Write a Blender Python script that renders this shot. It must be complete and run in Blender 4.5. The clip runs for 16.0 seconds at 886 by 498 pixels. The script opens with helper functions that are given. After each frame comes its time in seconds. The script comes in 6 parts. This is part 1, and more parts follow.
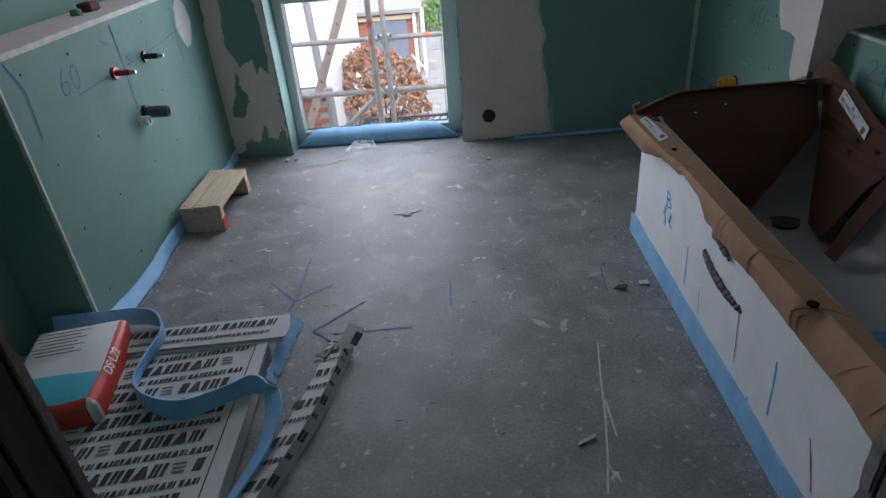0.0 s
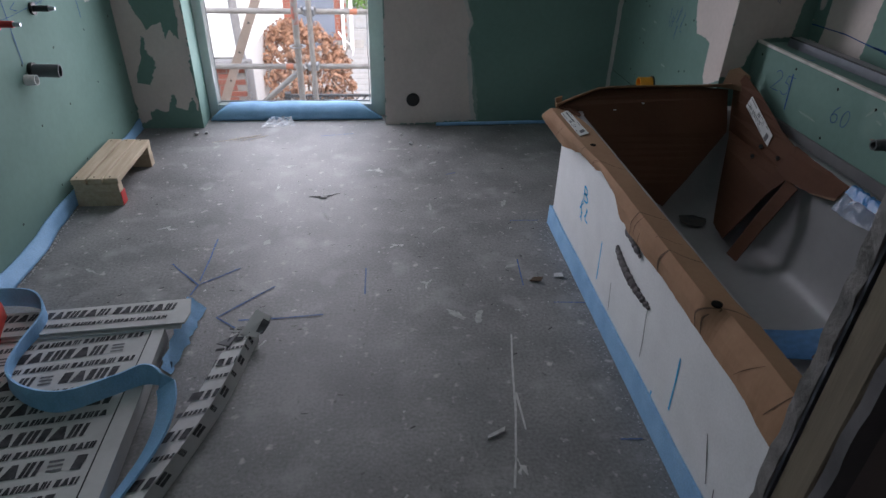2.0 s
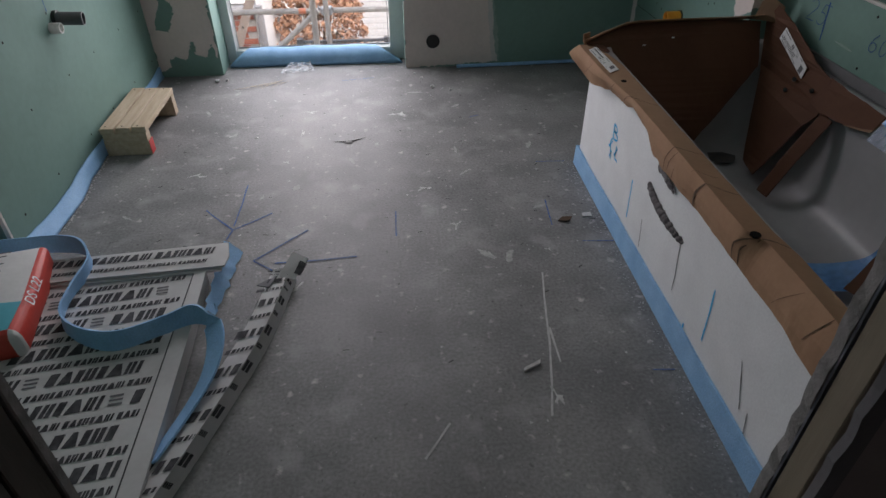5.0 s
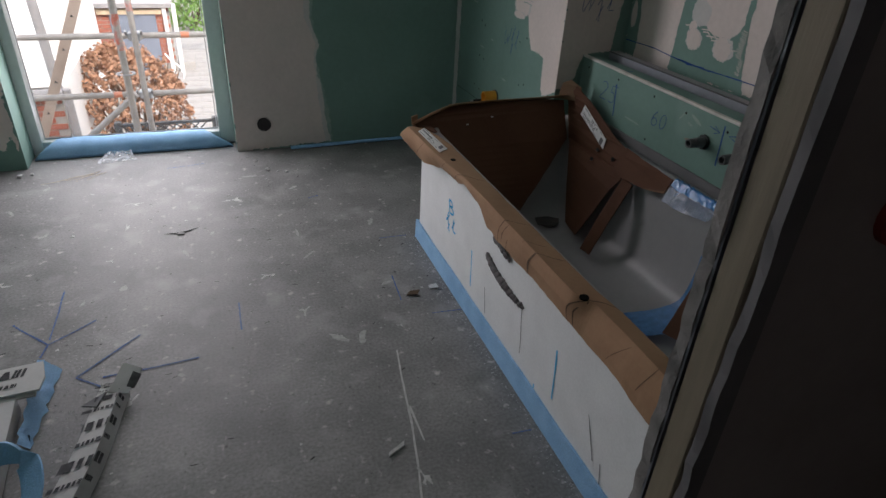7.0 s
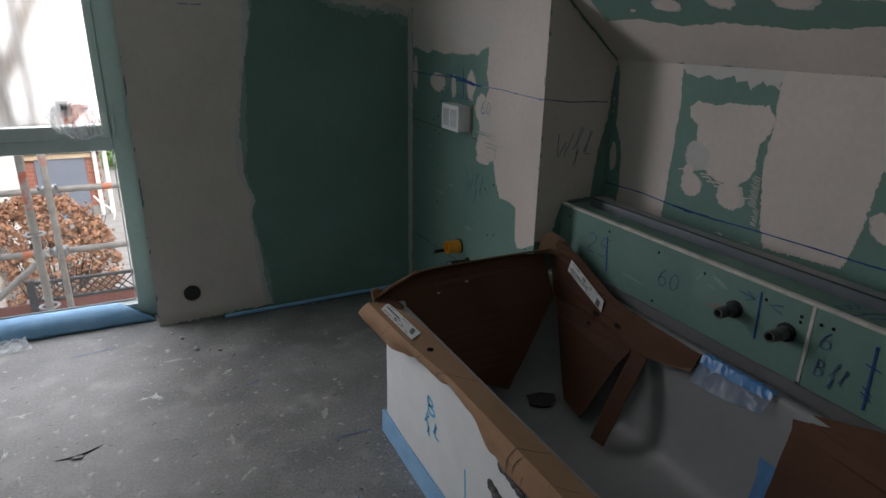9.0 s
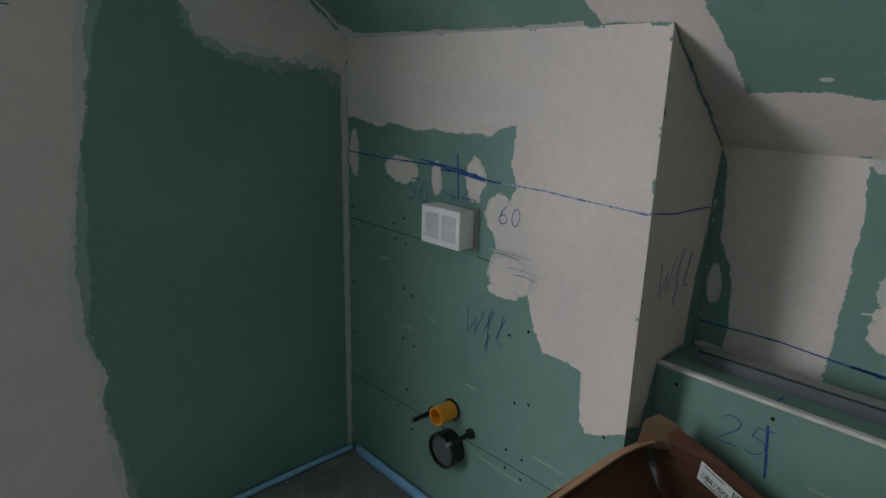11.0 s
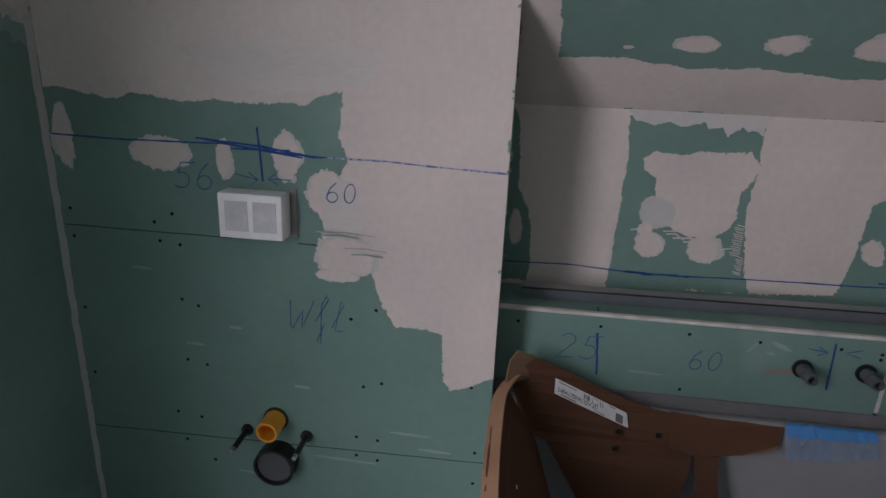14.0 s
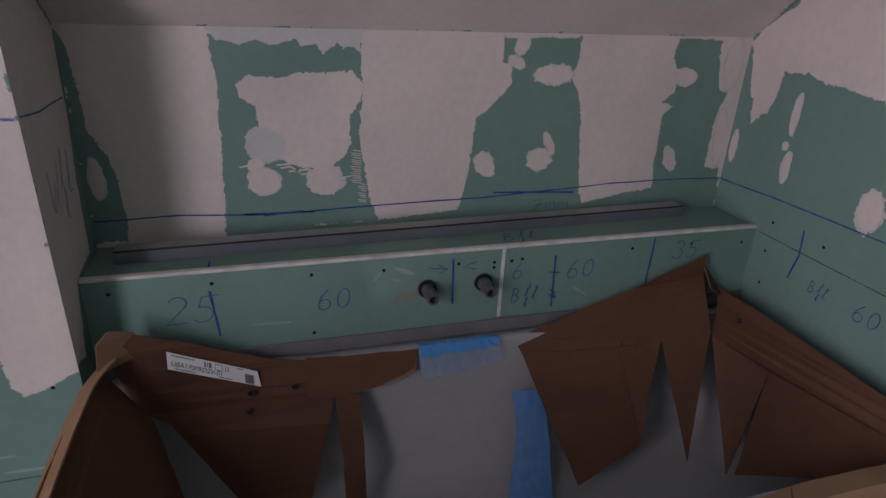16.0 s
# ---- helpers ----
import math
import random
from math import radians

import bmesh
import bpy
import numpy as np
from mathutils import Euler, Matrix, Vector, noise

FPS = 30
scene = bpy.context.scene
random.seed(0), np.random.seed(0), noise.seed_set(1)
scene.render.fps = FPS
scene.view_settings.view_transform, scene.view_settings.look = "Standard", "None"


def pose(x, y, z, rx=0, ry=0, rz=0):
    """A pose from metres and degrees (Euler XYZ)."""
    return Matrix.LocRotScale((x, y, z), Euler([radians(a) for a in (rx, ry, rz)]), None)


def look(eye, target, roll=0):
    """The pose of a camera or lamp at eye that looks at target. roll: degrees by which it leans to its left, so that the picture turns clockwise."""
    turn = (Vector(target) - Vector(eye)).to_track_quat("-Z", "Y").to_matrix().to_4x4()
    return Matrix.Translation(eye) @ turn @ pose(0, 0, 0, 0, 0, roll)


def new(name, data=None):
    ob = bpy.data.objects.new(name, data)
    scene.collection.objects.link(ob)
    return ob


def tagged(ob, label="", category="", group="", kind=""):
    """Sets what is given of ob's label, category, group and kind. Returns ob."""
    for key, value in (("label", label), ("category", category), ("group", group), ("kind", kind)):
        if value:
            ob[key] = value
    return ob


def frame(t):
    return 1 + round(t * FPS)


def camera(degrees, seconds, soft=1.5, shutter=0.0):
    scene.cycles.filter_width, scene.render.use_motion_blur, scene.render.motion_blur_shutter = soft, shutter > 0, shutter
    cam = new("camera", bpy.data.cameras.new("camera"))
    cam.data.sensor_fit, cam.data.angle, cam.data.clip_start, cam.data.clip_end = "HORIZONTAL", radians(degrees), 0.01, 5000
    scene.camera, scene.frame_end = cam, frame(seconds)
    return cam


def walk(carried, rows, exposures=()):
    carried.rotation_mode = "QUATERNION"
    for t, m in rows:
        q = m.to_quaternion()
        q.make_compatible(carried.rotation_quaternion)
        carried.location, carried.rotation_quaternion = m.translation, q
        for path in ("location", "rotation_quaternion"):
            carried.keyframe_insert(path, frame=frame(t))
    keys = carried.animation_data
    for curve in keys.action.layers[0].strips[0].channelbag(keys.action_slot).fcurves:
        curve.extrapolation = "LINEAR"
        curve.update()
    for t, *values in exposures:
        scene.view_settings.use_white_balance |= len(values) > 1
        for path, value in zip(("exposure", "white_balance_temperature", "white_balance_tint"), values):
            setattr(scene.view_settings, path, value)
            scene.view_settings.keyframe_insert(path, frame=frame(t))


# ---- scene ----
cam = camera(71.7, 16.0)
PATH = [
    (0, (0.275, 0.037, 1.322), (0.208, 1.761, 0.311), -4.8),
    (0.5, (0.303, 0.087, 1.303), (0.512, 1.766, 0.237), -1.0),
    (1, (0.29, 0.094, 1.296), (0.447, 1.785, 0.241), 1.0),
    (1.5, (0.296, 0.1, 1.299), (0.422, 1.781, 0.222), 0.9),
    (2, (0.292, 0.091, 1.303), (0.479, 1.776, 0.242), 1.7),
    (2.5, (0.28, 0.088, 1.306), (0.445, 1.788, 0.266), -1.3),
    (3, (0.258, 0.083, 1.288), (0.426, 1.745, 0.188), 0.7),
    (3.2, (0.24, 0.079, 1.289), (0.389, 1.724, 0.162), 0.9),
    (5.3, (0.225, 0.059, 1.296), (0.372, 1.653, 0.097), -0.3),
    (5.5, (0.228, 0.058, 1.298), (0.43, 1.654, 0.109), 0.0),
    (6, (0.231, 0.049, 1.288), (0.606, 1.627, 0.118), 0.7),
    (6.5, (0.227, 0.054, 1.305), (0.75, 1.632, 0.193), 2.8),
    (7, (0.232, 0.078, 1.338), (0.867, 1.685, 0.331), 3.3),
    (7.5, (0.233, 0.092, 1.353), (0.95, 1.735, 0.466), 3.8),
    (8, (0.293, 0.184, 1.372), (1.075, 1.851, 0.592), 2.7),
    (8.5, (0.352, 0.405, 1.359), (1.202, 2.078, 0.667), 1.6),
    (9, (0.338, 0.586, 1.361), (1.183, 2.272, 0.694), 1.2),
    (9.5, (0.373, 0.975, 1.365), (1.393, 2.584, 0.757), 1.3),
    (10, (0.397, 1.183, 1.403), (1.511, 2.748, 0.846), 1.7),
    (10.2, (0.395, 1.29, 1.407), (1.538, 2.836, 0.857), 3.2),
    (12.3, (0.426, 2.418, 1.415), (2.133, 3.34, 0.93), -4.6),
    (12.5, (0.417, 2.475, 1.415), (2.178, 3.296, 0.938), -3.2),
    (13, (0.308, 2.497, 1.438), (2.138, 3.119, 0.926), -1.1),
    (13.5, (0.214, 2.482, 1.439), (2.081, 2.845, 0.821), 2.2),
    (14, (0.213, 2.396, 1.415), (2.102, 2.602, 0.793), 2.5),
    (14.5, (0.214, 2.272, 1.423), (2.105, 2.293, 0.773), 1.8),
    (15, (0.222, 2.146, 1.433), (2.094, 2.002, 0.746), 1.4),
    (15.5, (0.262, 2.058, 1.415), (2.083, 1.756, 0.646), 1.1),
    (16, (0.38, 1.996, 1.412), (2.121, 1.45, 0.593), 2.7),
]
walk(cam, [(t, look(eye, aim, roll)) for t, eye, aim, roll in PATH],
     [(0.0, 0.68, 5750, 14), (1.5, 0.74, 5950, 18), (3.0, 0.82, 6250, 20), (7.0, 0.82, 6500, 17), (8.0, 0.63, 6480, 16), (9.0, 0.44, 6400, 14), (10.0, 1.05, 6200, 8), (12.5, 1.16, 6300, 17), (14.5, 1.07, 6330, 26), (16.0, 1.03, 6380, 30)])

from mathutils import geometry

# ---- world and light ----
SKY = bpy.data.worlds.new("sky")
scene.world = SKY
SKY.use_nodes = True
wn = SKY.node_tree.nodes
sky_tex = wn.new("ShaderNodeTexSky")
sky_tex.sky_type = "NISHITA"
sky_tex.sun_disc = False
sky_tex.sun_elevation = radians(38)
sky_tex.sun_rotation = radians(160)
sky_tex.air_density = 2.0
sky_tex.dust_density = 6.0
pale = wn.new("ShaderNodeMix")
pale.data_type = "RGBA"
pale.inputs["Factor"].default_value = 0.6
pale.inputs["B"].default_value = (6.5, 6.7, 7.0, 1)
SKY.node_tree.links.new(sky_tex.outputs["Color"], pale.inputs["A"])
SKY.node_tree.links.new(pale.outputs["Result"], wn["Background"].inputs["Color"])
wn["Background"].inputs["Strength"].default_value = 0.15

sun = new("sun", bpy.data.lights.new("sun", "SUN"))
sun.data.energy = 2.6
sun.data.angle = radians(25)
sun.data.color = (1.0, 0.97, 0.93)
sun.matrix_world = look((5, -8, 15), (0, 8, 0))

day = new("window_daylight", bpy.data.lights.new("window_daylight", "AREA"))
day.data.shape = "RECTANGLE"
day.data.size, day.data.size_y = 0.86, 1.9
day.data.energy = 16.5
day.data.spread = radians(165)
day.data.color = (1.0, 0.985, 1.0)
day.matrix_world = look((-0.215, 3.705, 1.15), (-0.08, 2.2, 1.02))

# ---- materials ----
def mat(name, base, dark=None, scale=6.0, fine=60.0, rough=0.8, bump=0.2, metal=0.0, contrast=(0.35, 0.7), fleck=None, stretch=(1, 1, 1), grit=(0.92, 1.06), specks=None, pits=None):
    """A surface with broad stains from base to dark, fine grain and relief, at world size."""
    m = bpy.data.materials.new(name)
    m.use_nodes = True
    nt, n = m.node_tree, m.node_tree.nodes
    b = n["Principled BSDF"]
    co = n.new("ShaderNodeTexCoord")
    mp = n.new("ShaderNodeMapping")
    mp.inputs["Scale"].default_value = stretch
    nt.links.new(co.outputs["Object"], mp.inputs["Vector"])
    big, small = n.new("ShaderNodeTexNoise"), n.new("ShaderNodeTexNoise")
    big.inputs["Scale"].default_value, big.inputs["Detail"].default_value = scale, 6
    small.inputs["Scale"].default_value, small.inputs["Detail"].default_value = fine, 4
    for t in (big, small):
        nt.links.new(mp.outputs["Vector"], t.inputs["Vector"])
    ramp = n.new("ShaderNodeMapRange")
    ramp.inputs["From Min"].default_value, ramp.inputs["From Max"].default_value = contrast
    nt.links.new(big.outputs["Fac"], ramp.inputs["Value"])
    mix = n.new("ShaderNodeMix")
    mix.data_type = "RGBA"
    dark = dark or tuple(c * 0.8 for c in base)
    mix.inputs["A"].default_value, mix.inputs["B"].default_value = (*base, 1), (*dark, 1)
    nt.links.new(ramp.outputs["Result"], mix.inputs["Factor"])
    grain = n.new("ShaderNodeMix")
    grain.data_type, grain.blend_type = "RGBA", "MULTIPLY"
    grain.inputs["Factor"].default_value = 0.5
    tone = n.new("ShaderNodeMapRange")
    tone.inputs["From Min"].default_value, tone.inputs["From Max"].default_value = 0.3, 0.7
    tone.inputs["To Min"].default_value, tone.inputs["To Max"].default_value = grit
    nt.links.new(small.outputs["Fac"], tone.inputs["Value"])
    nt.links.new(mix.outputs["Result"], grain.inputs["A"])
    nt.links.new(tone.outputs["Result"], grain.inputs["B"])
    out = grain.outputs["Result"]
    for extra in (fleck, specks, pits):
        if not extra:
            continue
        colour, size, low, high = extra
        sp = n.new("ShaderNodeTexNoise")
        sp.inputs["Scale"].default_value, sp.inputs["Detail"].default_value = size, 5
        nt.links.new(co.outputs["Object"], sp.inputs["Vector"])
        r2 = n.new("ShaderNodeMapRange")
        r2.inputs["From Min"].default_value, r2.inputs["From Max"].default_value = low, high
        nt.links.new(sp.outputs["Fac"], r2.inputs["Value"])
        mf = n.new("ShaderNodeMix")
        mf.data_type = "RGBA"
        mf.inputs["B"].default_value = (*colour, 1)
        nt.links.new(r2.outputs["Result"], mf.inputs["Factor"])
        nt.links.new(out, mf.inputs["A"])
        out = mf.outputs["Result"]
    nt.links.new(out, b.inputs["Base Color"])
    b.inputs["Roughness"].default_value, b.inputs["Metallic"].default_value = rough, metal
    if bump:
        bp = n.new("ShaderNodeBump")
        bp.inputs["Strength"].default_value, bp.inputs["Distance"].default_value = bump, 0.004
        nt.links.new(small.outputs["Fac"], bp.inputs["Height"])
        nt.links.new(bp.outputs["Normal"], b.inputs["Normal"])
    return m


BOARD = mat("green_gypsum_board", (0.170, 0.282, 0.246), (0.148, 0.252, 0.220), 3, 40, 0.75, 0.06, fleck=((0.3, 0.42, 0.38), 2.2, 0.62, 0.95))
FILLER = mat("joint_filler", (0.68, 0.60, 0.56), (0.60, 0.535, 0.505), 3, 55, 0.85, 0.10)
THINFILL = mat("thin_filler_smear", (0.51, 0.51, 0.495), (0.57, 0.55, 0.53), 9, 55, 0.85, 0.10)
SKIM = mat("thin_filler_skim", (0.60, 0.565, 0.54), (0.65, 0.59, 0.555), 7, 55, 0.85, 0.10, stretch=(1, 0.5, 3))
SMEAR = mat("faint_filler_smear", (0.22, 0.325, 0.29), (0.30, 0.38, 0.345), 8, 55, 0.85, 0.08)
GYPSUM = mat("gypsum_core", (0.66, 0.64, 0.60), (0.5, 0.48, 0.45), 25, 90, 0.9, 0.3)
SCREED = mat("cement_screed", (0.265, 0.264, 0.262), (0.155, 0.156, 0.157), 4.0, 105, 0.57, 0.10, contrast=(0.3, 0.72), fleck=((0.41, 0.41, 0.405), 7.0, 0.56, 0.90), grit=(0.52, 1.42), specks=((0.54, 0.50, 0.495), 26, 0.63, 0.76), pits=((0.07, 0.07, 0.07), 48, 0.655, 0.76))
DUST = mat("cement_dust", (0.60, 0.60, 0.595), (0.40, 0.40, 0.397), 45, 120, 0.9, 0.3)
PALEDUST = mat("pale_plaster_stain", (0.45, 0.45, 0.445), (0.31, 0.31, 0.307), 60, 140, 0.85, 0.1)
BLUEFOAM = mat("blue_foam", (0.31, 0.55, 0.82), (0.23, 0.45, 0.73), 14, 190, 0.65, 0.35, grit=(0.78, 1.15))
CARD = mat("brown_cardboard", (0.40, 0.238, 0.145), (0.33, 0.19, 0.113), 7, 70, 0.8, 0.12)
# Inner faces of the same board, their shade put into a darker brown.
CARDSHADE = mat("shaded_inner_cardboard", (0.130, 0.060, 0.036), (0.098, 0.045, 0.027), 5, 70, 0.75, 0.10)
# Front flap's brown again, darkened to carry the top strip's shade.
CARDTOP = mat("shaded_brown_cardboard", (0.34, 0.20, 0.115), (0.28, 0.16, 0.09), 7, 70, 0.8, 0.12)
CARDDEEP = mat("cardboard_crease_shade", (0.10, 0.058, 0.034), (0.16, 0.095, 0.055), 60, 90, 0.9, 0.1)
# Brown between the front and inner tones, for tail end and peak fold.
CARDFOLD = mat("mid_brown_cardboard", (0.25, 0.150, 0.088), (0.20, 0.12, 0.07), 7, 70, 0.8, 0.12)
STYRO = mat("white_styrofoam", (0.80, 0.81, 0.82), (0.74, 0.75, 0.76), 9, 150, 0.8, 0.12)
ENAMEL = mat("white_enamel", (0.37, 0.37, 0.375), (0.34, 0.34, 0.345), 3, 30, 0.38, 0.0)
WOOD = mat("raw_pine", (0.56, 0.465, 0.335), (0.45, 0.35, 0.235), 9, 60, 0.7, 0.12, stretch=(5, 0.6, 5))
STUD = mat("pale_timber_stud", (0.27, 0.23, 0.165), (0.21, 0.175, 0.125), 8, 60, 0.75, 0.12, stretch=(5, 5, 0.5))
DARKWOOD = mat("dark_timber", (0.09, 0.075, 0.06), (0.06, 0.05, 0.04), 8, 60, 0.75, 0.12, stretch=(5, 5, 0.5))
RAWEDGE = mat("broken_board_edge", (0.27, 0.26, 0.25), (0.17, 0.165, 0.16), 30, 120, 0.9, 0.5)
WALLGREY = mat("hall_wall_and_box_shadow", (0.31, 0.28, 0.265), (0.25, 0.225, 0.21), 3, 40, 0.9, 0.15)
CEIL = mat("ceiling_bounce_board", (0.72, 0.71, 0.69), (0.64, 0.64, 0.62), 2, 40, 0.85, 0.08)
PVC = mat("window_plastic", (0.72, 0.77, 0.75), (0.67, 0.73, 0.71), 3, 40, 0.35, 0.03)
RUBBERGAP = mat("black_rubber_and_gaps", (0.02, 0.02, 0.022), None, 10, 80, 0.6, 0.05)
INK = mat("blue_marker", (0.012, 0.062, 0.25), (0.05, 0.11, 0.28), 60, 200, 0.6, 0.0)
CYANINK = mat("light_blue_marker", (0.08, 0.52, 0.86), (0.10, 0.44, 0.76), 40, 200, 0.6, 0.0)
FLOORINK = mat("blue_crayon_on_screed", (0.045, 0.115, 0.33), (0.12, 0.17, 0.30), 90, 240, 0.8, 0.0, contrast=(0.40, 0.62))
PENCIL = mat("blue_pencil", (0.05, 0.10, 0.24), (0.08, 0.15, 0.28), 60, 200, 0.7, 0.0)
BLACK = mat("black_plastic", (0.010, 0.010, 0.011), (0.016, 0.016, 0.016), 12, 90, 0.4, 0.05)
GREYPIPE = mat("grey_plastic", (0.10, 0.105, 0.11), (0.08, 0.085, 0.09), 12, 90, 0.4, 0.03)
YELLOW = mat("yellow_plastic", (0.80, 0.36, 0.03), (0.72, 0.30, 0.02), 10, 60, 0.4, 0.03)
REDPL = mat("red_plastic", (0.55, 0.03, 0.025), (0.48, 0.02, 0.02), 10, 60, 0.4, 0.03)
DARKRED = mat("dull_red_plastic", (0.22, 0.025, 0.018), (0.16, 0.02, 0.015), 10, 60, 0.7, 0.03)
WHITEPL = mat("white_plastic", (0.82, 0.82, 0.82), (0.76, 0.76, 0.76), 10, 60, 0.35, 0.02)
STEEL = mat("galvanised_steel", (0.42, 0.44, 0.47), (0.34, 0.36, 0.39), 10, 70, 0.4, 0.06, metal=0.8)
RAILMAT = mat("grey_profile", (0.21, 0.22, 0.25), (0.17, 0.18, 0.21), 8, 70, 0.45, 0.04, metal=0.4)
SCREW = mat("screw_head", (0.02, 0.02, 0.02), None, 20, 90, 0.5, 0.0)
GREYTAPE = mat("grey_sealing_strip", (0.17, 0.165, 0.17), (0.13, 0.13, 0.135), 10, 80, 0.85, 0.1)
PAPER = mat("printed_board", (0.60, 0.595, 0.59), (0.47, 0.465, 0.46), 5, 60, 0.7, 0.06)
PRINT = mat("black_print", (0.045, 0.045, 0.05), (0.11, 0.11, 0.115), 40, 120, 0.7, 0.0)
FAINT = mat("grey_print", (0.16, 0.16, 0.17), None, 20, 120, 0.7, 0.0)
BAGWHITE = mat("bag_paper", (0.70, 0.70, 0.69), (0.6, 0.6, 0.6), 8, 60, 0.6, 0.15)
BAGRED = mat("bag_red_print", (0.62, 0.06, 0.04), (0.52, 0.05, 0.035), 8, 60, 0.5, 0.12)
BAGCYAN = mat("bag_cyan_print", (0.10, 0.48, 0.58), (0.09, 0.4, 0.5), 8, 60, 0.5, 0.12)
STICKER = mat("white_sticker", (0.78, 0.78, 0.78), (0.7, 0.7, 0.7), 15, 60, 0.5, 0.0)
ALU = mat("aluminium", (0.50, 0.41, 0.35), (0.42, 0.34, 0.29), 8, 60, 0.45, 0.05, metal=0.3)
TUBE = mat("scaffold_tube", (0.46, 0.44, 0.42), (0.33, 0.31, 0.29), 14, 60, 0.55, 0.1, metal=0.3)
BRICK = mat("red_brick", (0.36, 0.13, 0.085), (0.28, 0.10, 0.07), 6, 50, 0.85, 0.3)
MORTAR = mat("mortar", (0.36, 0.35, 0.33), None, 10, 60, 0.9, 0.3)
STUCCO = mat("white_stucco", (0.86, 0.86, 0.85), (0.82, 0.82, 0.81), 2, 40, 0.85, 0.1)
PAVER = mat("grey_paver", (0.36, 0.355, 0.345), (0.30, 0.295, 0.285), 3, 30, 0.85, 0.2)
EARTH = mat("sandy_ground", (0.30, 0.28, 0.25), (0.24, 0.22, 0.19), 2, 20, 0.9, 0.3)
ZINC = mat("grey_zinc", (0.42, 0.44, 0.46), (0.36, 0.38, 0.40), 5, 40, 0.5, 0.05, metal=0.3)
SLATE = mat("blue_grey_sheet", (0.17, 0.20, 0.26), (0.14, 0.17, 0.22), 4, 40, 0.5, 0.05)
REDWOOD = mat("red_brown_boards", (0.24, 0.09, 0.07), (0.18, 0.07, 0.055), 8, 50, 0.7, 0.1)
DARKGREY = mat("dark_lattice", (0.06, 0.06, 0.065), None, 8, 60, 0.6, 0.05)
DRYLEAF = mat("dry_brown_leaves", (0.44, 0.25, 0.155), (0.29, 0.155, 0.095), 9, 40, 0.85, 0.2)
TWIG = mat("dry_twigs", (0.12, 0.085, 0.06), None, 9, 40, 0.85, 0.2)
GREENLEAF = mat("green_leaves", (0.16, 0.30, 0.05), (0.08, 0.18, 0.03), 9, 40, 0.6, 0.1)
PUFOAM = mat("grey_mounting_foam", (0.17, 0.155, 0.155), (0.07, 0.06, 0.065), 40, 120, 0.85, 0.6)
CRAYON = mat("faint_blue_crayon", (0.10, 0.15, 0.36), (0.42, 0.42, 0.50), 160, 300, 0.8, 0.0, contrast=(0.42, 0.56))
SEAM = mat("board_seam", (0.05, 0.085, 0.078), None, 30, 90, 0.9, 0.0)
HOLLOW = mat("dark_hollow", (0.012, 0.012, 0.012), None, 20, 90, 0.95, 0.0)
ORANGE = mat("orange_card", (0.72, 0.26, 0.14), (0.62, 0.22, 0.13), 10, 60, 0.5, 0.0)


def clear(name, tint, alpha, rough):
    """A thin clear or milky film."""
    m = bpy.data.materials.new(name)
    m.use_nodes = True
    n, nt = m.node_tree.nodes, m.node_tree
    b = n["Principled BSDF"]
    b.inputs["Base Color"].default_value = (*tint, 1)
    b.inputs["Roughness"].default_value = rough
    b.inputs["IOR"].default_value = 1.45
    co, noise_tex, rng = n.new("ShaderNodeTexCoord"), n.new("ShaderNodeTexNoise"), n.new("ShaderNodeMapRange")
    mp = n.new("ShaderNodeMapping")
    mp.inputs["Scale"].default_value = (1, 1, 0.12)
    noise_tex.inputs["Scale"].default_value, noise_tex.inputs["Detail"].default_value = 45, 5
    rng.inputs["From Min"].default_value, rng.inputs["From Max"].default_value = 0.3, 0.75
    rng.inputs["To Min"].default_value, rng.inputs["To Max"].default_value = alpha
    nt.links.new(co.outputs["Object"], mp.inputs["Vector"])
    nt.links.new(mp.outputs["Vector"], noise_tex.inputs["Vector"])
    nt.links.new(noise_tex.outputs["Fac"], rng.inputs["Value"])
    nt.links.new(rng.outputs["Result"], b.inputs["Alpha"])
    return m


def feather(m, size=100.0, streak=(1, 1, 1)):
    """Let a skim thin out and break up towards its rim."""
    n, nt = m.node_tree.nodes, m.node_tree
    rim = n.new("ShaderNodeAttribute")
    rim.attribute_name = "rim"
    co, mp = n.new("ShaderNodeTexCoord"), n.new("ShaderNodeMapping")
    mp.inputs["Scale"].default_value = streak
    grain = n.new("ShaderNodeTexNoise")
    grain.inputs["Scale"].default_value, grain.inputs["Detail"].default_value, grain.inputs["Roughness"].default_value = size, 6, 0.7
    wide = n.new("ShaderNodeMapRange")
    wide.inputs["From Min"].default_value, wide.inputs["From Max"].default_value = 0.28, 0.72
    less = n.new("ShaderNodeMath")
    less.operation = "SUBTRACT"
    cutoff = n.new("ShaderNodeMapRange")
    cutoff.inputs["From Min"].default_value, cutoff.inputs["From Max"].default_value = -0.008, 0.012
    none = n.new("ShaderNodeMath")
    none.operation = "LESS_THAN"
    none.inputs[1].default_value = 0.02
    whole = n.new("ShaderNodeMath")
    whole.operation = "MAXIMUM"
    nt.links.new(co.outputs["Object"], mp.inputs["Vector"])
    nt.links.new(mp.outputs["Vector"], grain.inputs["Vector"])
    nt.links.new(grain.outputs["Fac"], wide.inputs["Value"])
    nt.links.new(wide.outputs["Result"], less.inputs[0])
    nt.links.new(rim.outputs["Fac"], less.inputs[1])
    nt.links.new(less.outputs["Value"], cutoff.inputs["Value"])
    nt.links.new(rim.outputs["Fac"], none.inputs[0])
    nt.links.new(none.outputs["Value"], whole.inputs[0])
    nt.links.new(cutoff.outputs["Result"], whole.inputs[1])
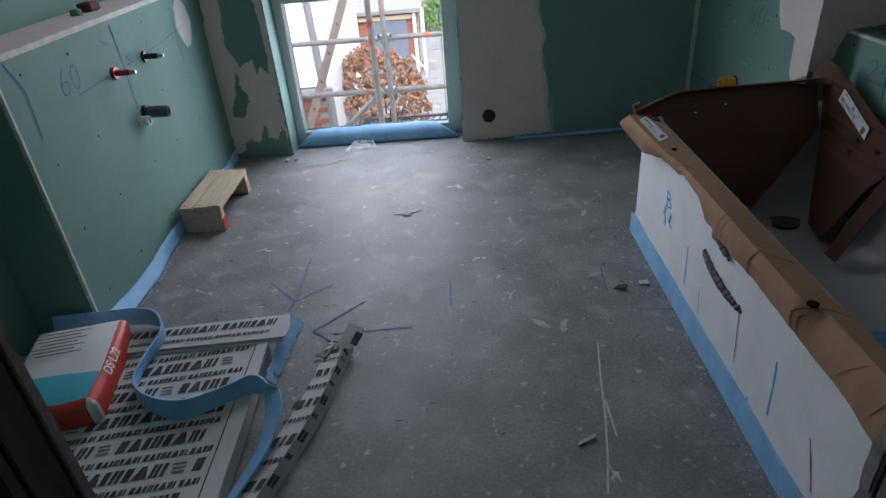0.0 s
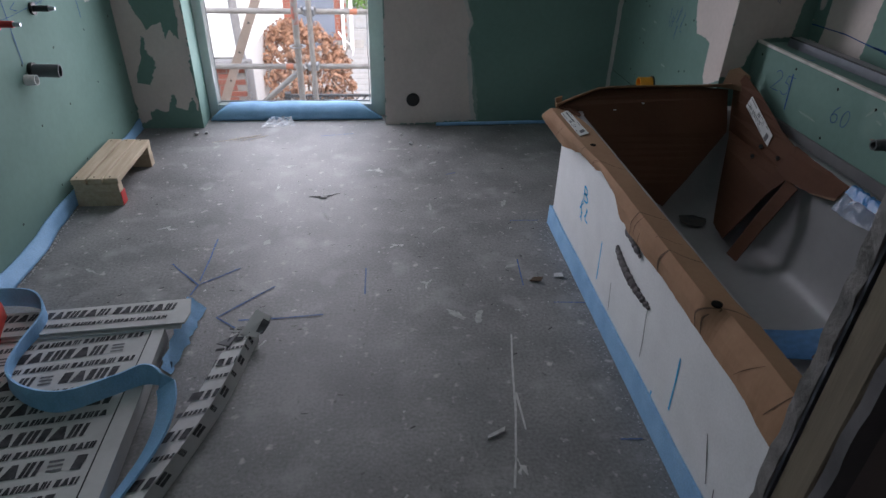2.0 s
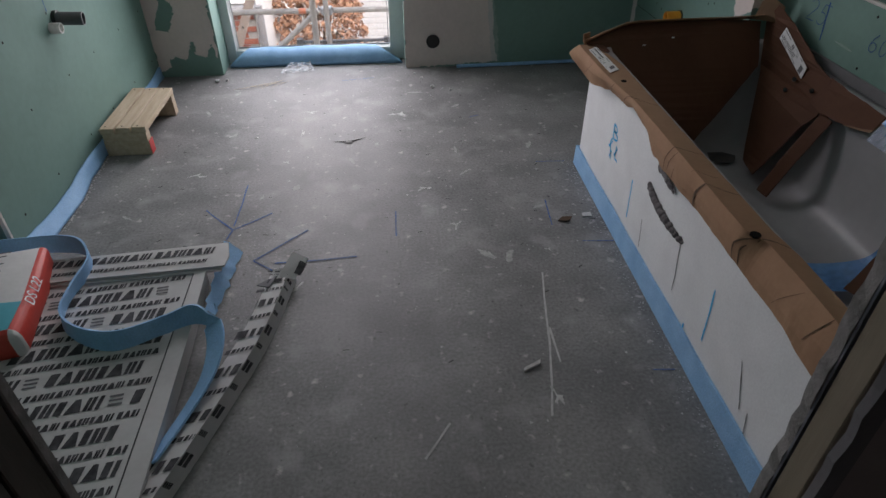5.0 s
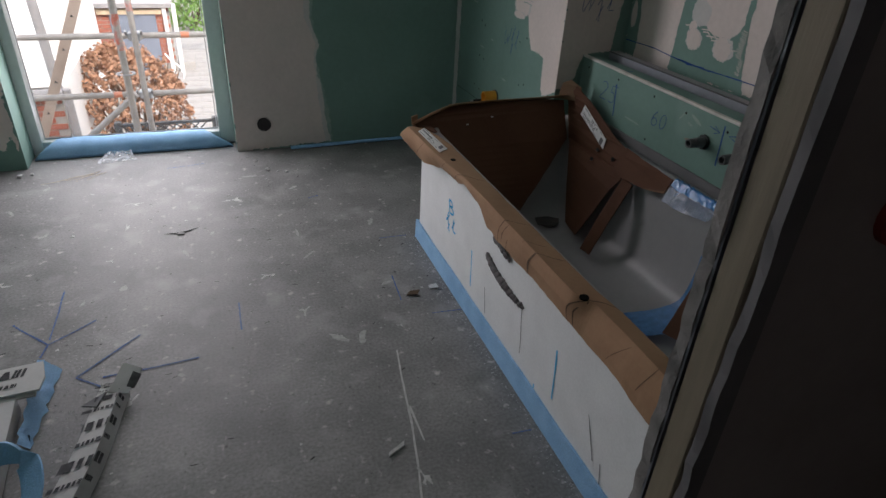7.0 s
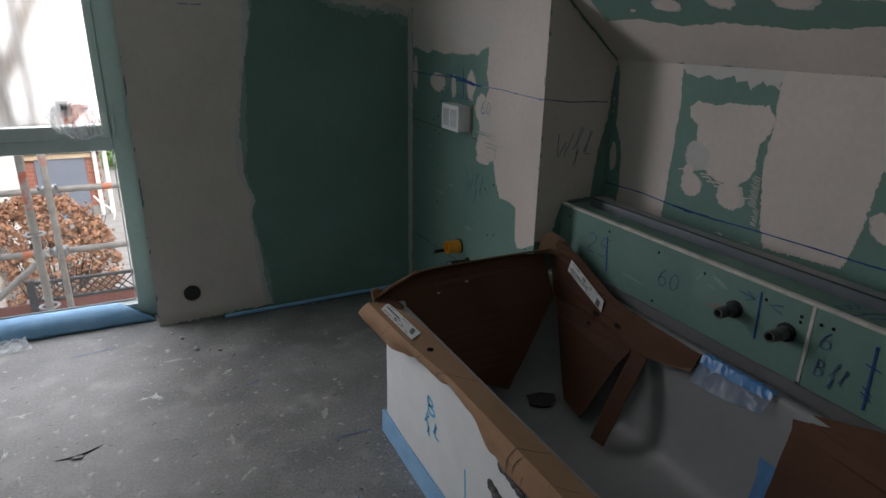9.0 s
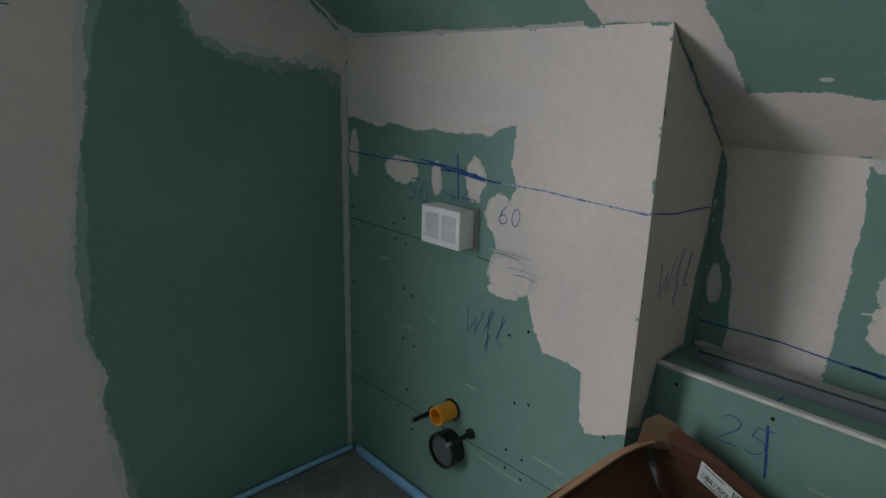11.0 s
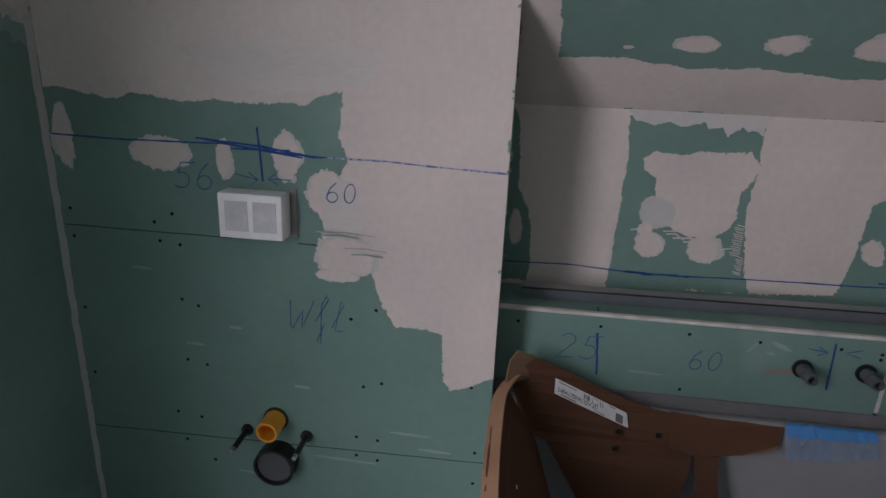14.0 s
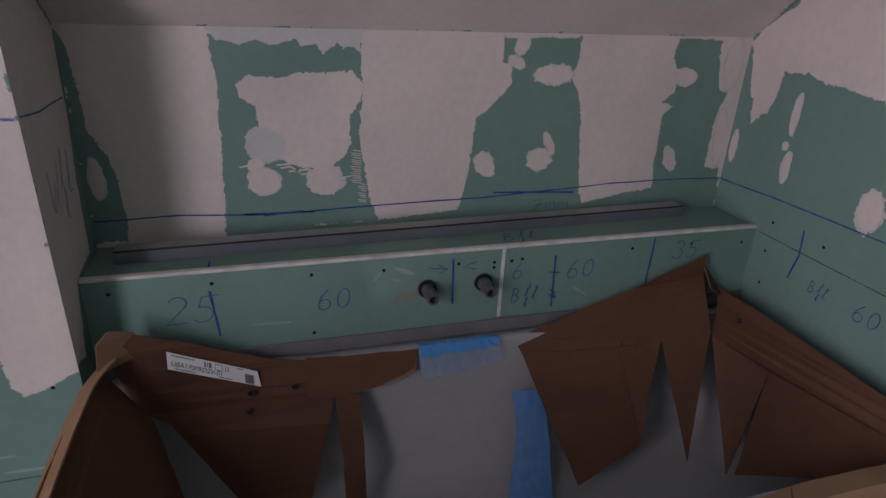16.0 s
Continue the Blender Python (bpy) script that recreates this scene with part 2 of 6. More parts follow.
    nt.links.new(whole.outputs["Value"], n["Principled BSDF"].inputs["Alpha"])


for skim in (FILLER, SKIM, THINFILL, SMEAR, BOARD, DUST, PALEDUST):
    feather(skim)

GLASS = clear("window_glass", (0.9, 0.95, 0.95), (0.03, 0.06), 0.02)
MILKY = clear("milky_film", (0.80, 0.81, 0.82), (0.62, 0.97), 0.3)
glow = MILKY.node_tree.nodes["Principled BSDF"].inputs
glow["Transmission Weight"].default_value, glow["Roughness"].default_value, glow["IOR"].default_value = 0.85, 0.75, 1.02
BAGFILM = clear("hazy_bag_film", (0.62, 0.63, 0.64), (0.10, 0.55), 0.3)
CLEARFILM = clear("clear_plastic", (0.85, 0.9, 0.95), (0.15, 0.5), 0.12)
BLUEISH = clear("bluish_crumpled_film", (0.20, 0.34, 0.58), (0.18, 0.55), 0.16)
PRINTFILM = clear("orange_printed_film", (0.80, 0.30, 0.16), (0.25, 0.65), 0.4)
PALEFILM = clear("white_printed_film", (0.75, 0.74, 0.74), (0.3, 0.7), 0.4)
STREAK = mat("greyed_streak", (0.36, 0.38, 0.36), (0.44, 0.44, 0.42), 30, 90, 0.85, 0.05)
BLUETAPE = clear("blue_tape", (0.07, 0.26, 0.60), (0.88, 0.99), 0.25)
BLUEFILM = clear("blue_plastic", (0.13, 0.34, 0.68), (0.5, 0.85), 0.2)


# dull surfaces without sheen
for dull, level in ((SCREED, 0.4), (DUST, 0.1), (INK, 0.05), (CYANINK, 0.05), (PENCIL, 0.05), (PRINT, 0.1), (SCREW, 0.05), (CARDSHADE, 0.2), (CARD, 0.2), (TWIG, 0.1), (HOLLOW, 0.02), (BOARD, 0.3), (FILLER, 0.3)):
    dull.node_tree.nodes["Principled BSDF"].inputs["Specular IOR Level"].default_value = level


# ---- mesh helpers ----
def thing(name, base, label, category, group="", kind=""):
    """An empty at the base of a thing; its parts are built in world places."""
    ob = new(name)
    ob.location = base
    ob.empty_display_size = 0.05
    return tagged(ob, label, category, group, kind)


def part(name, bm, material, parent=None, label="", smooth=False):
    """Link a bmesh as one mesh object under a thing or a part."""
    me = bpy.data.meshes.new(name)
    bm.normal_update()
    bm.to_mesh(me)
    bm.free()
    for m in material if isinstance(material, (list, tuple)) else [material]:
        me.materials.append(m)
    if smooth:
        for p in me.polygons:
            p.use_smooth = True
    ob = new(name, me)
    if parent is not None:
        ob.parent = parent
        if parent.type == "EMPTY":
            ob.matrix_parent_inverse = Matrix.Translation(parent.location).inverted()
    if label:
        ob["label"] = label
    return ob


def box(lo, hi, bevel=0.0, bm=None, segs=1):
    bm = bm or bmesh.new()
    c = [(a + b) / 2 for a, b in zip(lo, hi)]
    s = [abs(b - a) for a, b in zip(lo, hi)]
    r = bmesh.ops.create_cube(bm, size=1, matrix=Matrix.Translation(c) @ Matrix.Diagonal((*s, 1)))
    if bevel:
        edges = list({e for v in r["verts"] for e in v.link_edges})
        bmesh.ops.bevel(bm, geom=edges, offset=bevel, segments=segs, affect="EDGES", profile=0.6)
    return bm


def tube(a, b, r, segs=16, bm=None, r2=None, caps=True):
    bm = bm or bmesh.new()
    a, b = Vector(a), Vector(b)
    d = b - a
    m = Matrix.Translation((a + b) / 2) @ d.to_track_quat("Z", "Y").to_matrix().to_4x4()
    bmesh.ops.create_cone(bm, cap_ends=caps, segments=segs, radius1=r, radius2=r if r2 is None else r2, depth=d.length, matrix=m)
    return bm


def pipe(a, b, r, inner, segs=20):
    """An open pipe with a wall."""
    bm = bmesh.new()
    a, b = Vector(a), Vector(b)
    q = (b - a).to_track_quat("Z", "Y")
    rings = []
    for p, rad in ((a, r), (b, r), (b, inner), (a, inner)):
        rings.append([bm.verts.new(p + q @ Vector((math.cos(i * math.tau / segs) * rad, math.sin(i * math.tau / segs) * rad, 0))) for i in range(segs)])
    for k in range(4):
        for i in range(segs):
            bm.faces.new((rings[k][i], rings[k][(i + 1) % segs], rings[(k + 1) % 4][(i + 1) % segs], rings[(k + 1) % 4][i]))
    bmesh.ops.recalc_face_normals(bm, faces=bm.faces)
    return bm


def prism(points, thick, bm=None):
    """A slab of the outline given, thick along its mean normal."""
    bm = bm or bmesh.new()
    pts = [Vector(p) for p in points]
    n = Vector((0, 0, 0))
    for i, p in enumerate(pts):
        n += p.cross(pts[(i + 1) % len(pts)])
    n = n.normalized() * thick / 2
    top = [bm.verts.new(p + n) for p in pts]
    low = [bm.verts.new(p - n) for p in pts]
    for a, b, c in geometry.tessellate_polygon([pts]):
        bm.faces.new((top[a], top[b], top[c]))
        bm.faces.new((low[c], low[b], low[a]))
    for i in range(len(pts)):
        j = (i + 1) % len(pts)
        bm.faces.new((top[j], top[i], low[i], low[j]))
    bmesh.ops.recalc_face_normals(bm, faces=bm.faces)
    return bm


def ragged(points, step=0.02, jag=0.008, seed=1.0):
    """The outline, cut short and made uneven at three scales."""
    out = []
    step = min(step, 0.007)
    for i, (u, v) in enumerate(points):
        u2, v2 = points[(i + 1) % len(points)]
        n = max(1, int(math.hypot(u2 - u, v2 - v) / step))
        for k in range(n):
            f = k / n
            p = Vector((u + (u2 - u) * f, v + (v2 - v) * f, seed))
            d = noise.noise_vector(p * 15) * jag * 0.8 + noise.noise_vector(p * 48) * jag * 0.5 + noise.noise_vector(p * 130) * jag * 0.35
            out.append((p.x + d.x, p.y + d.y))
    return out


# planes: (u, v, off the wall) to the world
def on_stub(u, v, d): return (1.635 - d, u, v)
def on_niche(u, v, d): return (1.95 - d, u, v)
def on_lining(u, v, d): return (1.753 - d, u, v)
def on_return(u, v, d): return (u, 2.405 - d, v)
def on_end(u, v, d): return (u, 0.575 + d, v)
def on_far(u, v, d): return (u, 3.555 - d, v)
def on_pier(u, v, d): return (u, 3.53 - d, v)
def on_left(u, v, d): return (-1.06 + d, u, v)
def on_floor(u, v, d): return (u, v, d)
def on_panel(u, v, d): return (1.005 - d, u, v)


SLOPE = math.atan(0.83)
def on_slope(u, v, d):
    return (1.95 - v * math.cos(SLOPE) - d * math.sin(SLOPE), u, 1.2796 + v * math.sin(SLOPE) - d * math.cos(SLOPE))


LIMITS = {on_stub: (2.4050, 3.5550, 0, 1.541), on_niche: (0.575, 2.405, 0.7530, 1.282), on_return: (1.6350, 1.9495, 0, 1.54), on_far: (0.3150, 1.6350, 0, 2.45), on_pier: (-1.2, -0.715, 0, 2.45), on_end: (0.80, 1.950, 0, 2.45), on_slope: (0.575, 3.555, 0, 1.83)}


def patch(name, plane, points, material, parent, off=0.002, jag=0.008, step=0.02, seed=1.0, label=""):
    """A skim of filler, or of bare board left in it, with an uneven edge."""
    bm = bmesh.new()
    pts = [Vector(q) for q in ragged(points, step, jag, seed)]
    area = sum(p.x * q.y - q.x * p.y for p, q in zip(pts, pts[1:] + pts[:1]))
    turn = 1 if area > 0 else -1
    n = len(pts)
    span = min(max(p.x for p in pts) - min(p.x for p in pts), max(p.y for p in pts) - min(p.y for p in pts))
    w = min(0.010, 0.13 * span)
    outs = []
    for i in range(n):
        t = (pts[(i + 2) % n] - pts[i - 2]).normalized()
        outs.append(Vector((t.y, -t.x)) * turn)
    grown = [p + o * w * 0.45 for p, o in zip(pts, outs)]
    fixed = [False] * n
    if plane in LIMITS:
        a, b, c, d = LIMITS[plane]
        for i, p in enumerate(grown):
            q = Vector((min(max(p.x, a), b), min(max(p.y, c), d)))
            fixed[i] = (q - p).length > 1e-6
            grown[i] = q
    edge = np.array([tuple(p) for p in grown])
    inner = []
    for i in range(n):
        for f in (1.0, 0.5, 0.25):
            q = grown[i] - outs[i] * w * f
            if np.hypot(edge[:, 0] - q.x, edge[:, 1] - q.y).min() > w * f * 0.85:
                inner.append(q)
                break
    every = grown + inner
    where, _, tris, source, _, _ = geometry.delaunay_2d_cdt(every, [(i, (i + 1) % n) for i in range(n)], [], 1, 1e-6)
    layer = bm.verts.layers.float.new("rim")
    top = [bm.verts.new(plane(q[0], q[1], off * 0.18)) for q in where]
    rims = [1.0 if any(k < n and not fixed[k] for k in src) else 0.0 for src in source]
    for v, r in zip(top, rims):
        v[layer] = r
    for t in tris:
        bm.faces.new([top[i] for i in t])
    face_out = Vector(plane(0, 0, 1)) - Vector(plane(0, 0, 0))
    bm.normal_update()
    for f in bm.faces:
        if f.normal.dot(face_out) < 0:
            f.normal_flip()
    return part(name, bm, material, parent, label)


def blob(plane, u, v, ru, rv, parent, material=None, off=0.0035, seed=1.0, turn=0.0, jag=0.012):
    """A dab of filler."""
    pts = []
    for i in range(10):
        a = i * math.tau / 10
        x, y = math.cos(a) * ru, math.sin(a) * rv
        pts.append((u + x * math.cos(turn) - y * math.sin(turn), v + x * math.sin(turn) + y * math.cos(turn)))
    off += 0.0002 * (1 + int(seed * 3 + abs(u) * 10) % 6)
    jag = min(jag * 0.8, 0.3 * min(ru, rv))
    if material is None:
        # thin smear round the dab
        wide = [(u + (a - u) * 1.12, v + (b - v) * 1.12) for a, b in pts]
        patch("filler", plane, wide, THINFILL, parent, off - 0.0007, jag * 1.3, 0.012, seed + 31)
    return patch("filler", plane, pts, material or FILLER, parent, off, jag, 0.012, seed)


def stroke(plane, lines, width, material, parent, name="marker_line", off=0.0014, seed=2.0, wobble=0.0015):
    """Drawn lines: flat ribbons with a slightly unsteady edge."""
    if name != "handwriting" and len(lines) > 1:
        return [stroke(plane, [line], width, material, parent, name, off + 0.0003 * k, seed, wobble) for k, line in enumerate(lines)]
    bm = bmesh.new()
    for line in lines:
        pts = []
        for (u, v), (u2, v2) in zip(line, line[1:]):
            n = max(1, int(math.hypot(u2 - u, v2 - v) / 0.02))
            pts += [(u + (u2 - u) * k / n, v + (v2 - v) * k / n) for k in range(n)]
        pts.append(line[-1])
        prev = None
        for i, (u, v) in enumerate(pts):
            a, b = pts[max(i - 1, 0)], pts[min(i + 1, len(pts) - 1)]
            du, dv = b[0] - a[0], b[1] - a[1]
            l = math.hypot(du, dv) or 1
            k = noise.noise(Vector((u * 30, v * 30, seed)))
            w = width * (0.5 + 0.25 * k)
            ou, ov = noise.noise(Vector((u * 9, v * 9, seed + 5))) * wobble, noise.noise(Vector((u * 9, v * 9, seed + 9))) * wobble
            pair = (bm.verts.new(plane(u + ou - dv / l * w, v + ov + du / l * w, off)), bm.verts.new(plane(u + ou + dv / l * w, v + ov - du / l * w, off)))
            if prev:
                bm.faces.new((prev[0], prev[1], pair[1], pair[0]))
            prev = pair
    bmesh.ops.recalc_face_normals(bm, faces=bm.faces)
    return part(name, bm, material, parent)


def arc(cx, cy, rx, ry, a0, a1, n=12):
    return [(cx + rx * math.cos(radians(a0 + (a1 - a0) * i / n)), cy + ry * math.sin(radians(a0 + (a1 - a0) * i / n))) for i in range(n + 1)]


GLYPHS = {
    "0": [arc(0.3, 0.5, 0.27, 0.48, 90, 460)],
    "2": [arc(0.3, 0.75, 0.28, 0.25, 160, -30, 8) + [(0.0, 0.0), (0.65, 0.03)]],
    "3": [arc(0.25, 0.75, 0.27, 0.25, 150, -80, 8) + arc(0.25, 0.26, 0.3, 0.26, 80, -150, 8)],
    "5": [[(0.75, 0.98), (0.2, 0.95), (0.12, 0.55)] + arc(0.25, 0.3, 0.32, 0.29, 110, -140, 10)],
    "6": [[(0.42, 1.0), (0.15, 0.7), (0.03, 0.35)] + arc(0.3, 0.26, 0.27, 0.26, 170, 520, 14)],
    "W": [[(0.0, 1.0), (0.1, 0.1), (0.16, 0.05), (0.42, 0.7), (0.45, 0.08), (0.75, 1.05)]],
    "B": [[(0.1, 1.0), (0.08, 0.0)], [(0.1, 1.0)] + arc(0.12, 0.76, 0.32, 0.24, 80, -85, 8) + arc(0.12, 0.27, 0.4, 0.27, 85, -90, 8)],
    "f": [[(0.0, 0.35), (0.35, 1.1), (0.28, 1.25), (0.15, 0.9), (0.25, -0.4), (0.12, -0.3), (0.3, 0.3)]],
    "l": [[(0.0, 0.2), (0.3, 1.0), (0.2, 1.1), (0.1, 0.1), (0.35, 0.1)]],
}


def handwrite(word, plane, u, v, size, du, material, parent, width=0.003, lean=0.12, off=0.0016, wide=1.0):
    """Handwritten strokes of a word; du is -1 where the wall's u runs to the left of the reader."""
    x, lines = 0.0, []
    for ch in word:
        for line in GLYPHS[ch]:
            lines.append([(u + du * (x + (p[0] + lean * p[1])) * size * wide, v + p[1] * size) for p in line])
        x += 0.55 if ch in "fl" else 0.85
    return stroke(plane, lines, width, material, parent, "handwriting", off)


def dots(plane, pts, parent, r=0.005, name="screw_heads", off=0.0012):
    bm = bmesh.new()
    for u, v in pts:
        ring = [bm.verts.new(plane(u + r * math.cos(i * math.tau / 8), v + r * math.sin(i * math.tau / 8), off)) for i in range(8)]
        bm.faces.new(ring)
    bmesh.ops.recalc_face_normals(bm, faces=bm.faces)
    return tagged(part(name, bm, SCREW, parent), kind="stuff")


def ribbon(path, width_dir, thick, bm=None):
    """A band swept along a path: width_dir is half its width at each point, thick its thickness."""
    bm = bm or bmesh.new()
    prev = None
    n = len(path)
    for i, (p, w) in enumerate(zip(path, width_dir)):
        p, w = Vector(p), Vector(w)
        t = (Vector(path[min(i + 1, n - 1)]) - Vector(path[max(i - 1, 0)])).normalized()
        nn = t.cross(w).normalized() * thick / 2
        ring = [bm.verts.new(p + w + nn), bm.verts.new(p - w + nn), bm.verts.new(p - w - nn), bm.verts.new(p + w - nn)]
        if prev:
            for k in range(4):
                bm.faces.new((prev[k], prev[(k + 1) % 4], ring[(k + 1) % 4], ring[k]))
        else:
            bm.faces.new(ring[::-1])
        prev = ring
    bm.faces.new(prev)
    bmesh.ops.recalc_face_normals(bm, faces=bm.faces)
    return bm


def smooth_path(pts, n=8):
    """Catmull-Rom through the points."""
    pts = [Vector(p) for p in pts]
    out = []
    for i in range(len(pts) - 1):
        a, b, c, d = pts[max(i - 1, 0)], pts[i], pts[i + 1], pts[min(i + 2, len(pts) - 1)]
        for k in range(n):
            t = k / n
            out.append(0.5 * ((2 * b) + (c - a) * t + (2 * a - 5 * b + 4 * c - d) * t * t + (3 * b - a - 3 * c + d) * t ** 3))
    out.append(pts[-1])
    return out


def setting(name, bm, material, label, category):
    return tagged(part(name, bm, material), label, category, kind="structure")


# ---- the room ----
floor = setting("floor", box((-2.2, -1.8, -0.2), (2.4, 3.72, 0)), SCREED, "dusty grey cement screed floor with pencil marks", "floor")
# Flat ceiling stays out of view; its pale tone is chosen to bounce light.
bm = box((-1.75, -1.8, 2.45), (0.55, 4.0, 2.6))
box((0.55, -1.8, 2.45), (2.4, 0.485, 2.6), bm=bm)
setting("ceiling", bm, CEIL, "unseen flat ceiling, kept pale to bounce light", "ceiling")
# sloped ceiling: a slab along the roof
s_top = (2.45 - 1.2796) / math.sin(SLOPE)
bm = bmesh.new()
ring = [[bm.verts.new(on_slope(u, v, d)) for v, d in ((-0.25, 0), (s_top, 0), (s_top + 0.1, -0.18), (-0.25, -0.18))] for u in (0.575, 3.555)]
for k in range(4):
    bm.faces.new((ring[0][k], ring[0][(k + 1) % 4], ring[1][(k + 1) % 4], ring[1][k]))
bm.faces.new(ring[0][::-1]), bm.faces.new(ring[1])
bmesh.ops.recalc_face_normals(bm, faces=bm.faces)
slope = setting("sloped_ceiling", bm, BOARD, "green gypsum board roof slope with filled joints", "ceiling")

wall_left = setting("wall_left", box((-1.45, 0.575, 0), (-1.3, 3.53, 2.45)), BOARD, "dark green gypsum board wall of the recess", "wall")
wall_pier = setting("wall_pier", box((-1.45, 3.53, 0), (-0.715, 4.0, 2.45)), BOARD, "green board pier with filler beside the window", "wall")
bm = bmesh.new()
far_outline = [(0.315, 0), (1.635, 0), (1.635, 1.565), (0.54, 2.475), (0.315, 2.475)]
a = [bm.verts.new((x, 3.555, z)) for x, z in far_outline]
b = [bm.verts.new((x, 4.0, z)) for x, z in far_outline]
bm.faces.new(a), bm.faces.new(b[::-1])
for i in range(5):
    bm.faces.new((a[(i + 1) % 5], a[i], b[i], b[(i + 1) % 5]))
bmesh.ops.recalc_face_normals(bm, faces=bm.faces)
wall_far = setting("wall_far", bm, BOARD, "far green board wall with a filled joint and drain hole", "wall")
setting("wall_lintel", box((-0.715, 3.60, 2.25), (0.315, 4.0, 2.45)), BOARD, "board lintel over the tall window", "wall")
bm = bmesh.new()
out = [(1.635, 0), (2.3, 0), (2.3, 0.989), (1.635, 1.541)]
a = [bm.verts.new((x, 2.405, z)) for x, z in out]
b = [bm.verts.new((x, 4.0, z)) for x, z in out]
bm.faces.new(a), bm.faces.new(b[::-1])
for i in range(4):
    bm.faces.new((a[(i + 1) % 4], a[i], b[i], b[(i + 1) % 4]))
bmesh.ops.recalc_face_normals(bm, faces=bm.faces)
wall_stub = setting("wall_stub", bm, [BOARD], "green board wall block with socket box and filler", "wall")
wall_niche = setting("wall_niche", box((1.95, 0.4, 0), (2.1, 2.405, 1.282)), FILLER, "filled knee wall behind the bathtub", "wall")

# the wall with the doorway
wall_end = setting("wall_end", box((0.80, 0.498, 0), (1.95, 0.575, 2.45)), BOARD, "green board wall at the foot of the bathtub", "wall")
setting("wall_door_left", box((-1.45, 0.498, 0), (-0.26, 0.575, 2.45)), BOARD, "green board wall beside the doorway", "wall")
setting("wall_door_head", box((-0.26, 0.498, 2.08), (0.80, 0.575, 2.45)), BOARD, "board wall over the doorway", "wall")
hall = [("hall_wall_right", (0.80, 0.485, 0), (2.3, 0.498, 2.45)), ("hall_wall_left", (-2.1, 0.485, 0), (-0.26, 0.498, 2.45)), ("hall_wall_head", (-0.26, 0.485, 2.08), (0.80, 0.498, 2.45)),
        ("hall_wall_side", (-2.2, -1.8, 0), (-2.1, 0.498, 2.45)), ("hall_wall_other", (2.3, -1.8, 0), (2.4, 0.498, 2.45)), ("hall_wall_back", (-2.2, -1.9, 0), (2.4, -1.8, 2.45))]
for n, lo, hi in hall:
    setting(n, box(lo, hi), WALLGREY, "unpainted dark grey hallway wall", "wall")

frame_r = thing("door_lining_right", (0.79, 0.53, 0), "pale timber door stud between broken board edges", "door frame", kind="structure")
part("timber_stud", box((0.778, 0.506, 0), (0.796, 0.550, 2.08), 0.002), STUD, frame_r)
# Black strip set behind the stud as the shade of the open gaps.
part("gap_shade", box((0.796, 0.4985, 0), (0.7995, 0.5685, 2.08)), RUBBERGAP, frame_r)
part("steel_profile", box((0.777, 0.553, 0), (0.7958, 0.557, 2.08)), RAILMAT, frame_r, "thin steel edge profile")
bm = box((0.776, 0.5575, 0), (0.7995, 0.578, 2.08))
bmesh.ops.subdivide_edges(bm, edges=[e for e in bm.edges if abs(e.verts[0].co.z - e.verts[1].co.z) > 1], cuts=90)
for v in bm.verts:
    if v.co.x < 0.79:
        v.co.x += abs(noise.noise(Vector((0, v.co.y * 9, v.co.z * 16)))) * 0.012 - 0.003
part("board_edge", bm, RAWEDGE, frame_r, "crumbled gypsum board edge")
bm = box((0.772, 0.482, 0), (0.80, 0.497, 2.08))
bmesh.ops.subdivide_edges(bm, edges=[e for e in bm.edges if abs(e.verts[0].co.z - e.verts[1].co.z) > 1], cuts=90)
for v in bm.verts:
    if v.co.x < 0.79:
        v.co.x += abs(noise.noise(Vector((3, v.co.y * 9, v.co.z * 14)))) * 0.012 - 0.003
part("hall_board_edge", bm, GREYTAPE, frame_r, "crumbled hallway board edge")
frame_l = thing("door_lining_left", (-0.25, 0.53, 0), "dark timber door stud between board edges", "door frame", kind="structure")
part("timber_stud", box((-0.26, 0.504, 0), (-0.237, 0.556, 2.08), 0.002), DARKWOOD, frame_l)
part("board_edge", box((-0.262, 0.560, 0), (-0.234, 0.578, 2.08), 0.002), RAWEDGE, frame_l)
part("hall_board_edge", box((-0.262, 0.482, 0), (-0.238, 0.500, 2.08), 0.002), DARKWOOD, frame_l)
socket_hole = thing("wall_box", (0.952, 0.484, 1.02), "round reddish-orange wall box in the hallway wall", "socket box")
part("ring", pipe((0.952, 0.474, 1.045), (0.952, 0.484, 1.045), 0.038, 0.030), DARKRED, socket_hole)
part("back", tube((0.952, 0.4845, 1.045), (0.952, 0.479, 1.045), 0.030), BLACK, socket_hole)
sack = thing("dark_bucket", (1.26, 0.24, 0), "black plastic bucket standing in the hallway", "bucket")
part("body", tube((1.26, 0.24, 0), (1.26, 0.24, 0.42), 0.14, 24, r2=0.17, caps=True), BLACK, sack, smooth=False)
part("rim", pipe((1.26, 0.24, 0.40), (1.26, 0.24, 0.43), 0.18, 0.165), BLACK, sack)

# filler and marks on the stub
white = [(3.553, 1.54), (3.553, 1.285), (3.50, 1.287), (3.44, 1.272), (3.36, 1.285), (3.20, 1.27), (2.95, 1.275), (2.89, 1.275), (2.86, 1.295), (2.80, 1.31), (2.815, 1.20), (2.79, 1.15),
         (2.825, 1.09), (2.83, 0.98), (2.86, 0.965), (2.85, 0.925), (2.81, 0.885), (2.755, 0.90), (2.731, 0.87), (2.70, 0.78), (2.665, 0.722), (2.60, 0.728), (2.546, 0.714), (2.537, 0.58), (2.52, 0.555), (2.46, 0.57), (2.407, 0.606), (2.407, 1.538)]
patch("filler", on_stub, white, FILLER, wall_stub, jag=0.006, seed=3, label="cream joint filler")
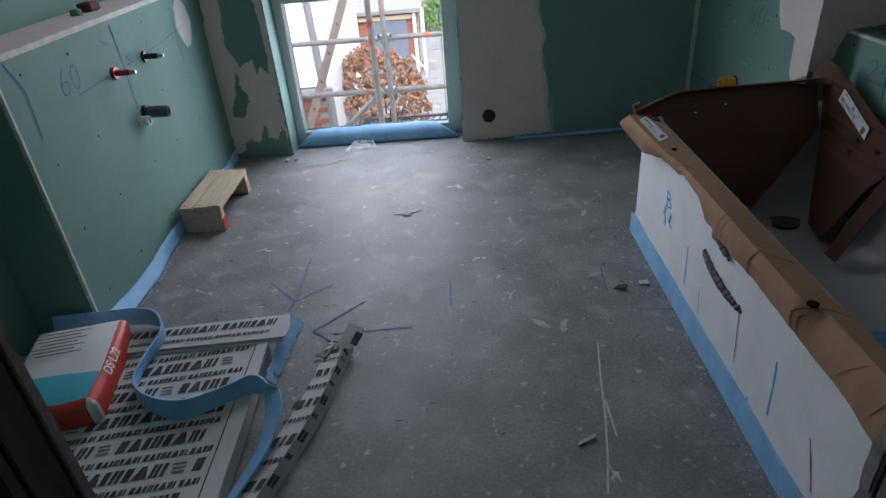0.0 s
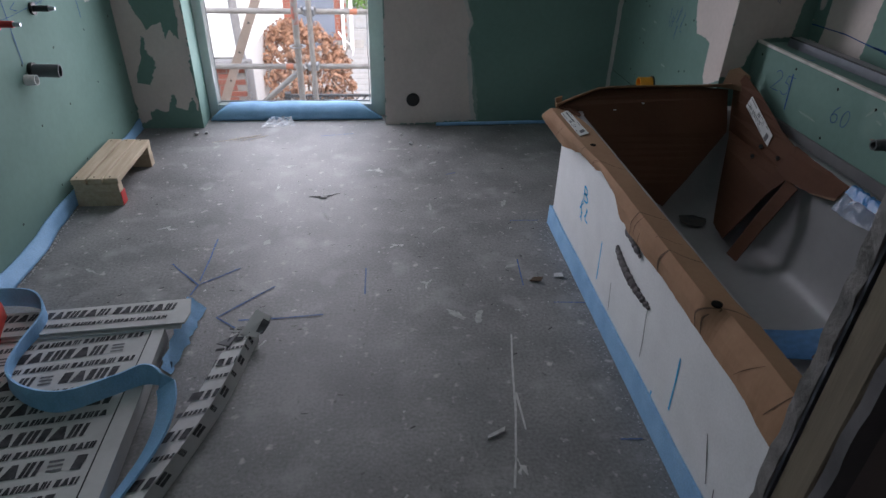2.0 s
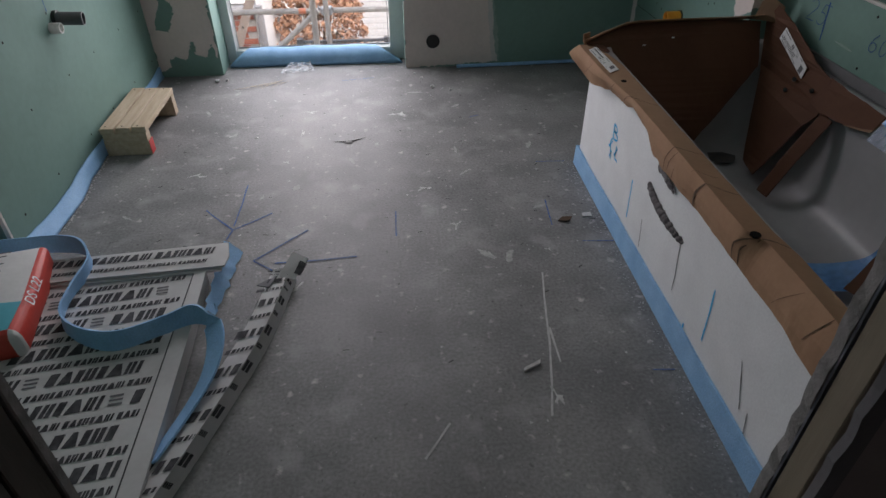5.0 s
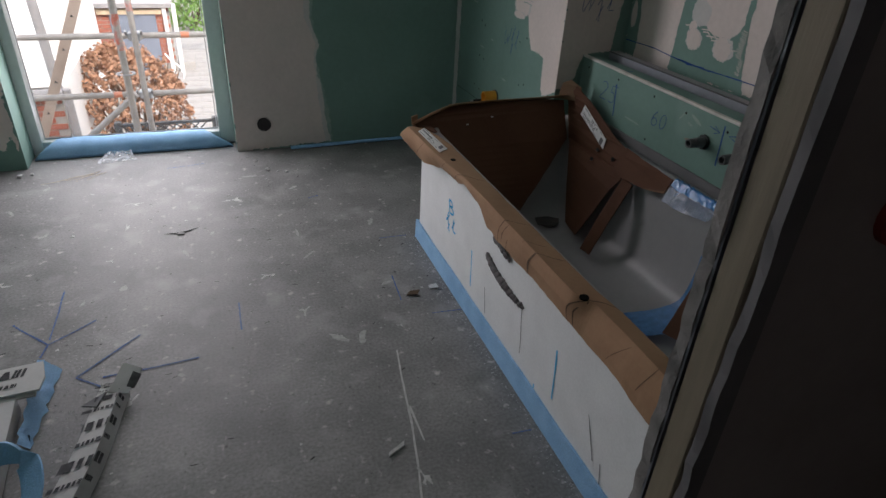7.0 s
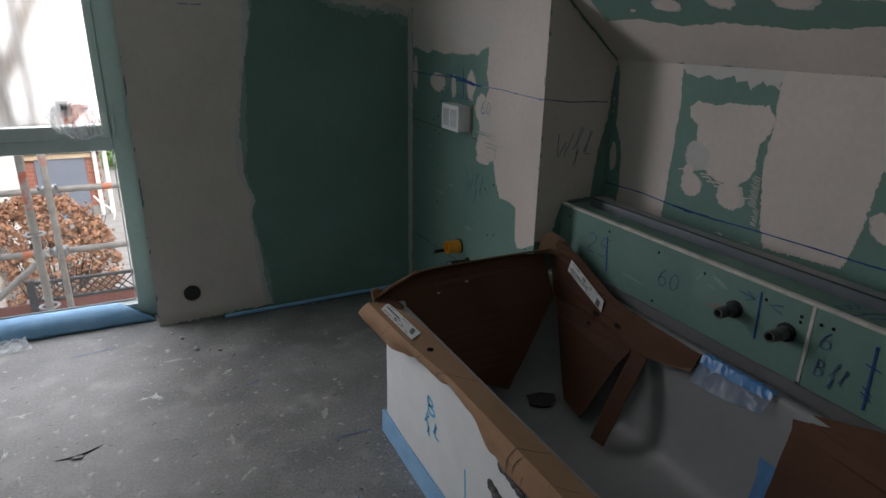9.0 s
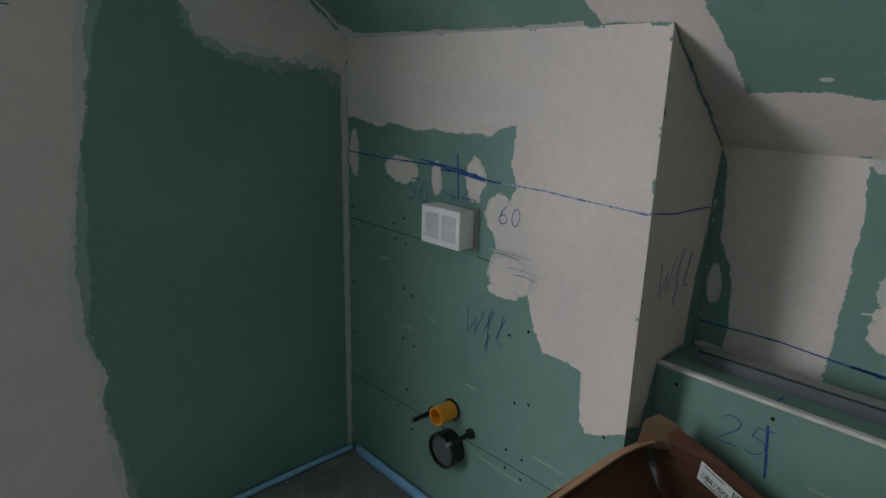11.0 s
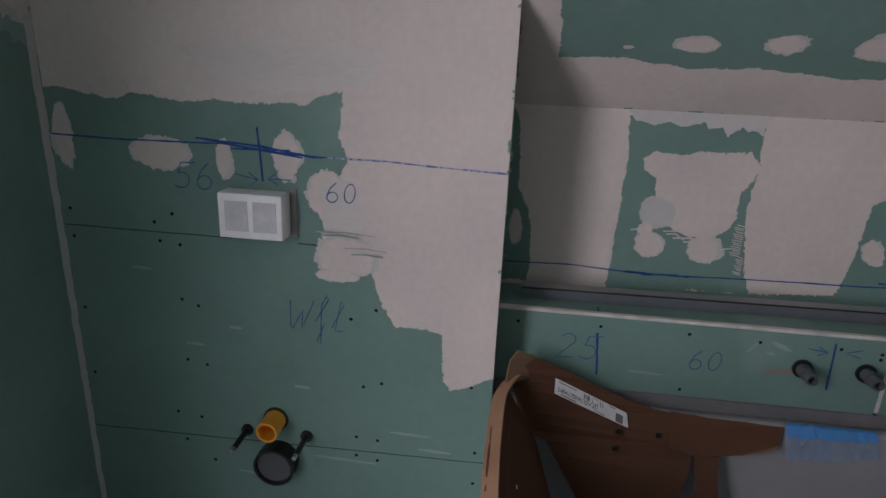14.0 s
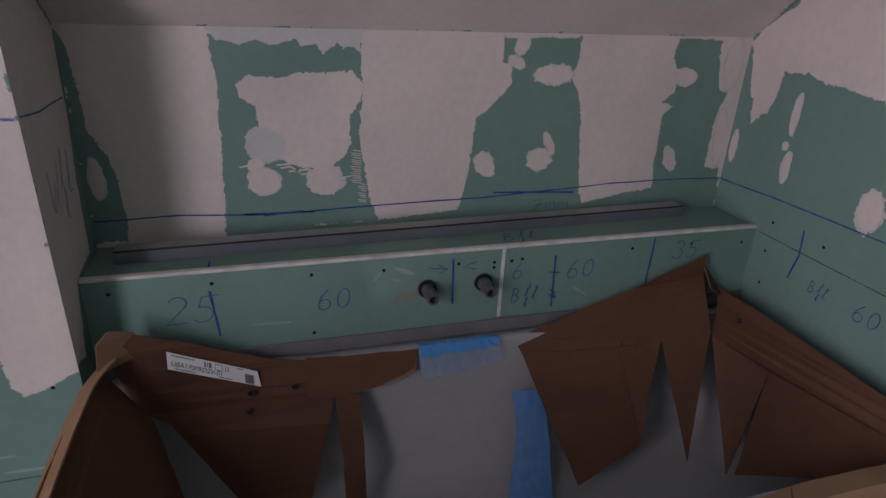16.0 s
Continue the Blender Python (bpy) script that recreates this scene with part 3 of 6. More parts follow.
patch("filler", on_stub, [(3.553, 1.537), (3.45, 1.50), (3.2, 1.515), (2.9, 1.50), (2.7, 1.53), (2.6, 1.537)], FILLER, wall_stub, 0.0032, seed=8)
for u, v, ru, rv, sd in ((3.265, 1.14, 0.075, 0.04, 1), (3.10, 1.135, 0.02, 0.045, 2), (2.94, 1.15, 0.034, 0.06, 3), (3.38, 1.29, 0.05, 0.022, 4), (3.52, 1.17, 0.028, 0.075, 5), (2.82, 0.853, 0.055, 0.016, 6), (2.84, 1.065, 0.05, 0.06, 7)):
    blob(on_stub, u, v, ru, rv, wall_stub, seed=sd)
patch("filler", on_stub, [(3.2, 1.40), (2.95, 1.42), (2.72, 1.41), (2.74, 1.33), (2.9, 1.30), (3.1, 1.30)], SKIM, wall_stub, 0.0032, 0.02, seed=4)
patch("filler", on_stub, [(2.86, 1.10), (2.78, 1.10), (2.74, 1.0), (2.78, 0.955), (2.85, 0.965)], SKIM, wall_stub, 0.0042, 0.012, seed=4)
blob(on_stub, 2.795, 0.905, 0.075, 0.055, wall_stub, seed=9)
for u0, u1, v0, tone in ((2.87, 2.72, 0.968, STREAK), (2.80, 2.69, 0.930, STREAK), (2.86, 2.76, 0.960, SMEAR), (2.78, 2.70, 0.915, SMEAR)):
    stroke(on_stub, [[(u0, v0), ((u0 + u1) / 2, v0 + 0.003), (u1, v0 - 0.002)]], 0.0035, tone, wall_stub, "trowel_mark", 0.0050, u0 * 5)
stroke(on_stub, [[(3.55, 1.172), (3.35, 1.168), (3.1, 1.172), (2.9, 1.155), (2.84, 1.154)]], 0.004, INK, wall_stub)
stroke(on_stub, [[(2.84, 1.154), (2.7, 1.153), (2.41, 1.143)]], 0.0045, CRAYON, wall_stub, wobble=0.003)
stroke(on_stub, [[(3.17, 1.182), (3.0, 1.172), (2.87, 1.152)], [(3.14, 1.179), (2.98, 1.160), (2.85, 1.153)], [(3.1, 1.174), (2.9, 1.150)], [(3.08, 1.162), (2.93, 1.166)], [(3.05, 1.176), (2.90, 1.158)]], 0.0045, INK, wall_stub, seed=5)
stroke(on_stub, [[(3.012, 1.217), (3.003, 1.085)]], 0.005, INK, wall_stub)
stroke(on_stub, [[(3.075, 1.10), (3.015, 1.088)], [(3.04, 1.106), (3.015, 1.088), (3.035, 1.075)], [(2.93, 1.093), (2.99, 1.092)], [(2.97, 1.106), (2.99, 1.092), (2.965, 1.08)]], 0.003, PENCIL, wall_stub)
handwrite("56", on_stub, 3.235, 1.055, 0.068, -1, PENCIL, wall_stub)
handwrite("60", on_stub, 2.845, 1.045, 0.050, -1, PENCIL, wall_stub)
handwrite("Wfl", on_stub, 2.955, 0.69, 0.085, -1, PENCIL, wall_stub)
stroke(on_stub, [[(3.55, 0.935), (3.09, 0.932)], [(2.92, 0.932), (2.84, 0.932)], [(3.553, 0.322), (2.41, 0.340)]], 0.0035, SEAM, wall_stub, "board_joint", 0.00015)
dots(on_stub, [(2.717, 0.767), (2.783, 0.736), (3.236, 0.903), (3.29, 0.91), (3.30, 0.96), (3.25, 0.985), (2.46, 0.57), (2.75, 0.54), (2.70, 0.555), (3.245, 0.75), (3.20, 0.735), (3.19, 0.56), (3.245, 0.57), (3.53, 0.98), (3.53, 0.905), (3.53, 0.7), (3.53, 0.5),
               (2.77, 0.38), (2.71, 0.375), (2.77, 0.32), (2.71, 0.31), (2.44, 0.37), (2.44, 0.27), (3.29, 0.40), (3.22, 0.39), (3.27, 0.31), (3.19, 0.25)], wall_stub)
# return of the stub, skimmed all over
patch("filler", on_return, [(1.637, 1.53), (1.637, 0.62), (1.70, 0.60), (1.75, 0.76), (1.88, 0.77), (1.90, 0.95), (1.935, 1.1), (1.948, 1.27)], FILLER, wall_stub, 0.0025, 0.006, seed=6)
stroke(on_return, [[(1.638, 1.146), (1.75, 1.133), (1.92, 1.129)]], 0.004, PENCIL, wall_stub)
handwrite("Wfl", on_return, 1.70, 0.93, 0.09, 1, PENCIL, wall_stub)
# niche
greens = [
    [(2.09, 1.262), (1.742, 1.262), (1.735, 1.15), (1.745, 1.0), (1.72, 0.85), (1.696, 0.775), (2.098, 0.775), (2.09, 0.95), (2.085, 1.1)],
    [(1.36, 1.268), (1.14, 1.270), (1.136, 1.217), (1.152, 1.17), (1.116, 1.096), (1.10, 0.95), (1.08, 0.825), (1.06, 0.77), (1.47, 0.785), (1.44, 0.90), (1.43, 1.06), (1.355, 1.12), (1.33, 1.15), (1.333, 1.20), (1.36, 1.205)],
    [(0.825, 1.270), (0.68, 1.270), (0.678, 1.216), (0.656, 1.132), (0.626, 1.118), (0.645, 1.05), (0.65, 0.97), (0.647, 0.891), (0.591, 0.879), (0.577, 0.776), (0.83, 0.78), (0.83, 0.86), (0.84, 0.97), (0.838, 1.057), (0.804, 1.079), (0.842, 1.093), (0.806, 1.13), (0.815, 1.186), (0.837, 1.217), (0.834, 1.25)],
    [(2.404, 1.265), (2.385, 1.24), (2.375, 1.05), (2.34, 0.98), (2.325, 0.83), (2.33, 0.765), (2.404, 0.765)],
]
for i, pts in enumerate(greens):
    patch("bare_board", on_niche, pts, BOARD, wall_niche, 0.002, 0.007, seed=11 + i, label="bare green board")
patch("bare_board", on_niche, [(2.1, 0.785), (2.0, 0.79), (1.85, 0.775), (1.6, 0.785), (1.4, 0.80), (1.1, 0.785), (0.9, 0.82), (0.58, 0.845), (0.58, 0.755), (2.1, 0.755)], BOARD, wall_niche, 0.0016, 0.006, seed=16)
patch("filler", on_niche, [(2.04, 1.15), (2.01, 1.172), (1.93, 1.165), (1.90, 1.178), (1.76, 1.182), (1.735, 1.15), (1.742, 1.11), (1.772, 1.072), (1.768, 1.0), (1.79, 0.955), (1.83, 0.936), (1.873, 0.934), (1.94, 0.955), (1.97, 0.99), (1.995, 1.05), (2.0, 1.10), (2.035, 1.12)], FILLER, wall_niche, 0.0035, 0.006, seed=5)
patch("filler", on_niche, [(2.10, 1.28), (1.735, 1.28), (1.74, 1.228), (1.765, 1.236), (1.785, 1.232), (1.80, 1.246), (1.835, 1.225), (1.85, 1.244), (1.885, 1.238), (1.90, 1.250), (1.95, 1.240), (1.99, 1.252), (2.03, 1.243), (2.08, 1.252)], THINFILL, wall_niche, 0.0035, 0.008, 0.012, seed=6)
for u, v, ru, rv, sd, tn in ((1.995, 0.905, 0.04, 0.035, 1, 0.3), (2.01, 0.95, 0.02, 0.02, 8, 0), (1.84, 0.90, 0.045, 0.04, 2, 0.5), (1.308, 1.250, 0.02, 0.028, 3, 0.5), (1.322, 1.205, 0.026, 0.014, 9, 0.5), (1.21, 1.172, 0.06, 0.026, 4, 0), (1.394, 0.925, 0.026, 0.04, 5, -0.6), (1.225, 0.935, 0.035, 0.034, 6, -0.4), (1.20, 0.98, 0.013, 0.035, 12, -0.4),
                             (0.785, 0.92, 0.02, 0.04, 7, -0.4), (0.785, 1.165, 0.035, 0.025, 2, 0.2), (0.625, 1.20, 0.03, 0.07, 3, 0), (0.615, 0.98, 0.022, 0.09, 4, -0.1), (2.375, 0.93, 0.018, 0.05, 4, 0)):
    blob(on_niche, u, v, ru, rv, wall_niche, seed=sd, turn=tn)
blob(on_niche, 1.985, 1.0, 0.05, 0.05, wall_niche, THINFILL, 0.0032, 4)
stroke(on_niche, [[(2.40, 0.822), (2.2, 0.826), (2.0, 0.815), (1.7, 0.823), (1.4, 0.828), (1.1, 0.842), (0.98, 0.85), (0.75, 0.853), (0.577, 0.848)]], 0.004, INK, wall_niche)
stroke(on_niche, [[(2.05, 0.818), (1.87, 0.817)], [(1.36, 0.842), (1.1, 0.828)], [(2.0, 0.813), (1.9, 0.820)]], 0.006, INK, wall_niche)
# combed trowel marks and thin streaks between the dabs
for k in range(24):
    v0 = 0.838 + k * 0.0062
    stroke(on_niche, [[(1.768 + 0.004 * math.sin(k * 2.1) - 0.02 * (k < 9), v0), (1.742 - 0.012 * (k < 9), v0 - 0.004)]], 0.0026, FILLER, wall_niche, "trowel_mark", 0.0030, k)
for u0, v0, u1, v1 in ((1.96, 0.948, 1.88, 0.935), (1.95, 0.940, 1.90, 0.926), (1.93, 0.930, 1.85, 0.932), (1.90, 0.921, 1.80, 0.925), (2.05, 0.945, 2.02, 0.952), (2.03, 0.925, 1.96, 0.93), (1.80, 0.905, 1.77, 0.91)):
    stroke(on_niche, [[(u0, v0), ((u0 + u1) / 2, v0 + 0.003), (u1, v1)]], 0.0038, FILLER, wall_niche, "trowel_mark", 0.0031, u0 * 7)
stroke(on_niche, [[(1.232, 0.808), (1.20, 0.810), (1.222, 0.785), (1.228, 0.778)], [(1.225, 0.793), (1.20, 0.795)], [(1.190, 0.782), (1.186, 0.800), (1.176, 0.798), (1.174, 0.782), (1.170, 0.799), (1.160, 0.798), (1.157, 0.782)],
                  [(1.148, 0.782), (1.145, 0.799), (1.135, 0.797), (1.133, 0.782), (1.128, 0.797), (1.118, 0.796), (1.114, 0.783)]], 0.0022, PENCIL, wall_niche, "handwriting", 0.0016)
# slope
patch("filler", on_slope, [(2.404, 0.0), (2.404, 0.19), (2.3, 0.20), (2.15, 0.205), (2.0, 0.18), (1.8, 0.185), (1.65, 0.165), (1.4, 0.175), (1.22, 0.19), (0.58, 0.24), (0.58, 0.0)], FILLER, slope, 0.002, 0.010, 0.025, seed=21)
patch("filler", on_slope, [(2.404, 0.17), (2.31, 0.18), (2.305, 0.30), (2.34, 0.5), (2.33, 0.9), (2.35, 1.75), (2.66, 1.75), (2.64, 0.9), (2.60, 0.55), (2.57, 0.415), (2.404, 0.412)], FILLER, slope, 0.0024, 0.008, 0.025, seed=22)
patch("filler", on_slope, [(1.24, 0.18), (1.15, 0.32), (1.10, 0.5), (1.13, 0.9), (1.1, 1.75), (0.58, 1.75), (0.58, 0.2)], FILLER, slope, 0.0024, 0.010, 0.025, seed=23)
for u, v, ru, rv, sd in ((2.0, 0.262, 0.05, 0.025, 1), (1.81, 0.272, 0.042, 0.03, 2), (1.60, 0.275, 0.06, 0.04, 3), (1.43, 0.285, 0.07, 0.03, 4), (2.15, 0.245, 0.012, 0.006, 5), (1.45, 0.75, 0.06, 0.04, 6), (1.8, 0.8, 0.05, 0.05, 7), (3.2, 0.8, 0.06, 0.05, 8)):
    blob(on_slope, u, v, ru, rv, slope, seed=sd)
patch("filler", on_slope, [(3.5545, 0.41), (3.53, 0.42), (3.54, 0.6), (3.535, 0.9), (3.542, 1.4), (3.5545, 1.4)], THINFILL, slope, 0.0018, 0.010, seed=26)
patch("filler", on_slope, [(3.5545, 0.405), (3.5545, 0.47), (3.50, 0.46), (3.48, 0.43), (3.2, 0.425), (2.9, 0.42), (2.62, 0.424), (2.62, 0.405)], THINFILL, slope, 0.0021, 0.008, seed=27)
# end wall
patch("filler", on_end, [(1.948, 1.27), (1.912, 1.14), (1.90, 1.12), (1.88, 1.04), (1.852, 1.07), (1.826, 1.085), (1.809, 1.12), (1.80, 1.20), (1.732, 1.206), (1.60, 1.193), (1.48, 1.172), (1.2, 1.12), (0.90, 1.15), (0.85, 2.2), (1.0, 2.06)], FILLER, wall_end, 0.002, 0.012, seed=31)
for u, v, ru, rv, sd in ((1.432, 0.925, 0.035, 0.055, 1), (1.725, 1.10, 0.014, 0.055, 2), (1.925, 0.96, 0.014, 0.05, 3), (1.71, 0.955, 0.016, 0.045, 4), (1.732, 1.01, 0.012, 0.012, 7), (1.2, 0.9, 0.05, 0.06, 5)):
    blob(on_end, u, v, ru, rv, wall_end, seed=sd)
stroke(on_end, [[(1.945, 0.848), (1.7, 0.86), (1.35, 0.869), (0.9, 0.87)]], 0.004, INK, wall_end)
stroke(on_end, [[(1.592, 0.81), (1.585, 0.735), (1.60, 0.66)]], 0.006, INK, wall_end)
stroke(on_end, [[(1.75, 0.745), (0.81, 0.748)]], 0.003, SEAM, wall_end, "board_joint", 0.00015)
handwrite("Bfl", on_end, 1.53, 0.655, 0.035, -1, PENCIL, wall_end)
handwrite("60", on_end, 1.385, 0.65, 0.048, -1, PENCIL, wall_end)
dots(on_end, [(1.70, 0.79), (1.52, 0.79), (1.25, 0.79), (1.70, 0.70), (1.25, 0.70), (1.69, 0.60)], wall_end)
# far wall
far_edge = [(0.82, 0.02), (0.80, 0.15), (0.775, 0.5), (0.79, 0.58), (0.735, 0.72), (0.74, 0.9), (0.77, 1.05), (0.80, 1.23), (0.815, 1.4), (0.84, 1.6), (0.85, 1.9), (0.85, 2.16)]
for k, (grow, tone) in enumerate(((0.034, SMEAR), (0.018, THINFILL))):
    patch("filler", on_far, [(0.5, 0.02)] + [(u + grow * (1 + 0.7 * math.sin(v * 9 + k)), v) for u, v in far_edge] + [(0.5, 2.16)], tone, wall_far, 0.0011 + 0.0004 * k, 0.012, seed=46 + k)
patch("filler", on_far, [(0.317, 0.0), (0.82, 0.02), (0.80, 0.15), (0.775, 0.5), (0.79, 0.58), (0.735, 0.72), (0.74, 0.9), (0.77, 1.05), (0.80, 1.23), (0.815, 1.4), (0.84, 1.6), (0.85, 1.9), (0.85, 2.16), (0.54, 2.44), (0.317, 2.44)], FILLER, wall_far, 0.002, 0.010, 0.03, seed=41, label="smooth grey-white filler")
patch("filler", on_far, [(1.06, 1.95), (1.08, 1.58), (1.15, 1.48), (1.27, 1.455), (1.40, 1.43), (1.52, 1.435), (1.60, 1.40), (1.632, 1.34), (1.632, 1.535)], SMEAR, wall_far, 0.0012, 0.03, 0.015, seed=48)
patch("filler", on_far, [(1.08, 1.95), (1.10, 1.59), (1.16, 1.505), (1.28, 1.475), (1.40, 1.452), (1.52, 1.455), (1.60, 1.425), (1.632, 1.37), (1.632, 1.535)], THINFILL, wall_far, 0.0016, 0.025, 0.015, seed=49)
patch("filler", on_far, [(1.10, 1.95), (1.12, 1.60), (1.17, 1.53), (1.28, 1.50), (1.40, 1.475), (1.52, 1.48), (1.60, 1.45), (1.632, 1.40), (1.632, 1.535)], FILLER, wall_far, 0.002, 0.02, 0.015, seed=43)
patch("filler", on_far, [(1.612, 0.02), (1.633, 0.02), (1.633, 1.45), (1.605, 1.45)], THINFILL, wall_far, 0.0025, 0.004, seed=44)
bm = bmesh.new()
for row, (z, runs) in enumerate(((1.66, ((0.47, 0.72),)), (1.60, ((0.47, 0.66),)), (1.555, ((0.42, 0.52), (0.54, 0.70))), (1.50, ((0.47, 0.62),)), (1.475, ((0.57, 0.59),)), (1.45, ((0.56, 0.60), (0.61, 0.65))))):
    for a0, a1 in runs:
        box((a0, 3.5525, z), (a1, 3.5540, z + 0.003), bm=bm)
part("handwriting", bm, PENCIL, wall_far, "unreadable pencil notes")
hole = thing("drain_hole", (0.475, 3.55, 0.11), "round black pipe hole cut into the wall", "pipe hole")
part("ring", pipe((0.475, 3.547, 0.149), (0.475, 3.556, 0.149), 0.038, 0.033), RUBBERGAP, hole)
part("dark_inside", tube((0.475, 3.5535, 0.149), (0.475, 3.549, 0.149), 0.034, 20), BLACK, hole)
# pier
patch("filler", on_pier, [(-1.055, 0.03), (-0.995, 0.05), (-0.98, 0.10), (-0.94, 0.108), (-0.905, 0.096), (-0.87, 0.15), (-0.854, 0.195), (-0.835, 0.194), (-0.842, 0.123), (-0.78, 0.10), (-0.752, 0.17), (-0.725, 0.10), (-0.72, 0.9), (-0.76, 1.4), (-0.72, 2.4), (-1.08, 2.4), (-1.05, 1.0), (-1.07, 0.5)], FILLER, wall_pier, 0.002, 0.015, seed=51, label="white filler")
for pts, sd in (([(-0.94, 0.95), (-0.966, 0.68), (-0.945, 0.60), (-0.917, 0.538), (-0.884, 0.563), (-0.837, 0.574), (-0.828, 0.498), (-0.799, 0.533), (-0.757, 0.496), (-0.745, 0.67), (-0.76, 0.85), (-0.80, 0.98)], 1), ([(-0.952, 0.503), (-0.962, 0.43), (-1.012, 0.30), (-1.015, 0.262), (-0.962, 0.249), (-0.913, 0.334), (-0.907, 0.381), (-0.936, 0.41), (-0.937, 0.493)], 2)):
    patch("bare_board", on_pier, pts, BOARD, wall_pier, 0.0035, 0.012, seed=sd)

# linings: the box behind the tub and the box on the left
lining = thing("wall_niche_lining", (1.85, 1.5, 0), "low green board box wall with a shelf top", "wall", kind="structure")
part("front_board", box((1.753, 1.400, 0.02), (1.765, 2.404, 0.752)), BOARD, lining)
part("front_board", box((1.7535, 0.577, 0.02), (1.7655, 1.388, 0.752)), BOARD, lining)
part("joint_edge", box((1.752, 1.389, 0.545), (1.766, 1.399, 0.752), 0.001), GYPSUM, lining, "white cut board edge")
part("top_board", box((1.766, 0.577, 0.74), (1.949, 2.404, 0.7525)), BOARD, lining)
part("front_edge", box((1.750, 0.577, 0.7527), (1.768, 2.404, 0.762), 0.002), GYPSUM, lining, "white cut board edge")
part("sealing_strip", box((1.744, 0.577, 0.49), (1.7525, 2.404, 0.541), 0.002), GREYTAPE, lining, "grey sealing strip")
stroke(on_lining, [[(2.137, 0.706), (2.125, 0.58)], [(1.536, 0.735), (1.532, 0.60)], [(1.240, 0.72), (1.236, 0.56)], [(0.930, 0.747), (0.935, 0.60)]], 0.0055, INK, lining, off=0.001)
def on_shelf(u, v, d): return (1.766 + v, u, 0.7525 + d)


stroke(on_shelf, [[(2.137, 0.004), (2.135, 0.05)]], 0.0055, INK, lining)
handwrite("Bfl", on_shelf, 1.38, 0.03, 0.055, -1, PENCIL, lining, lean=0.3)
stroke(on_lining, [[(1.248, 0.615), (1.225, 0.60), (1.248, 0.59), (1.222, 0.585)]], 0.0035, INK, lining)
stroke(on_lining, [[(1.255, 0.67), (1.22, 0.665)], [(1.25, 0.60), (1.225, 0.59)]], 0.004, INK, lining)
stroke(on_lining, [[(1.60, 0.715), (1.55, 0.708)], [(1.575, 0.722), (1.55, 0.708), (1.575, 0.697)], [(1.47, 0.70), (1.51, 0.71), (1.47, 0.722)]], 0.003, PENCIL, lining)
for word, u, v, s in (("25", 2.24, 0.625, 0.072), ("60", 1.89, 0.625, 0.056), ("6", 1.365, 0.66, 0.045), ("Bfl", 1.365, 0.585, 0.045), ("60", 1.20, 0.645, 0.055), ("35", 0.86, 0.675, 0.055)):
    handwrite(word, on_lining, u, v, s, -1, PENCIL, lining)
dots(on_lining, [(2.35, 0.72), (2.35, 0.55), (2.13, 0.725), (1.90, 0.725), (1.72, 0.72), (1.52, 0.72), (1.42, 0.715), (1.42, 0.70), (1.37, 0.715), (1.34, 0.718), (1.0, 0.72), (0.8, 0.72), (0.62, 0.71), (1.9, 0.56)], lining)
for u, v, ru, rv, tn in ((1.735, 0.705, 0.022, 0.004, -0.9), (1.665, 0.712, 0.030, 0.007, 0.4), (1.69, 0.69, 0.014, 0.004, 0.2), (1.15, 0.60, 0.03, 0.005, 0.6), (2.0, 0.60, 0.05, 0.004, 0.05)):
    blob(on_lining, u, v, ru, rv, lining, SMEAR, 0.004, u, tn)
blob(on_lining, 1.645, 0.642, 0.055, 0.006, lining, mat("rust_smear", (0.30, 0.20, 0.165), (0.24, 0.22, 0.19), 20, 60, 0.85, 0.05), 0.004, 2.0, -0.12)
for u, v, ru in ((2.62, 0.405, 0.06), (2.80, 0.30, 0.10), (2.55, 0.36, 0.05), (3.05, 0.22, 0.08), (3.22, 0.62, 0.03), (2.92, 0.52, 0.025), (3.35, 0.83, 0.03), (3.10, 0.68, 0.02)):
    blob(on_stub, u, v, ru, 0.0045, wall_stub, SMEAR, 0.003, u, 0.03)
left_box = thing("wall_left_lining", (-1.2, 2.7, 0), "waist-high green board box wall with pipe stubs", "wall", kind="structure")
part("front_board", box((-1.072, 1.846, 0.0), (-1.06, 3.529, 0.980)), BOARD, left_box)
part("side_board", box((-1.299, 1.834, 0.0), (-1.074, 1.846, 0.980)), BOARD, left_box)
part("corner_edge", box((-1.0735, 1.834, 0.0), (-1.0595, 1.8455, 0.980), 0.001), GYPSUM, left_box, "white cut board edge")
part("top_board", box((-1.299, 1.834, 0.9805), (-1.0605, 3.529, 0.992)), FILLER, left_box)
part("front_edge", box((-1.07, 1.836, 0.9725), (-1.0585, 3.528, 0.994), 0.002), GYPSUM, left_box)
blob(on_left, 3.28, 0.84, 0.09, 0.12, left_box, THINFILL, 0.002, 3)
dots(on_left, [(u + 0.02 * math.sin(u * 30), v) for u in (1.93, 2.25, 2.55, 2.85, 3.15, 3.45) for v in (0.12, 0.38, 0.62, 0.92)], left_box, off=0.002)
stroke(on_left, [[(2.56, 0.955), (2.568, 0.89), (2.577, 0.623)], [(3.15, 0.90), (3.157, 0.674)], [(1.89, 0.965), (1.94, 0.871), (1.93, 0.718)]], 0.0045, INK, left_box, off=0.002)
stroke(on_left, [[(2.46, 0.918), (2.52, 0.885)], [(2.655, 0.83), (2.61, 0.815), (2.65, 0.80)], [(2.49, 0.83), (2.53, 0.815), (2.495, 0.795)]], 0.003, PENCIL, left_box, off=0.002)
handwrite("0", on_left, 2.80, 0.77, 0.075, 1, PENCIL, left_box, off=0.002)
handwrite("60", on_left, 2.12, 0.80, 0.085, 1, PENCIL, left_box, off=0.002)
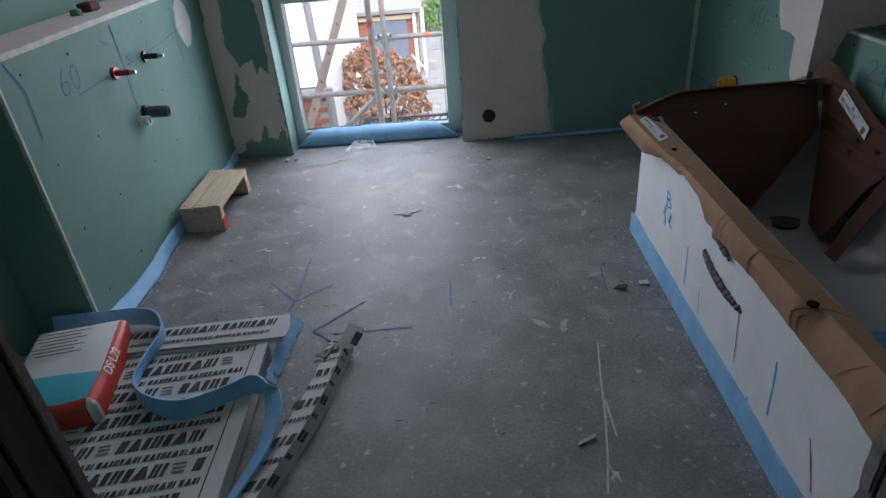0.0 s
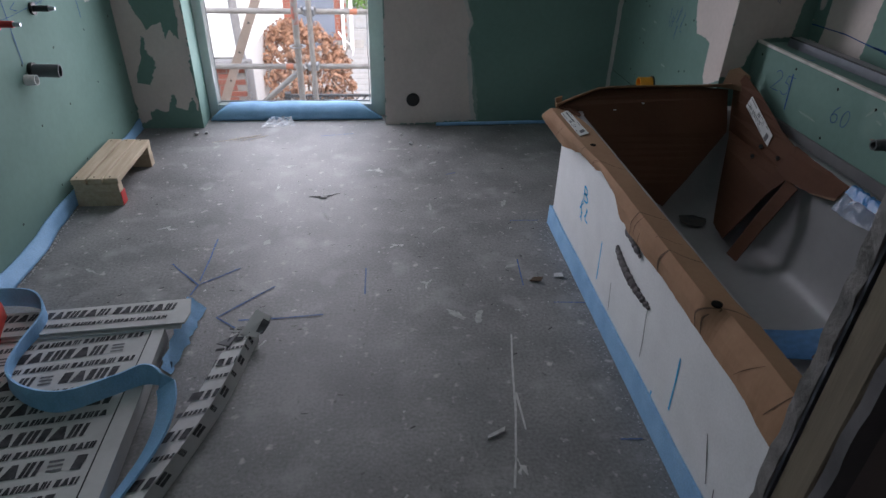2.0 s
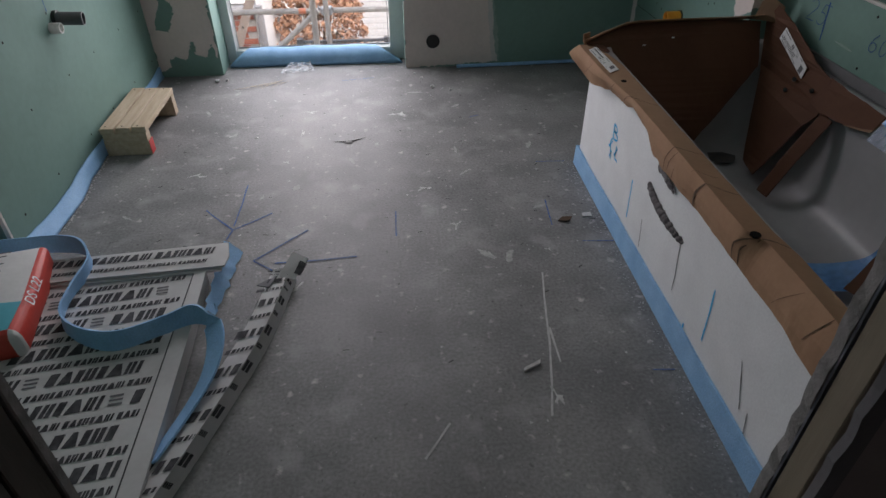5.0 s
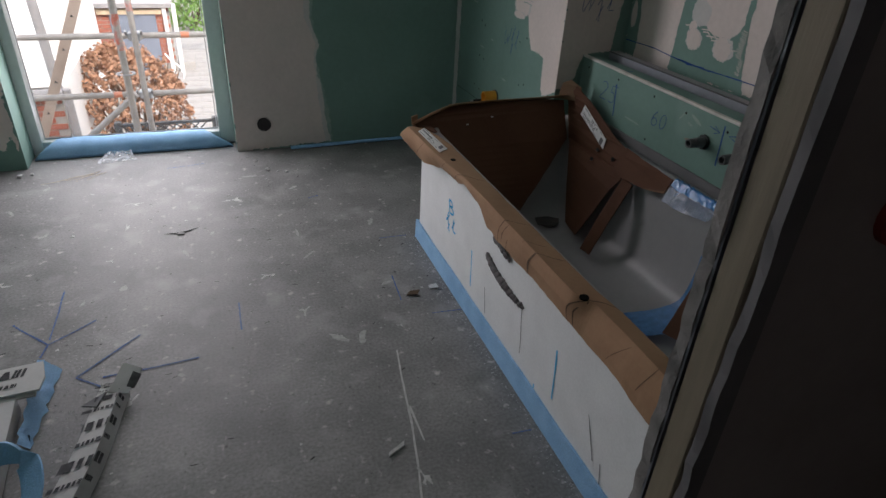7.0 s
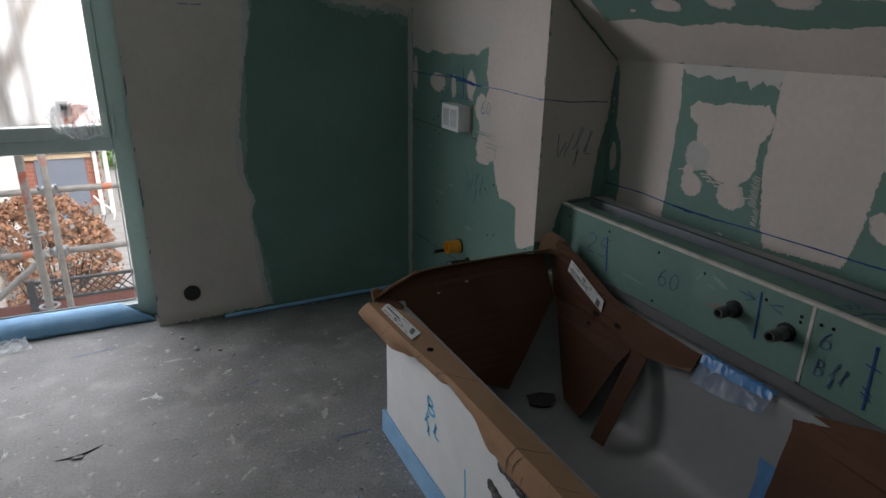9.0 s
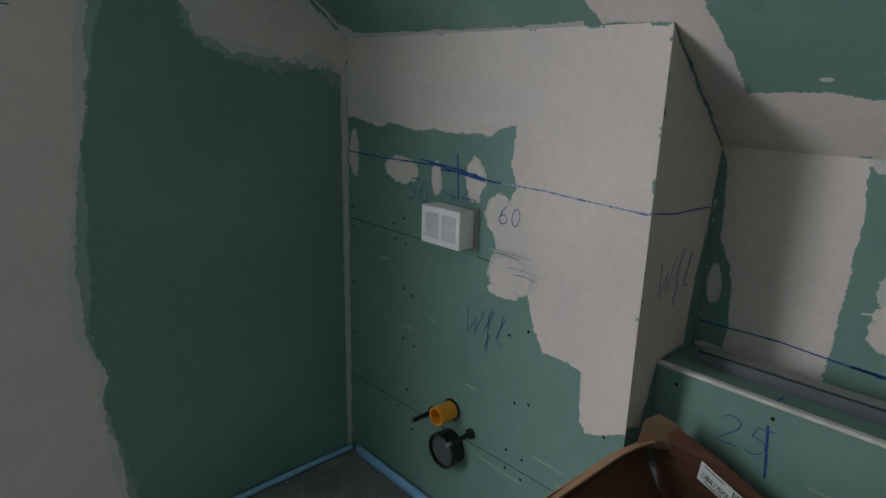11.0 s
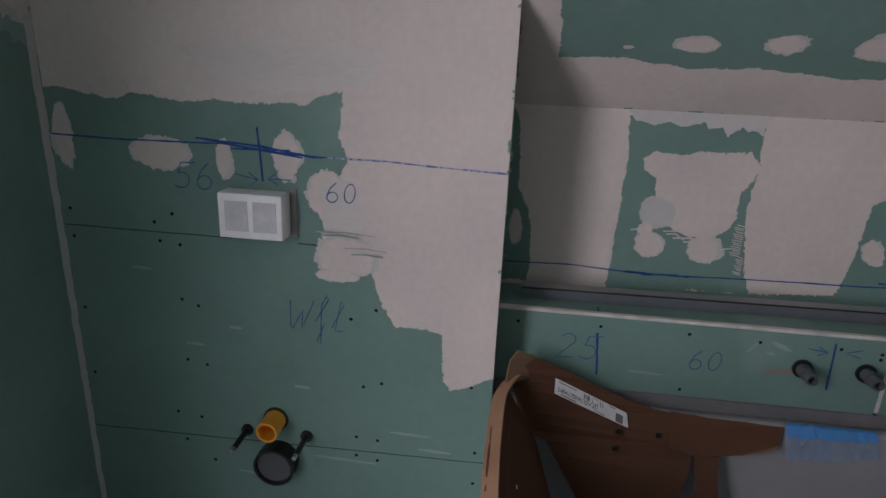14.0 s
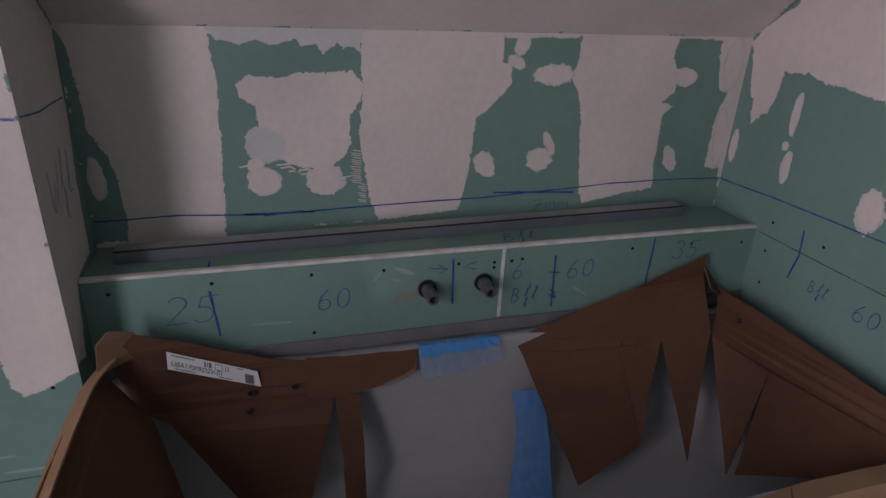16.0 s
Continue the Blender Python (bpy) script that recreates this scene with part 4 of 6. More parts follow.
stroke(on_left, [[(2.2, 0.78), (2.9, 0.80), (3.3, 0.83)]], 0.002, PENCIL, left_box, off=0.002)

# ---- window ----
win = thing("window_1", (-0.2, 3.76, 0), "tall pale window with a fixed lower pane and transom", "window", kind="structure")
X0, X1, YF, YB = -0.735, 0.320, 3.715, 3.795
part("jamb", box((X0, YF, 0.0), (-0.665, YB, 2.25), 0.003), PVC, win)
part("jamb", box((0.232, YF, 0.0), (X1, YB, 2.25), 0.003), PVC, win)
part("sill_rail", box((-0.665, YF, 0.0), (0.232, YB, 0.072), 0.003), PVC, win)
part("transom", box((-0.665, YF, 0.828), (0.232, YB, 0.885), 0.003), PVC, win)
part("head_rail", box((-0.665, YF, 2.18), (0.232, YB, 2.25), 0.003), PVC, win)
sash = part("sash", box((-0.665, YF - 0.012, 0.886), (-0.635, YB - 0.01, 2.179), 0.003), PVC, win)
for lo, hi in (((0.198, YF - 0.012, 0.886), (0.231, YB - 0.01, 2.179)), ((-0.635, YF - 0.012, 0.886), (0.198, YB - 0.01, 0.945)), ((-0.635, YF - 0.012, 2.12), (0.198, YB - 0.01, 2.179))):
    part("sash_rail", box(lo, hi, 0.003), PVC, sash)
pane = part("pane", box((-0.66, 3.770, 0.07), (0.228, 3.775, 0.83)), GLASS, win)
pane2 = part("pane", box((-0.635, 3.765, 0.945), (0.198, 3.770, 2.12)), GLASS, win)
film_pane = part("protective_film", box((-0.63, 3.750, 0.95), (0.185, 3.7515, 2.11)), MILKY, win, "streaky milky protective film")
for o in (pane, pane2, film_pane):
    o.visible_shadow = False
bm = bmesh.new()
for lo, hi in (((-0.660, 3.764, 0.072), (-0.655, 3.769, 0.828)), ((0.221, 3.764, 0.072), (0.226, 3.769, 0.828)), ((-0.655, 3.764, 0.072), (0.221, 3.769, 0.080)), ((-0.655, 3.764, 0.820), (0.221, 3.769, 0.828))):
    box(lo, hi, bm=bm)
part("gasket", bm, ZINC, win)
part("hinge", box((0.238, 3.700, 0.90), (0.252, 3.714, 0.99), 0.004), PVC, win)
bag_w = thing("plastic_bag", (0.02, 3.70, 0.90), "clear plastic bag with orange card stuck to the window", "plastic bag")
bm = bmesh.new()
bmesh.ops.create_icosphere(bm, subdivisions=3, radius=1)
for v in bm.verts:
    d = 1 + 0.25 * noise.noise(v.co * 3)
    v.co = Vector((0.105 + v.co.x * 0.095 * d - 0.02 * v.co.z, 3.684 + v.co.y * 0.017 * d, 0.968 + v.co.z * 0.080 * d))
part("bag", bm, BAGFILM, bag_w, smooth=True)
part("orange_card", box((0.06, 3.698, 0.955), (0.185, 3.701, 1.035)), PRINTFILM, bag_w, "orange printed card")
part("white_card", box((0.04, 3.692, 0.985), (0.10, 3.694, 1.055)), PALEFILM, bag_w)
part("black_mark", box((0.058, 3.6905, 1.015), (0.082, 3.6918, 1.035)), PRINT, bag_w)

# ---- foam edge strips ----
def foam_roll(name, path, r, label, squash=1.0):
    """A bulging strip of foam along a line on the floor."""
    pts = smooth_path(path, 10)
    bm = bmesh.new()
    rings = []
    for i, p in enumerate(pts):
        t = (pts[min(i + 1, len(pts) - 1)] - pts[max(i - 1, 0)]).normalized()
        side = t.cross(Vector((0, 0, 1))).normalized()
        k = 1 + 0.12 * noise.noise(p * 7)
        rings.append([bm.verts.new(p + side * math.cos(a) * r * squash * k + Vector((0, 0, 1)) * (math.sin(a) * r * k)) for a in [j * math.tau / 14 for j in range(14)]])
    for a, b in zip(rings, rings[1:]):
        for j in range(14):
            bm.faces.new((a[j], a[(j + 1) % 14], b[(j + 1) % 14], b[j]))
    bm.faces.new(rings[0][::-1]), bm.faces.new(rings[-1])
    bmesh.ops.recalc_face_normals(bm, faces=bm.faces)
    for v in bm.verts:
        v.co.z = max(v.co.z, 0.001)
    return tagged(part(name, bm, BLUEFOAM, smooth=True), label, "foam strip", "foam edge strips")


bm = bmesh.new()
prev = None
for i in range(41):
    f = i / 40
    ring = []
    for x0, x1, y, z in ((-0.705, 0.300, 3.640, 0.001), (-0.690, 0.285, 3.632, 0.022), (-0.655, 0.235, 3.640, 0.055), (-0.615, 0.185, 3.662, 0.082), (-0.590, 0.155, 3.690, 0.094), (-0.585, 0.150, 3.712, 0.092), (-0.600, 0.170, 3.712, 0.080), (-0.700, 0.290, 3.700, 0.001)):
        x = x0 + (x1 - x0) * f
        k = noise.noise(Vector((x * 6, z * 20, 2)))
        ring.append(bm.verts.new((x, min(3.713, y + 0.005 * k), max(0.001, z * (1 + 0.08 * k)))))
    if prev:
        for j in range(8):
            bm.faces.new((prev[j], prev[(j + 1) % 8], ring[(j + 1) % 8], ring[j]))
    else:
        bm.faces.new(ring)
    prev = ring
bm.faces.new(prev[::-1])
bmesh.ops.recalc_face_normals(bm, faces=bm.faces)
tagged(part("foam_strip", bm, BLUEFOAM, smooth=True), "light blue foam edge strip bent under the window", "foam strip", "foam edge strips")
foam_roll("foam_strip", [(0.61, 3.525, 0.010), (0.9, 3.530, 0.012), (1.25, 3.538, 0.014), (1.62, 3.541, 0.014)], 0.010, "thin blue foam strip along the far wall")
foam_roll("foam_strip", [(1.622, 3.50, 0.02), (1.62, 3.0, 0.02), (1.62, 2.46, 0.02)], 0.022, "blue foam strip at the foot of the wall block", 0.5)


def foam_band(name, path, height, label, thick=0.008, flare=(0, 0)):
    """An upright foam strip along the foot of a wall."""
    pts = smooth_path(path, 10)
    mid = [p + Vector((0, 0, height / 2 * (1 + 0.10 * noise.noise(p * 5)))) for p in pts]
    return tagged(part(name, ribbon([m + Vector((flare[0] * 0.5, flare[1], 0)) for m in mid], [(-flare[0] * 0.5, 0, m.z) for m in mid], thick), BLUEFOAM), label, "foam strip", "foam edge strips")


def between(table, y):
    """The value at y in a table of (y, value) pairs."""
    for (a, va), (b, vb) in zip(table, table[1:]):
        if y <= b:
            f = max(0.0, (y - a) / (b - a))
            f = f * f * (3 - 2 * f)
            return va + (vb - va) * f
    return table[-1][1]


FOOT = ((1.80, -1.012), (1.96, -1.010), (2.20, -1.006), (2.42, -1.030), (2.61, -1.040), (3.52, -1.042))
CREST = ((1.80, 0.078), (1.95, 0.050), (2.10, 0.040), (2.25, 0.042), (2.40, 0.060), (2.60, 0.062), (3.10, 0.050), (3.35, 0.046), (3.52, 0.060))
bm = bmesh.new()
prev = None
for i in range(121):
    y = 1.80 + 1.725 * i / 120
    w = 0.004 * noise.noise(Vector((y * 9, 0, 6)))
    fx, h = between(FOOT, y) + w, between(CREST, y) + 1.5 * w
    sec = [(fx, 0.002), (fx - 0.006, 0.012), (fx + (-1.051 - fx) * 0.62, h * 0.62), (-1.051, h), (-1.058, h + 0.001), (-1.0585, 0.002)]
    ring = [bm.verts.new((x, y, z)) for x, z in sec]
    if prev:
        for j in range(6):
            bm.faces.new((prev[j], prev[(j + 1) % 6], ring[(j + 1) % 6], ring[j]))
    else:
        bm.faces.new(ring)
    prev = ring
bm.faces.new(prev[::-1])
bmesh.ops.recalc_face_normals(bm, faces=bm.faces)
tagged(part("foam_strip", bm, BLUEFOAM, smooth=True), "wavy blue foam edge strip along the box wall", "foam strip", "foam edge strips")
foam_band("foam_strip", [(1.000, 0.60, 0.001), (1.000, 1.2, 0.001), (0.999, 1.8, 0.001), (0.999, 2.30, 0.001), (1.003, 2.342, 0.001), (1.05, 2.345, 0.001)], 0.082, "blue foam edge strip round the tub support", 0.007, (-0.002, 0))

# ---- bathtub, its support and its cardboard ----
carrier = thing("tub_support", (1.05, 1.46, 0), "white styrofoam bathtub support block with marker notes", "tub support")
bm = box((1.005, 0.60, 0.001), (1.055, 2.335, 0.485), 0.004)
part("front_panel", bm, STYRO, carrier)
part("end_panel", box((1.057, 2.345, 0.001), (1.74, 2.385, 0.46), 0.004), STYRO, carrier)
part("near_panel", box((1.057, 0.60, 0.001), (1.74, 0.63, 0.46), 0.004), STYRO, carrier)
handwrite("B", on_panel, 1.995, 0.300, 0.050, -1, CYANINK, carrier, 0.0075, -0.1, 0.001, 2.0)
handwrite("fl", on_panel, 2.010, 0.238, 0.046, -1, CYANINK, carrier, 0.0075, -0.1, 0.001, 2.3)
stroke(on_panel, [[(1.758, 0.261), (1.752, 0.19), (1.747, 0.122)], [(1.159, 0.292), (1.152, 0.229), (1.146, 0.131)], [(1.245, 0.06), (1.243, 0.1)]], 0.0065, CYANINK, carrier, off=0.0007)
stroke(on_panel, [[(1.631, 0.19), (1.622, 0.15), (1.612, 0.095)], [(1.371, 0.29), (1.364, 0.24), (1.353, 0.18), (1.350, 0.13)], [(0.98, 0.23), (0.93, 0.12)], [(0.90, 0.14), (0.885, 0.08)]], 0.0035, FAINT, carrier, "scratch", 0.0005)
# beads of foam pressed out of two slots
ridge = smooth_path([(1.003, 1.628, 0.318), (1.002, 1.60, 0.308), (1.001, 1.566, 0.299), (1.000, 1.52, 0.292), (1.000, 1.477, 0.289), (1.001, 1.42, 0.288), (1.003, 1.365, 0.292)], 7)
bm = bmesh.new()
for k, p in enumerate(ridge):
    f = k / (len(ridge) - 1)
    r = (0.0045 + 0.0085 * math.sin(math.pi * min(1, 0.12 + 0.88 * f)) ** 0.6) * (0.8 + 0.3 * abs(math.sin(k * 1.9)))
    bmesh.ops.create_icosphere(bm, subdivisions=2, radius=r, matrix=Matrix.Translation(p + Vector((0, 0, 0.004 * math.sin(k * 2.4)))) @ Matrix.Diagonal((0.7, 1.25, 1.0, 1)))
for v in bm.verts:
    v.co += noise.noise_vector(v.co * 90) * 0.0022
part("mounting_foam", bm, PUFOAM, carrier, "dark squeezed-out mounting foam", smooth=True)
bm = bmesh.new()
for k in range(9):
    f = k / 8
    bmesh.ops.create_icosphere(bm, subdivisions=2, radius=0.019 - 0.010 * f + 0.003 * math.sin(k * 2.3), matrix=Matrix.Translation((0.998, 1.568 - 0.095 * f, 0.412 - 0.022 * f + 0.006 * (k % 2))) @ Matrix.Diagonal((0.45, 1.1, 0.9, 1)))
for v in bm.verts:
    v.co += noise.noise_vector(v.co * 90) * 0.0022
part("mounting_foam", bm, PUFOAM, carrier, smooth=True)

tub = thing("bathtub", (1.38, 1.48, 0.1), "white enamelled built-in bathtub, unpacked only in part", "bathtub")


def rounded(x0, x1, y0, y1, r, z, n=10):
    out = []
    for cx, cy, a0 in ((x1 - r, y1 - r, 0), (x0 + r, y1 - r, 90), (x0 + r, y0 + r, 180), (x1 - r, y0 + r, 270)):
        for i in range(n + 1):
            a = radians(a0 + 90 * i / n)
            out.append((cx + r * math.cos(a), cy + r * math.sin(a), z))
    return out


rows = [rounded(1.03, 1.742, 0.645, 2.375, 0.03, 0.47), rounded(1.02, 1.744, 0.60, 2.385, 0.03, 0.495), rounded(1.025, 1.742, 0.605, 2.38, 0.03, 0.505), rounded(1.060, 1.703, 0.640, 2.360, 0.06, 0.506),
        rounded(1.066, 1.700, 0.645, 2.355, 0.06, 0.497), rounded(1.08, 1.697, 0.650, 2.350, 0.06, 0.45), rounded(1.13, 1.690, 0.665, 2.335, 0.07, 0.30), rounded(1.16, 1.665, 0.70, 2.29, 0.08, 0.16),
        rounded(1.20, 1.61, 0.78, 2.20, 0.10, 0.115), rounded(1.26, 1.54, 0.92, 2.06, 0.10, 0.10)]
bm = bmesh.new()
loops = [[bm.verts.new(p) for p in row] for row in rows]
for a, b in zip(loops, loops[1:]):
    for j in range(len(a)):
        bm.faces.new((a[j], a[(j + 1) % len(a)], b[(j + 1) % len(b)], b[j]))
bm.faces.new(loops[-1])
bmesh.ops.recalc_face_normals(bm, faces=bm.faces)
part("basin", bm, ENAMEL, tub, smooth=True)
part("drain", pipe((1.284, 1.437, 0.102), (1.284, 1.437, 0.110), 0.026, 0.019), STEEL, tub, "chrome drain ring")
part("drain_hole", tube((1.284, 1.437, 0.101), (1.284, 1.437, 0.106), 0.019, 20), HOLLOW, tub)
scrap = thing("film_scrap", (1.51, 2.12, 0.11), "dark blue-green torn film scrap lying in the tub", "plastic film")
part("scrap", prism([(1.475, 2.160, 0.128), (1.53, 2.150, 0.133), (1.575, 2.125, 0.128), (1.56, 2.095, 0.124), (1.525, 2.078, 0.120), (1.49, 2.092, 0.121), (1.465, 2.11, 0.122)], 0.002), mat("dark_film", (0.05, 0.06, 0.06), (0.10, 0.085, 0.08), 40, 90, 0.4, 0.2), scrap)

cover = thing("cardboard_box", (1.35, 1.48, 0.5), "torn open brown cardboard packing over the bathtub rim", "cardboard box")


def flap(name, pts, material=CARDSHADE, thick=0.004, label="", jag=0.0, sub=True):
    """A piece of corrugated board with a slightly uneven outline."""
    P = [Vector(p) for p in pts]
    out = []
    nrm = Vector((0, 0, 0))
    for i, p in enumerate(P):
        nrm += p.cross(P[(i + 1) % len(P)])
    nrm.normalize()
    for i, p in enumerate(P):
        q = P[(i + 1) % len(P)]
        n = max(1, int((q - p).length / 0.03)) if jag else 1
        for k in range(n):
            v = p.lerp(q, k / n)
            d = noise.noise_vector(v * 30) * jag
            out.append(v + d - nrm * d.dot(nrm))
    return part(name, prism(out, thick), material, cover, label)


# long folded cover over the front rim: hanging front flap, fold and top strip
HEM = ((0.58, 0.402), (0.82, 0.408), (0.90, 0.424), (1.33, 0.432), (1.42, 0.425), (1.54, 0.426), (1.61, 0.430), (1.70, 0.472), (1.81, 0.488), (1.89, 0.468), (2.03, 0.459), (2.10, 0.442), (2.19, 0.428), (2.345, 0.479))
HEM_X = ((0.58, 0.988), (2.03, 0.985), (2.19, 0.958), (2.345, 0.914))
FOLD_X = ((0.58, 1.014), (1.04, 1.013), (1.12, 0.986), (1.75, 0.983), (2.15, 0.953), (2.345, 0.948))
INNER_X = ((0.58, 1.060), (1.00, 1.060), (1.12, 1.050), (2.10, 1.049), (2.345, 1.020))


def on_cover(y, s, d=0.0):
    """A point of the folded cover: s is 0 at the hem, 1 on the fold and 2 on the inner edge; d lifts it off."""
    k = 0.003 * noise.noise(Vector((y * 12, s * 2, 1))) + 0.0015 * noise.noise(Vector((y * 40, s * 5, 3)))
    hem = Vector((between(HEM_X, y), y, between(HEM, y) + 0.005 * noise.noise(Vector((y * 25, 5, 0)))))
    fold = Vector((between(FOLD_X, y), y, 0.516 + 0.003 * noise.noise(Vector((y * 6, 0, 3)))))
    if s <= 1:
        p = hem.lerp(fold, s)
        return p + Vector((-0.006 * math.sin(math.pi * s) + k * (1 - s) - d, 0, d * 0.15))
    p = fold.lerp(Vector((between(INNER_X, y), y, 0.511)), s - 1)
    return p + Vector((0, 0, k * (s - 1) * 0.6 + d))


def cover_sheet(cols, thick):
    bm = bmesh.new()
    prev = None
    for i in range(161):
        y = 0.585 + 1.76 * i / 160
        ring = [bm.verts.new(on_cover(y, s)) for s in cols] + [bm.verts.new(on_cover(y, s, -thick)) for s in reversed(cols)]
        if prev:
            for j in range(len(ring)):
                bm.faces.new((prev[j], prev[(j + 1) % len(ring)], ring[(j + 1) % len(ring)], ring[j]))
        else:
            bm.faces.new(ring)
        prev = ring
    bm.faces.new(prev[::-1])
    bmesh.ops.recalc_face_normals(bm, faces=bm.faces)
    return bm


part("front_flap", cover_sheet((0, 0.25, 0.5, 0.75, 0.999), 0.0035), CARD, cover, "light brown torn front flap")
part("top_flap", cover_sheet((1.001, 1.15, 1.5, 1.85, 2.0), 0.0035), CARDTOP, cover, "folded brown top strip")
# creases and tears across the fold, their shade drawn as dark ribbons
for line, w in (([(2.235, 0.15), (2.20, 0.55), (2.16, 0.95)], 0.002), ([(2.02, 0.0), (1.985, 0.6), (1.955, 1.0)], 0.0025), ([(1.895, 0.02), (1.87, 0.7), (1.84, 1.05), (1.80, 1.5), (1.775, 1.95)], 0.004), ([(1.885, 0.4), (1.845, 0.9), (1.80, 1.3)], 0.0025),
                ([(1.535, 0.0), (1.525, 0.5), (1.50, 1.0), (1.475, 1.5), (1.455, 1.98)], 0.004), ([(1.51, 0.1), (1.495, 0.6), (1.47, 1.0)], 0.003), ([(1.48, 0.0), (1.46, 0.5)], 0.003), ([(1.38, 0.9), (1.345, 1.4), (1.33, 1.7)], 0.0025),
                ([(1.335, 0.0), (1.33, 0.5), (1.305, 1.0)], 0.010), ([(1.305, 1.0), (1.27, 1.5), (1.25, 1.98)], 0.004), ([(1.115, 0.0), (1.12, 0.45), (1.10, 0.75), (1.07, 1.0)], 0.006), ([(1.09, 0.0), (1.095, 0.45), (1.085, 0.7)], 0.005), ([(1.07, 0.9), (1.06, 1.4), (1.035, 1.95)], 0.006), ([(0.84, 0.3), (0.815, 1.0)], 0.003), ([(0.95, 0.15), (0.93, 0.5), (0.90, 0.9)], 0.002)):
    pts = smooth_path([(y, s, 0) for y, s in line], 5)
    bm = bmesh.new()
    prev = None
    for i, p in enumerate(pts):
        g = w * (0.35 + 0.65 * math.sin(math.pi * (i + 0.6) / (len(pts) + 0.2)))
        pair = (bm.verts.new(on_cover(p.x + g / 2, p.y, 0.0009)), bm.verts.new(on_cover(p.x - g / 2, p.y, 0.0009)))
        if prev:
            bm.faces.new((prev[0], prev[1], pair[1], pair[0]))
        prev = pair
    bmesh.ops.recalc_face_normals(bm, faces=bm.faces)
    part("fold_mark", bm, CARDDEEP, cover)
for y, s, r in ((1.975, 1.42, 0.0095), (1.085, 1.05, 0.012)):
    p = on_cover(y, s)
    part("punched_hole", tube(p - Vector((0, 0, 0.002)), p + Vector((0, 0, 0.0022)), r, 14), HOLLOW, cover)
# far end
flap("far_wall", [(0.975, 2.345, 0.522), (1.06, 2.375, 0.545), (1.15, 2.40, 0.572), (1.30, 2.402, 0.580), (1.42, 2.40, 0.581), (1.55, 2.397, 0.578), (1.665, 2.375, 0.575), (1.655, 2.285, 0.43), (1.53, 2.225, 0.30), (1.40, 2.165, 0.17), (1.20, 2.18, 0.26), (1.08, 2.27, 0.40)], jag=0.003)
flap("far_edge", [(0.968, 2.348, 0.530), (1.06, 2.385, 0.552), (1.15, 2.405, 0.577), (1.15, 2.415, 0.55), (1.05, 2.395, 0.50), (0.97, 2.352, 0.42)], CARD, jag=0.003)
rim_path = smooth_path([(0.985, 2.335, 0.530), (1.06, 2.358, 0.553), (1.15, 2.372, 0.580), (1.30, 2.376, 0.585), (1.45, 2.374, 0.587), (1.57, 2.368, 0.590), (1.625, 2.352, 0.598), (1.655, 2.335, 0.606)], 6)
part("far_rim", ribbon([p + Vector((0.002, 0.017, -0.004)) for p in rim_path], [(0.006, 0.017, -0.010)] * len(rim_path), 0.004), CARD, cover, "folded light brown rim")
flap("corner_flap", [(0.962, 2.352, 0.552), (0.990, 2.362, 0.557), (0.995, 2.372, 0.525), (0.968, 2.360, 0.518)], CARD, 0.005)
flap("corner_flap", [(0.985, 2.345, 0.520), (1.03, 2.25, 0.516), (1.06, 2.30, 0.500), (1.04, 2.355, 0.510)], CARDSHADE, 0.004)
part("plug", tube((1.716, 1.069, 0.480), (1.706, 1.062, 0.486), 0.006, 10), ORANGE, cover, "small orange plug")
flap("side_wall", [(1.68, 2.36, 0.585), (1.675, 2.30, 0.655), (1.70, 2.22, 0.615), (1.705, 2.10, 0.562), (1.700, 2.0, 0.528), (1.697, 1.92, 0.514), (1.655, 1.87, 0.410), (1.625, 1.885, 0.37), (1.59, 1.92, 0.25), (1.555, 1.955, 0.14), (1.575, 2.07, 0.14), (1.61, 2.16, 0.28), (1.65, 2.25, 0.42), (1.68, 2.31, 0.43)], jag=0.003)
flap("side_tail", [(1.702, 1.93, 0.518), (1.700, 1.80, 0.512), (1.698, 1.64, 0.508), (1.680, 1.65, 0.460), (1.660, 1.75, 0.435), (1.650, 1.86, 0.425), (1.655, 1.93, 0.435)], CARDSHADE, jag=0.004)
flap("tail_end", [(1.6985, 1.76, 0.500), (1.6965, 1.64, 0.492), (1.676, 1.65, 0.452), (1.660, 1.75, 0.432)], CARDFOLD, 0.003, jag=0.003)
flap("strap", [(1.665, 1.865, 0.43), (1.660, 1.80, 0.42), (1.59, 1.80, 0.28), (1.530, 1.806, 0.135), (1.522, 1.858, 0.135), (1.58, 1.855, 0.28)], CARDSHADE, jag=0.002)
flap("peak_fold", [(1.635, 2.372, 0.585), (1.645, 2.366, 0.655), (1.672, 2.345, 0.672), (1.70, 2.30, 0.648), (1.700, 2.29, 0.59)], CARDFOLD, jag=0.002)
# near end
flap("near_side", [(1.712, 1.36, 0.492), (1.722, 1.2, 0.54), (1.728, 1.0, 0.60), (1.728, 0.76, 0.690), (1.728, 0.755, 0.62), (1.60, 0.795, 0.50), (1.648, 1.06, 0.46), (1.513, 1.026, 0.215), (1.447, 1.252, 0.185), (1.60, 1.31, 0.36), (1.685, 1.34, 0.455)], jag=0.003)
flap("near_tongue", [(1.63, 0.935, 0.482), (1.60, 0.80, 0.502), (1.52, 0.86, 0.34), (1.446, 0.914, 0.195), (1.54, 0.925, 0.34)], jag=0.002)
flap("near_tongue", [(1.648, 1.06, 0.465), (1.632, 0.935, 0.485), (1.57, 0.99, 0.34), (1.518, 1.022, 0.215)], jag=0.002)
